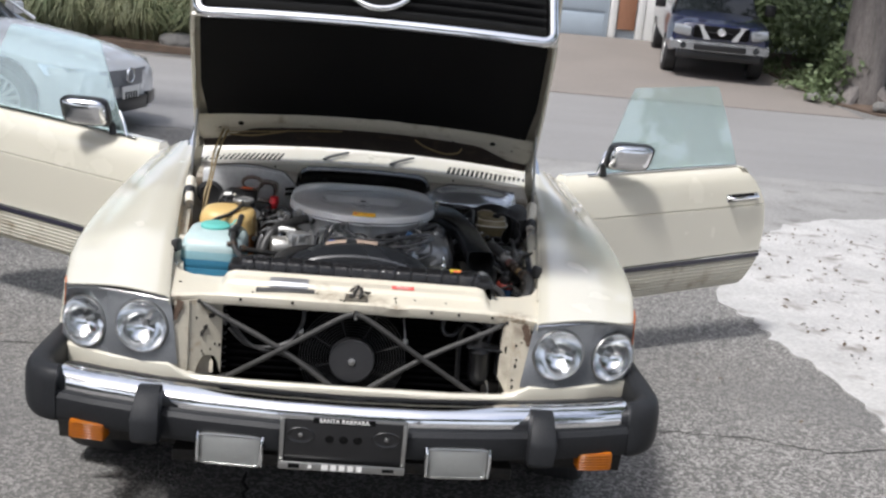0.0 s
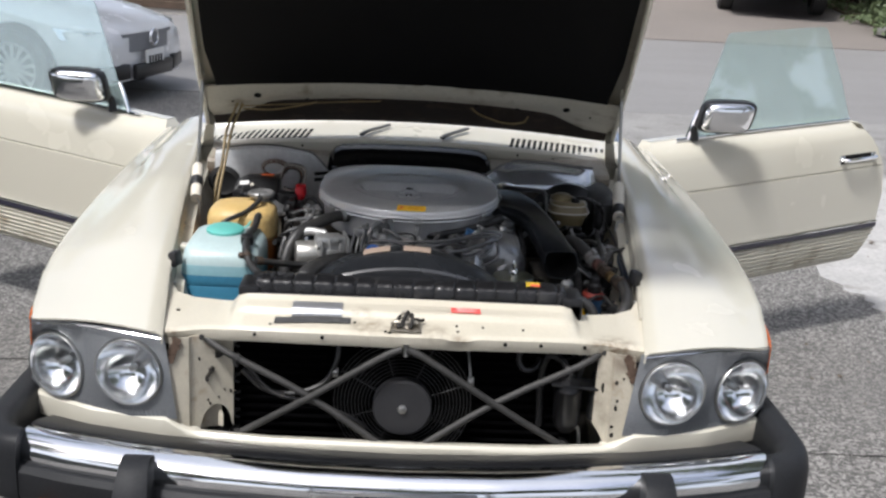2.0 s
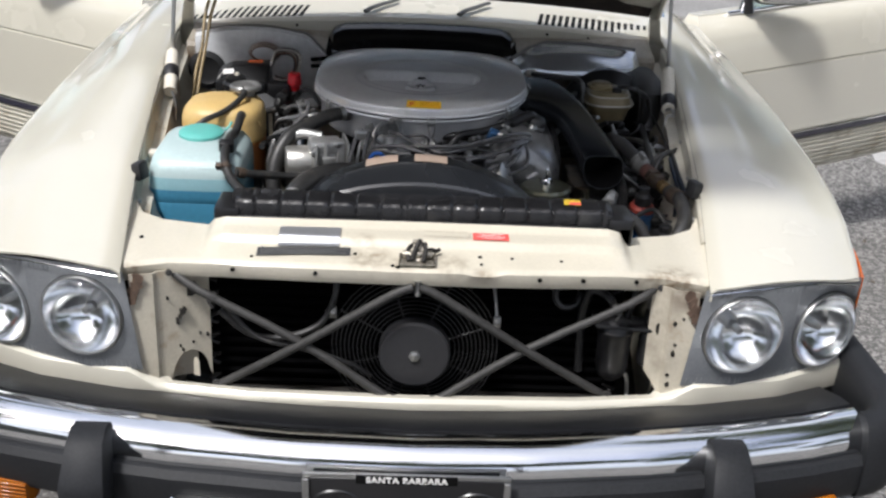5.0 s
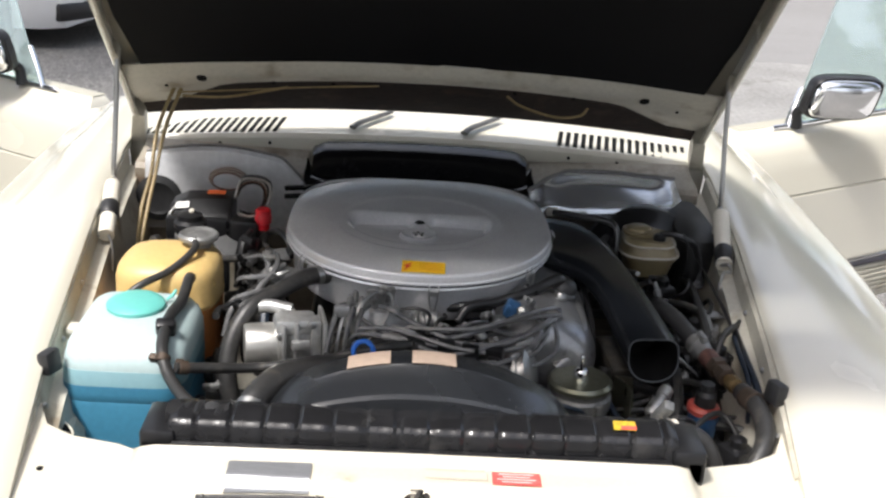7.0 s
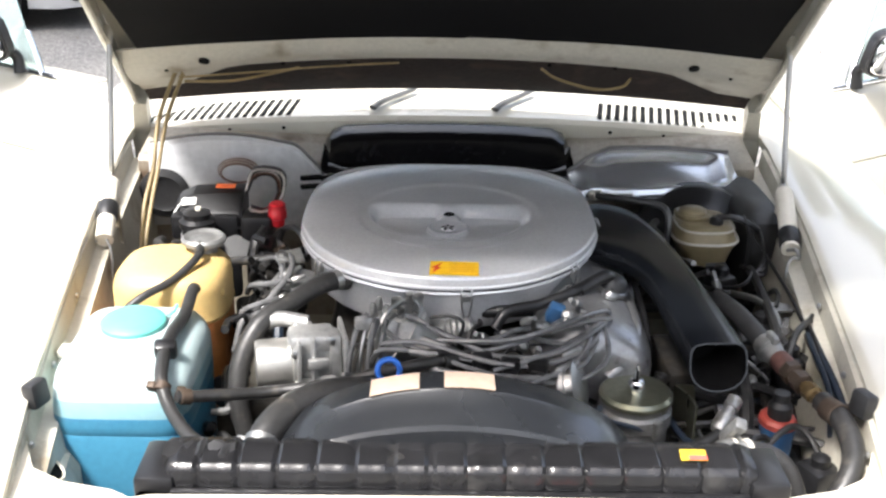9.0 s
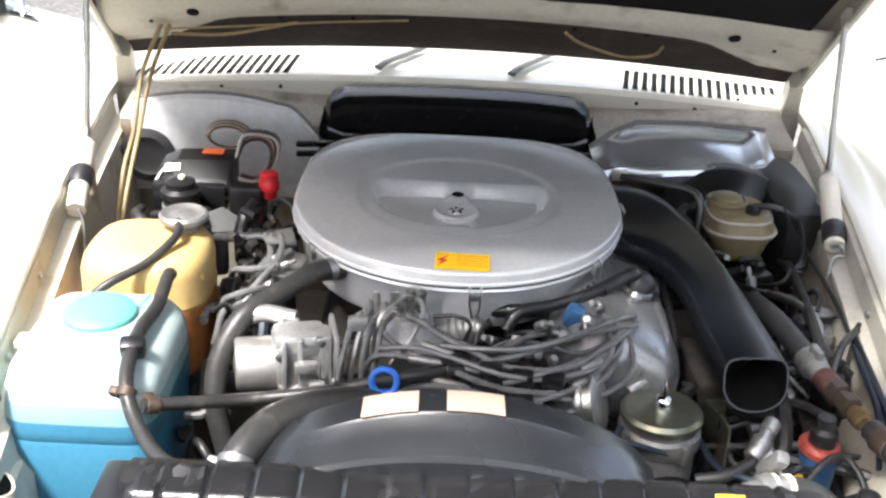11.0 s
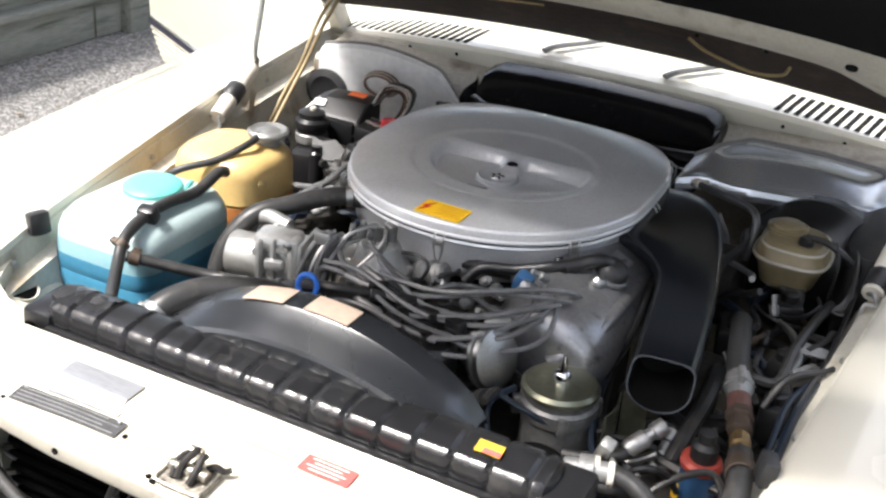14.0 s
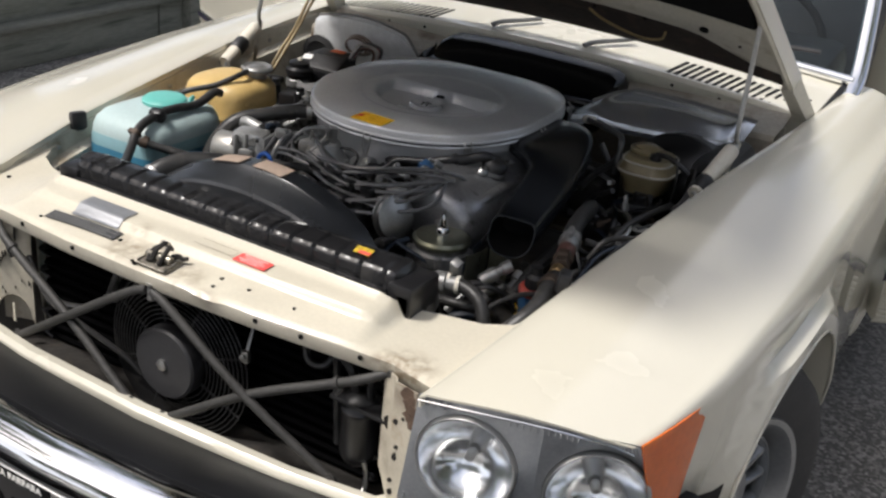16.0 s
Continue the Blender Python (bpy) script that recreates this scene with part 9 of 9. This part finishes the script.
def tree(x, y, h, r, label, leaves=True, seed=0):
    rng = random.Random(seed)
    t = thing("tree", label, "tree", "trees", at=(x, y, ground_height(x, y)))
    b = B()
    tube(b, [(0, 0, -0.2), (0.03, 0.02, h * 0.25), (-0.04, 0.05, h * 0.5), (0.05, 0, h * 0.8)], (r, r * 0.45), 14)
    for k in range(5):
        a = math.tau * k / 5 + rng.random()
        tube(b, [(r * 0.6 * math.cos(a), r * 0.6 * math.sin(a), 0.25), (r * 1.5 * math.cos(a), r * 1.5 * math.sin(a), -0.1)], (r * 0.4, r * 0.2), 8)
    tops = []
    for k in range(7):
        a = math.tau * k / 7 + rng.random()
        L = h * rng.uniform(0.25, 0.42)
        z0 = h * rng.uniform(0.45, 0.75)
        p = [(0, 0, z0), (L * 0.5 * math.cos(a), L * 0.5 * math.sin(a), z0 + L * 0.35), (L * math.cos(a), L * math.sin(a), z0 + L * 0.6)]
        tube(b, p, (r * 0.35, r * 0.08), 8)
        tops += p[1:]
    part("trunk", b, BARK, t, "rough grey-brown bark")
    b = B()
    for p in tops + [(0, 0, h * 0.9)]:
        for _ in range(7):
            leaf_clump(b, (p[0] + rng.gauss(0, h * 0.08), p[1] + rng.gauss(0, h * 0.08), p[2] + rng.gauss(0, h * 0.05)), h * 0.07, 170, 0.10, rng)
    part("crown", b, LEAF, t)
    return t


tree(8.55, 16.3, 8.0, 0.44, "mature tree with a thick grey trunk beside the driveway", seed=1)
for k, x in enumerate((-15, -9.5, -4, 14, 19, 1.5, 7.5)):
    tree(x, 24 + (k % 2) * 2, 11.5, 0.30, "leafy tree at the end of the garden", seed=10 + k)

for k, (x, y, h) in enumerate(((6.8, 1.2, 9.5), (9.3, -0.3, 8.0), (7.5, -9.0, 10.0), (-7.5, 4.5, 8.0), (-2.5, -15.0, 10.0), (-6.6, -0.6, 7.0), (2.4, -11.5, 8.5), (-5.8, -10.0, 8.0))):
    tree(x, y, h, 0.3, "leafy garden tree standing round the forecourt", seed=30 + k)

for k, (x, y, h) in enumerate(((13.0, -9.0, 5.0), (13.5, -5.6, 5.4), (12.8, -2.2, 4.8), (13.4, 1.3, 5.3), (12.9, 4.7, 5.0))):
    tree(x, y, h, 0.18, "small leafy tree in a row beyond the concrete", seed=50 + k)

for x, y, r in ((8.6, 20.8, 1.5), (10.2, 20.9, 1.6), (11.9, 20.6, 1.6), (13.5, 20.4, 1.7), (9.4, 21.4, 1.4)):
    b = B()
    for _ in range(14):
        leaf_clump(b, (x + rg_.uniform(-r, r) * 0.7, y + rg_.uniform(-0.5, 0.5), ground_height(0, y) + rg_.uniform(0.2, 3.2)), 0.75, 190, 0.10, rg_)
    single("shrub", b, LEAF, "tall dense green shrub against the house", "shrub", "shrubs")
b = B()
for _ in range(150):
    x, y = rg_.uniform(7.6, 14.0), rg_.uniform(15.1, 20.0)
    leaf_clump(b, (x + (0.8 if y < 15.6 else 0), y, ground_height(0, y) + 0.12), 0.32, 60, 0.055, rg_, 0.4)
single("ground_cover", b, LEAF, "low green ground cover between the shrubs", "plants", kind="stuff")

# garage house
house = thing("garage_house", "pale blue house front with garage door and wooden door", "house")
gz = ground_height(0, 22.3)
b = B()
block(b, (6.0, 22.5, gz + 1.5), (16.0, 0.3, 3.4), bev=0.01)
part("wall", b, STUCCO, house, "pale blue-grey stucco wall")
b = B()
block(b, (3.2, 22.33, gz + 1.1), (4.0, 0.06, 2.3), bev=0.01)
gd = part("garage_door", b, surface("pale_blue_door", (0.36, 0.42, 0.48), 0.5, var=0.05, bump=0.03), house, "pale blue panelled garage door")
for k in range(4):
    b = B()
    block(b, (3.2, 22.29, gz + 0.25 + 0.55 * k), (3.8, 0.03, 0.48), bev=0.01)
    part("door_panel", b, bpy.data.materials["pale_blue_door"], gd)
for x in (1.1, 5.3, 5.92, 7.05):
    b = B()
    block(b, (x, 22.30, gz + 1.15), (0.16, 0.12, 2.4), bev=0.01)
    part("door_frame", b, WHITE_PAINT, house)
b = B()
block(b, (5.61, 22.31, gz + 1.25), (0.40, 0.09, 2.1), bev=0.01)
part("entry_door", b, DOOR_WOOD, house, "reddish wooden entry door")
b = B()
block(b, (6.48, 22.31, gz + 1.05), (0.95, 0.07, 2.1), bev=0.01)
part("side_door", b, WHITE_PAINT, house, "white side door")
b = B()
rows = [[(-2.6, 21.8, gz + 3.1), (14.6, 21.8, gz + 3.1)], [(-2.6, 25.5, gz + 4.8), (14.6, 25.5, gz + 4.8)]]
sheet(b, rows, 0.12)
part("roof", b, ROOF_TILE, house, "brown shingle roof")

b = B()
block(b, (-3.65, 16.4, 0.50), (0.24, 0.22, 0.76), (0, 0, 10), 0.07)
single("garden_cart", b, GREEN_BIN, "bright green plastic object among the grasses", "bin")

# cracks in the asphalt and fallen leaves
def crack(pts, w, seed):
    rng = random.Random(seed)
    b = B()
    line = []
    for (x0, y0), (x1, y1) in zip(pts, pts[1:]):
        n = max(2, int(math.hypot(x1 - x0, y1 - y0) / 0.04))
        line += [(x0 + (x1 - x0) * k / n + rng.uniform(-0.012, 0.012), y0 + (y1 - y0) * k / n + rng.uniform(-0.012, 0.012)) for k in range(n)]
    rows = []
    for i, (x, y) in enumerate(line):
        j = min(i + 1, len(line) - 1)
        i0 = max(0, j - 1)
        d = Vector((line[j][0] - line[i0][0], line[j][1] - line[i0][1]))
        nrm = Vector((-d.y, d.x)).normalized() * w * rng.uniform(0.4, 1.2)
        rows.append([(x - nrm.x, y - nrm.y, 0.0015), (x, y, 0.003), (x + nrm.x, y + nrm.y, 0.0015)])
    sheet(b, rows)
    single("ground_crack", b, CRACK, "dark dirt-filled crack in the asphalt", "crack", "cracks", "structure")


CRACK = surface("crack_dirt", (0.03, 0.028, 0.026), 0.95, var=0.4, bump=0.2)
crack([(1.0, 1.08), (1.23, 1.055), (1.65, 1.05), (1.79, 0.99), (1.93, 0.94), (2.20, 1.01), (2.32, 1.02)], 0.007, 1)
crack([(-2.9, 1.52), (-1.5, 1.58), (-1.32, 1.595), (-1.0, 1.60)], 0.006, 2)
crack([(1.9, 6.6), (1.5, 6.1), (1.15, 5.4), (1.3, 4.6), (1.1, 3.9)], 0.008, 3)
crack([(-0.3, -0.6), (-0.28, -0.1), (-0.33, 0.5)], 0.006, 4)
crack([(2.6, 6.4), (3.4, 7.0), (4.6, 7.3), (6.2, 7.35)], 0.010, 5)
rl = random.Random(17)


def litter(n, xr, yr, z, size, seed):
    rng = random.Random(seed)
    b = B()
    for _ in range(n):
        x, y = rng.uniform(*xr), rng.uniform(*yr)
        a, s = rng.uniform(0, math.tau), size * rng.uniform(0.4, 1.3)
        u, v = Vector((math.cos(a), math.sin(a), rng.uniform(-0.3, 0.3))) * s, Vector((-math.sin(a), math.cos(a), rng.uniform(-0.3, 0.3))) * s * 0.45
        p = Vector((x, y, z + s * 0.25))
        q = [b.verts.new(p + u), b.verts.new(p + v + Vector((0, 0, s * 0.2))), b.verts.new(p - u), b.verts.new(p - v + Vector((0, 0, s * 0.15)))]
        b.faces.new(q)
    return b


DRY_LEAF = surface("dry_leaf", (0.10, 0.065, 0.035), 0.7, var=0.5, scale=3, fine=9, bump=0.0)
single("fallen_leaves", litter(900, (2.45, 6.5), (0.9, 5.4), 0.007, 0.020, 4), DRY_LEAF, "dry brown leaves scattered on the concrete", "leaves", kind="stuff")
single("fallen_leaves", litter(260, (-4.0, 6.5), (-1.5, 8.0), 0.001, 0.016, 5), DRY_LEAF, "dry leaf bits scattered on the asphalt", "leaves", kind="stuff")
single("fallen_leaves", litter(120, (-3.1, -2.3), (-2.0, 4.0), 0.001, 0.02, 6), DRY_LEAF, "dry leaves along the timber wall", "leaves", kind="stuff")

# timber retaining wall beside the car
wall = thing("timber_wall", "low stepped wall of grey weathered timber boards", "wall", kind="structure")
for lv, (x, z, h) in enumerate(((-3.12, 0.0, 0.20), (-3.18, 0.21, 0.27), (-3.20, 0.49, 0.27), (-3.30, 0.78, 0.25), (-3.40, 1.05, 0.25))):
    y = -4.0
    k = 0
    while y < 4.3:
        L = 2.1 + 0.3 * ((lv + k) % 3)
        y1 = min(y + L, 4.4)
        b = B()
        block(b, (x - 0.06, (y + y1) / 2, z + h / 2), (0.13, y1 - y - 0.008, h), bev=0.012)
        part("board", b, TIMBER, wall)
        y, k = y1, k + 1
for y in (-1.2, 1.1, 3.45):
    b = B()
    block(b, (-3.10, y, 0.62), (0.09, 0.14, 1.30), bev=0.01)
    part("post", b, TIMBER, wall)
for z in (0.205, 0.485, 0.775):
    b = B()
    block(b, (-3.13, 0.2, z), (0.10, 8.4, 0.035), bev=0.008)
    part("ledge", b, TIMBER, wall)

# ---------------------------------------------------------------- parked vehicles
def road_wheel(parent, x, y, r, w, side, spokes, rimmat):
    m = pose(x, y, r, 0, 90 * side, 0)
    b = B()
    lathe(b, [(r * 0.64, -w / 2), (r * 0.9, -w / 2), (r, -w / 2 + 0.03), (r, w / 2 - 0.03), (r * 0.9, w / 2), (r * 0.66, w / 2 - 0.005), (r * 0.64, 0)], m, 36, caps=False)
    t = part("wheel", b, TYRE, parent, "road wheel with alloy rim")
    b = B()
    lathe(b, [(r * 0.66, w / 2 - 0.01), (r * 0.62, w / 2 - 0.002), (r * 0.60, w / 2 - 0.02), (r * 0.58, w / 2 - 0.07), (0.0, w / 2 - 0.08)], m, 30, caps=False)
    part("rim", b, MATT_BLACK, t)
    for k in range(spokes):
        b = B()
        block(b, (0, 0, 0), (r * 0.52, 0.03, 0.02), bev=0.006)
        bb = m @ Matrix.Rotation(math.tau * k / spokes, 4, "Z") @ pose(r * 0.34, 0, w / 2 - 0.022)
        for v in b.verts:
            v.co = bb @ v.co
        part("spoke", b, rimmat, t)
    b = B()
    lathe(b, [(r * 0.16, w / 2 - 0.03), (r * 0.15, w / 2 - 0.008), (0.0, w / 2 - 0.006)], m, 16)
    lathe(b, [(r * 0.665, w / 2 - 0.012), (r * 0.655, w / 2 + 0.002), (r * 0.60, w / 2 - 0.006), (r * 0.60, w / 2 - 0.03)], m, 30, caps=False)
    part("rim_lip", b, rimmat, t)


def body_loft(sections, n_out=None):
    b = B()
    loft(b, sections)
    return b


def sedan():
    """A silver sedan; local x is its right, -y its front."""
    t = thing("parked_sedan", "silver sedan parked at the roadside", "car", at=(-2.22, 7.42, -0.03), turn=(0, 0, 75))
    L, W = 4.5, 0.88
    rows = []
    for y, w, zl, zs, zt in ((0.02, 0.52, 0.22, 0.42, 0.575), (0.08, 0.70, 0.19, 0.46, 0.635), (0.22, 0.80, 0.18, 0.52, 0.69), (0.5, 0.865, 0.18, 0.58, 0.76), (0.9, 0.88, 0.18, 0.62, 0.835), (1.3, 0.88, 0.18, 0.64, 0.885),
                             (1.6, 0.88, 0.18, 0.66, 0.92), (3.6, 0.88, 0.18, 0.68, 0.95), (4.2, 0.85, 0.2, 0.66, 0.95), (4.42, 0.78, 0.25, 0.62, 0.90), (4.5, 0.70, 0.3, 0.58, 0.80)):
        rows.append([(-w + 0.05, y, zl), (-w, y, zl + 0.10), (-w, y, zs), (-w + 0.05, y, zt - 0.07), (-w * 0.80, y, zt - 0.015), (-w * 0.4, y, zt + 0.012), (0, y, zt + 0.018), (w * 0.4, y, zt + 0.012), (w * 0.80, y, zt - 0.015), (w - 0.05, y, zt - 0.07), (w, y, zs), (w, y, zl + 0.10), (w - 0.05, y, zl)])
    body = part("body", body_loft(rows), SILVER_PAINT, t, "silver painted body", 30)
    rows = []
    for y, w, z0, z1 in ((1.45, 0.70, 0.88, 0.90), (1.75, 0.70, 0.90, 1.12), (2.15, 0.68, 0.92, 1.34), (2.5, 0.66, 0.92, 1.41), (3.0, 0.66, 0.92, 1.40), (3.5, 0.67, 0.92, 1.22), (3.95, 0.70, 0.92, 0.95)):
        rows.append([(-w - 0.08, y, z0), (-w, y, z0 + (z1 - z0) * 0.55), (-w + 0.10, y, z1 - 0.02), (0, y, z1 + 0.015), (w - 0.10, y, z1 - 0.02), (w, y, z0 + (z1 - z0) * 0.55), (w + 0.08, y, z0)])
    part("cabin", body_loft(rows), DARK_GLASS, t, "dark tinted cabin glass", 30)
    b = B()
    rows = [[(x, y, z) for x in (-0.55, -0.3, 0, 0.3, 0.55)] for y, z in ((2.05, 1.335), (2.5, 1.432), (3.0, 1.425), (3.35, 1.33))]
    sheet(b, rows, 0.02)
    part("roof", b, SILVER_PAINT, t)
    for s in (-1, 1):
        b = B()
        tube(b, [(0.80 * s, 1.42, 0.90), (0.66 * s, 1.85, 1.18), (0.56 * s, 2.15, 1.345)], 0.03, 8, 4, 0.6)
        part("pillar", b, SILVER_PAINT, t)
        b = B()
        sheet(b, [[(s * 0.60, 0.075, 0.52), (s * 0.72, 0.13, 0.53), (s * 0.845, 0.33, 0.56)], [(s * 0.60, 0.095, 0.63), (s * 0.72, 0.17, 0.645), (s * 0.83, 0.42, 0.67)]], 0.02)
        hl = part("headlamp", b, GLASS, t, "clear headlamp")
        b = B()
        sheet(b, [[(s * 0.60, 0.10, 0.53), (s * 0.72, 0.16, 0.54), (s * 0.83, 0.34, 0.57)], [(s * 0.60, 0.115, 0.62), (s * 0.72, 0.19, 0.635), (s * 0.82, 0.42, 0.66)]], 0.005)
        part("reflector", b, REFLECTOR, hl)
        b = B()
        block(b, (s * 0.55, 0.055, 0.30), (0.36, 0.06, 0.13), (0, 0, 16 * s), 0.02)
        part("lower_intake", b, PLASTIC, t)
        for y0 in (0.74, 3.55):
            b = B()
            lathe(b, [(0.36, -0.12), (0.36, 0.012), (0.33, 0.014)], pose(s * 0.872, y0, 0.33, 0, 90 * s, 0), 32)
            part("wheel_arch", b, MATT_BLACK, t)
        for y0 in (0.74, 3.55):
            road_wheel(t, s * 0.80, y0, 0.32, 0.21, s, 14, ALLOY)
        b = B()
        block(b, (s * 0.97, 1.75, 0.98), (0.20, 0.11, 0.13), bev=0.03)
        part("door_mirror", b, SILVER_PAINT, t)
        b = B()
        block(b, (s * 0.884, 2.1, 0.75), (0.02, 0.18, 0.03), bev=0.006)
        part("door_handle", b, SILVER_PAINT, t)
    b = B()
    rows = [[(x, -0.005 + 0.05 * (x / 0.5) ** 2, z) for x in (-0.42, -0.2, 0, 0.2, 0.42)] for z in (0.45, 0.52, 0.60)]
    sheet(b, rows, 0.02)
    gr = part("grille", b, surface("grey_mesh_grille", (0.22, 0.23, 0.25), 0.4, 0.5, bump=0.3, fine=60), t, "grey grille with chrome emblem")
    b = B()
    tube(b, [(0.065 * math.cos(a), -0.03, 0.55 + 0.065 * math.sin(a)) for a in (math.tau * j / 20 for j in range(21))], 0.011, 8, 1)
    part("emblem", b, CHROME, gr)
    b = B()
    block(b, (0, -0.02, 0.29), (0.66, 0.05, 0.13), bev=0.02)
    part("centre_intake", b, PLASTIC, t)
    b = B()
    block(b, (0, -0.035, 0.375), (0.315, 0.012, 0.160), bev=0.004)
    pl = part("number_plate", b, WHITE_LABEL, t, "white number plate in a dark frame")
    for k in range(5):
        b = B()
        block(b, (-0.10 + 0.05 * k, -0.043, 0.372), (0.028, 0.003, 0.065), bev=0)
        part("plate_bar", b, MATT_BLACK, pl)


def truck():
    """A navy pickup; local -y is its front."""
    z0 = ground_height(0, 17.0) + 0.03
    t = thing("pickup_truck", "navy blue pickup truck with chrome grille on a driveway", "truck", at=(6.18, 17.0, z0), turn=(3.5, 0, -10))
    W = 0.90
    rows = []
    for y, w, zl, zt in ((0.05, 0.80, 0.50, 0.92), (0.12, 0.86, 0.48, 0.99), (0.4, 0.90, 0.46, 1.05), (0.9, 0.91, 0.46, 1.09), (1.45, 0.91, 0.46, 1.12), (5.0, 0.91, 0.5, 1.15), (5.1, 0.88, 0.55, 1.12)):
        rows.append([(-w + 0.03, y, zl), (-w, y, zl + 0.1), (-w, y, zt - 0.22), (-w + 0.05, y, zt - 0.08), (-w * 0.7, y, zt), (0, y, zt + 0.02), (w * 0.7, y, zt), (w - 0.05, y, zt - 0.08), (w, y, zt - 0.22), (w, y, zl + 0.1), (w - 0.03, y, zl)])
    part("body", body_loft(rows), NAVY, t, "glossy navy body", 30)
    rows = []
    for y, w, z1 in ((1.3, 0.80, 1.12), (1.75, 0.74, 1.50), (2.05, 0.70, 1.72), (3.4, 0.70, 1.72), (3.7, 0.74, 1.14)):
        rows.append([(-w - 0.05, y, 1.08), (-w, y, 1.08 + (z1 - 1.08) * 0.5), (-w + 0.06, y, z1), (w - 0.06, y, z1), (w, y, 1.08 + (z1 - 1.08) * 0.5), (w + 0.05, y, 1.08)])
    part("cab", body_loft(rows), DARK_GLASS, t, "dark glazed cab", 30)
    b = B()
    block(b, (0, 2.72, 1.735), (1.32, 1.42, 0.07), bev=0.03)
    part("roof", b, NAVY, t)
    b = B()
    rows = [[(0.88 * q, 0.02 + 0.10 * q ** 4, z) for q in [-1 + k / 5 for k in range(11)]] for z in (0.50, 0.53, 0.66, 0.70)]
    rows = [[(x, y - (0.05 if 0.51 < z < 0.68 else 0.0), z) for x, y, z in r] for r in rows]
    sheet(b, rows, 0.03)
    bp = part("bumper", b, surface("dusty_grey_chrome", (0.36, 0.37, 0.38), 0.22, 0.8, bump=0.05), t, "dusty chrome front bumper")
    b = B()
    block(b, (0, -0.058, 0.595), (0.92, 0.03, 0.10), bev=0.03)
    part("bumper_intake", b, PLASTIC, bp)
    b = B()
    block(b, (0, 0.08, 0.44), (1.5, 0.12, 0.14), bev=0.03)
    part("air_dam", b, PLASTIC, t)
    b = B()
    block(b, (0, 0.05, 0.86), (0.98, 0.06, 0.22), bev=0.02)
    gr = part("grille", b, MATT_BLACK, t, "black grille with chrome bars")
    for s in (-1, 1):
        b = B()
        rings = []
        for z, x0, x1 in ((0.735, 0.185, 0.300), (0.79, 0.215, 0.320), (0.87, 0.275, 0.360), (0.955, 0.335, 0.400), (0.985, 0.30, 0.46)):
            rings.append([(s * x0, 0.03, z), (s * x0, -0.012, z), (s * x1, -0.008, z), (s * x1, 0.03, z)])
        loft(b, rings)
        part("chrome_bar", b, CHROME, gr)
        for k in range(3):
            b = B()
            block(b, (s * (0.42 + 0.015 * k), 0.012, 0.80 + 0.06 * k), (0.10, 0.02, 0.014), bev=0.004)
            part("grille_slat", b, MATT_BLACK, gr)
        b = B()
        block(b, (s * 0.11, 0.012, 0.86), (0.20, 0.02, 0.016), bev=0.004)
        part("grille_slat", b, PLASTIC, gr)
        b = B()
        block(b, (s * 0.675, 0.065, 0.865), (0.33, 0.10, 0.19), (0, -6 * s, 14 * s), 0.045)
        part("headlamp", b, surface("truck_lamp", (0.40, 0.42, 0.44), 0.12, 0.7, bump=0.2) if "truck_lamp" not in bpy.data.materials else bpy.data.materials["truck_lamp"], t, "clear headlamp")
        b = B()
        lathe(b, [(0.06, 0.0), (0.05, 0.01), (0, 0.01)], pose(s * 0.64, 0.0, 0.60, 90, 0, 0), 16)
        part("fog_lamp", b, DARK_GLASS, t)
        for y in (0.95, 4.2):
            road_wheel(t, s * 0.79, y, 0.37, 0.25, s, 6, ALLOY)
        b = B()
        block(b, (s * 1.03, 1.55, 1.22), (0.20, 0.10, 0.22), bev=0.03)
        part("door_mirror", b, PLASTIC, t)
    b = B()
    lathe(b, [(0.075, 0.0), (0.075, 0.02), (0.055, 0.025), (0.05, 0.01), (0, 0.01)], pose(0, 0.0, 0.88, 90, 0, 0), 24)
    part("emblem", b, CHROME, gr)


sedan()
truck()
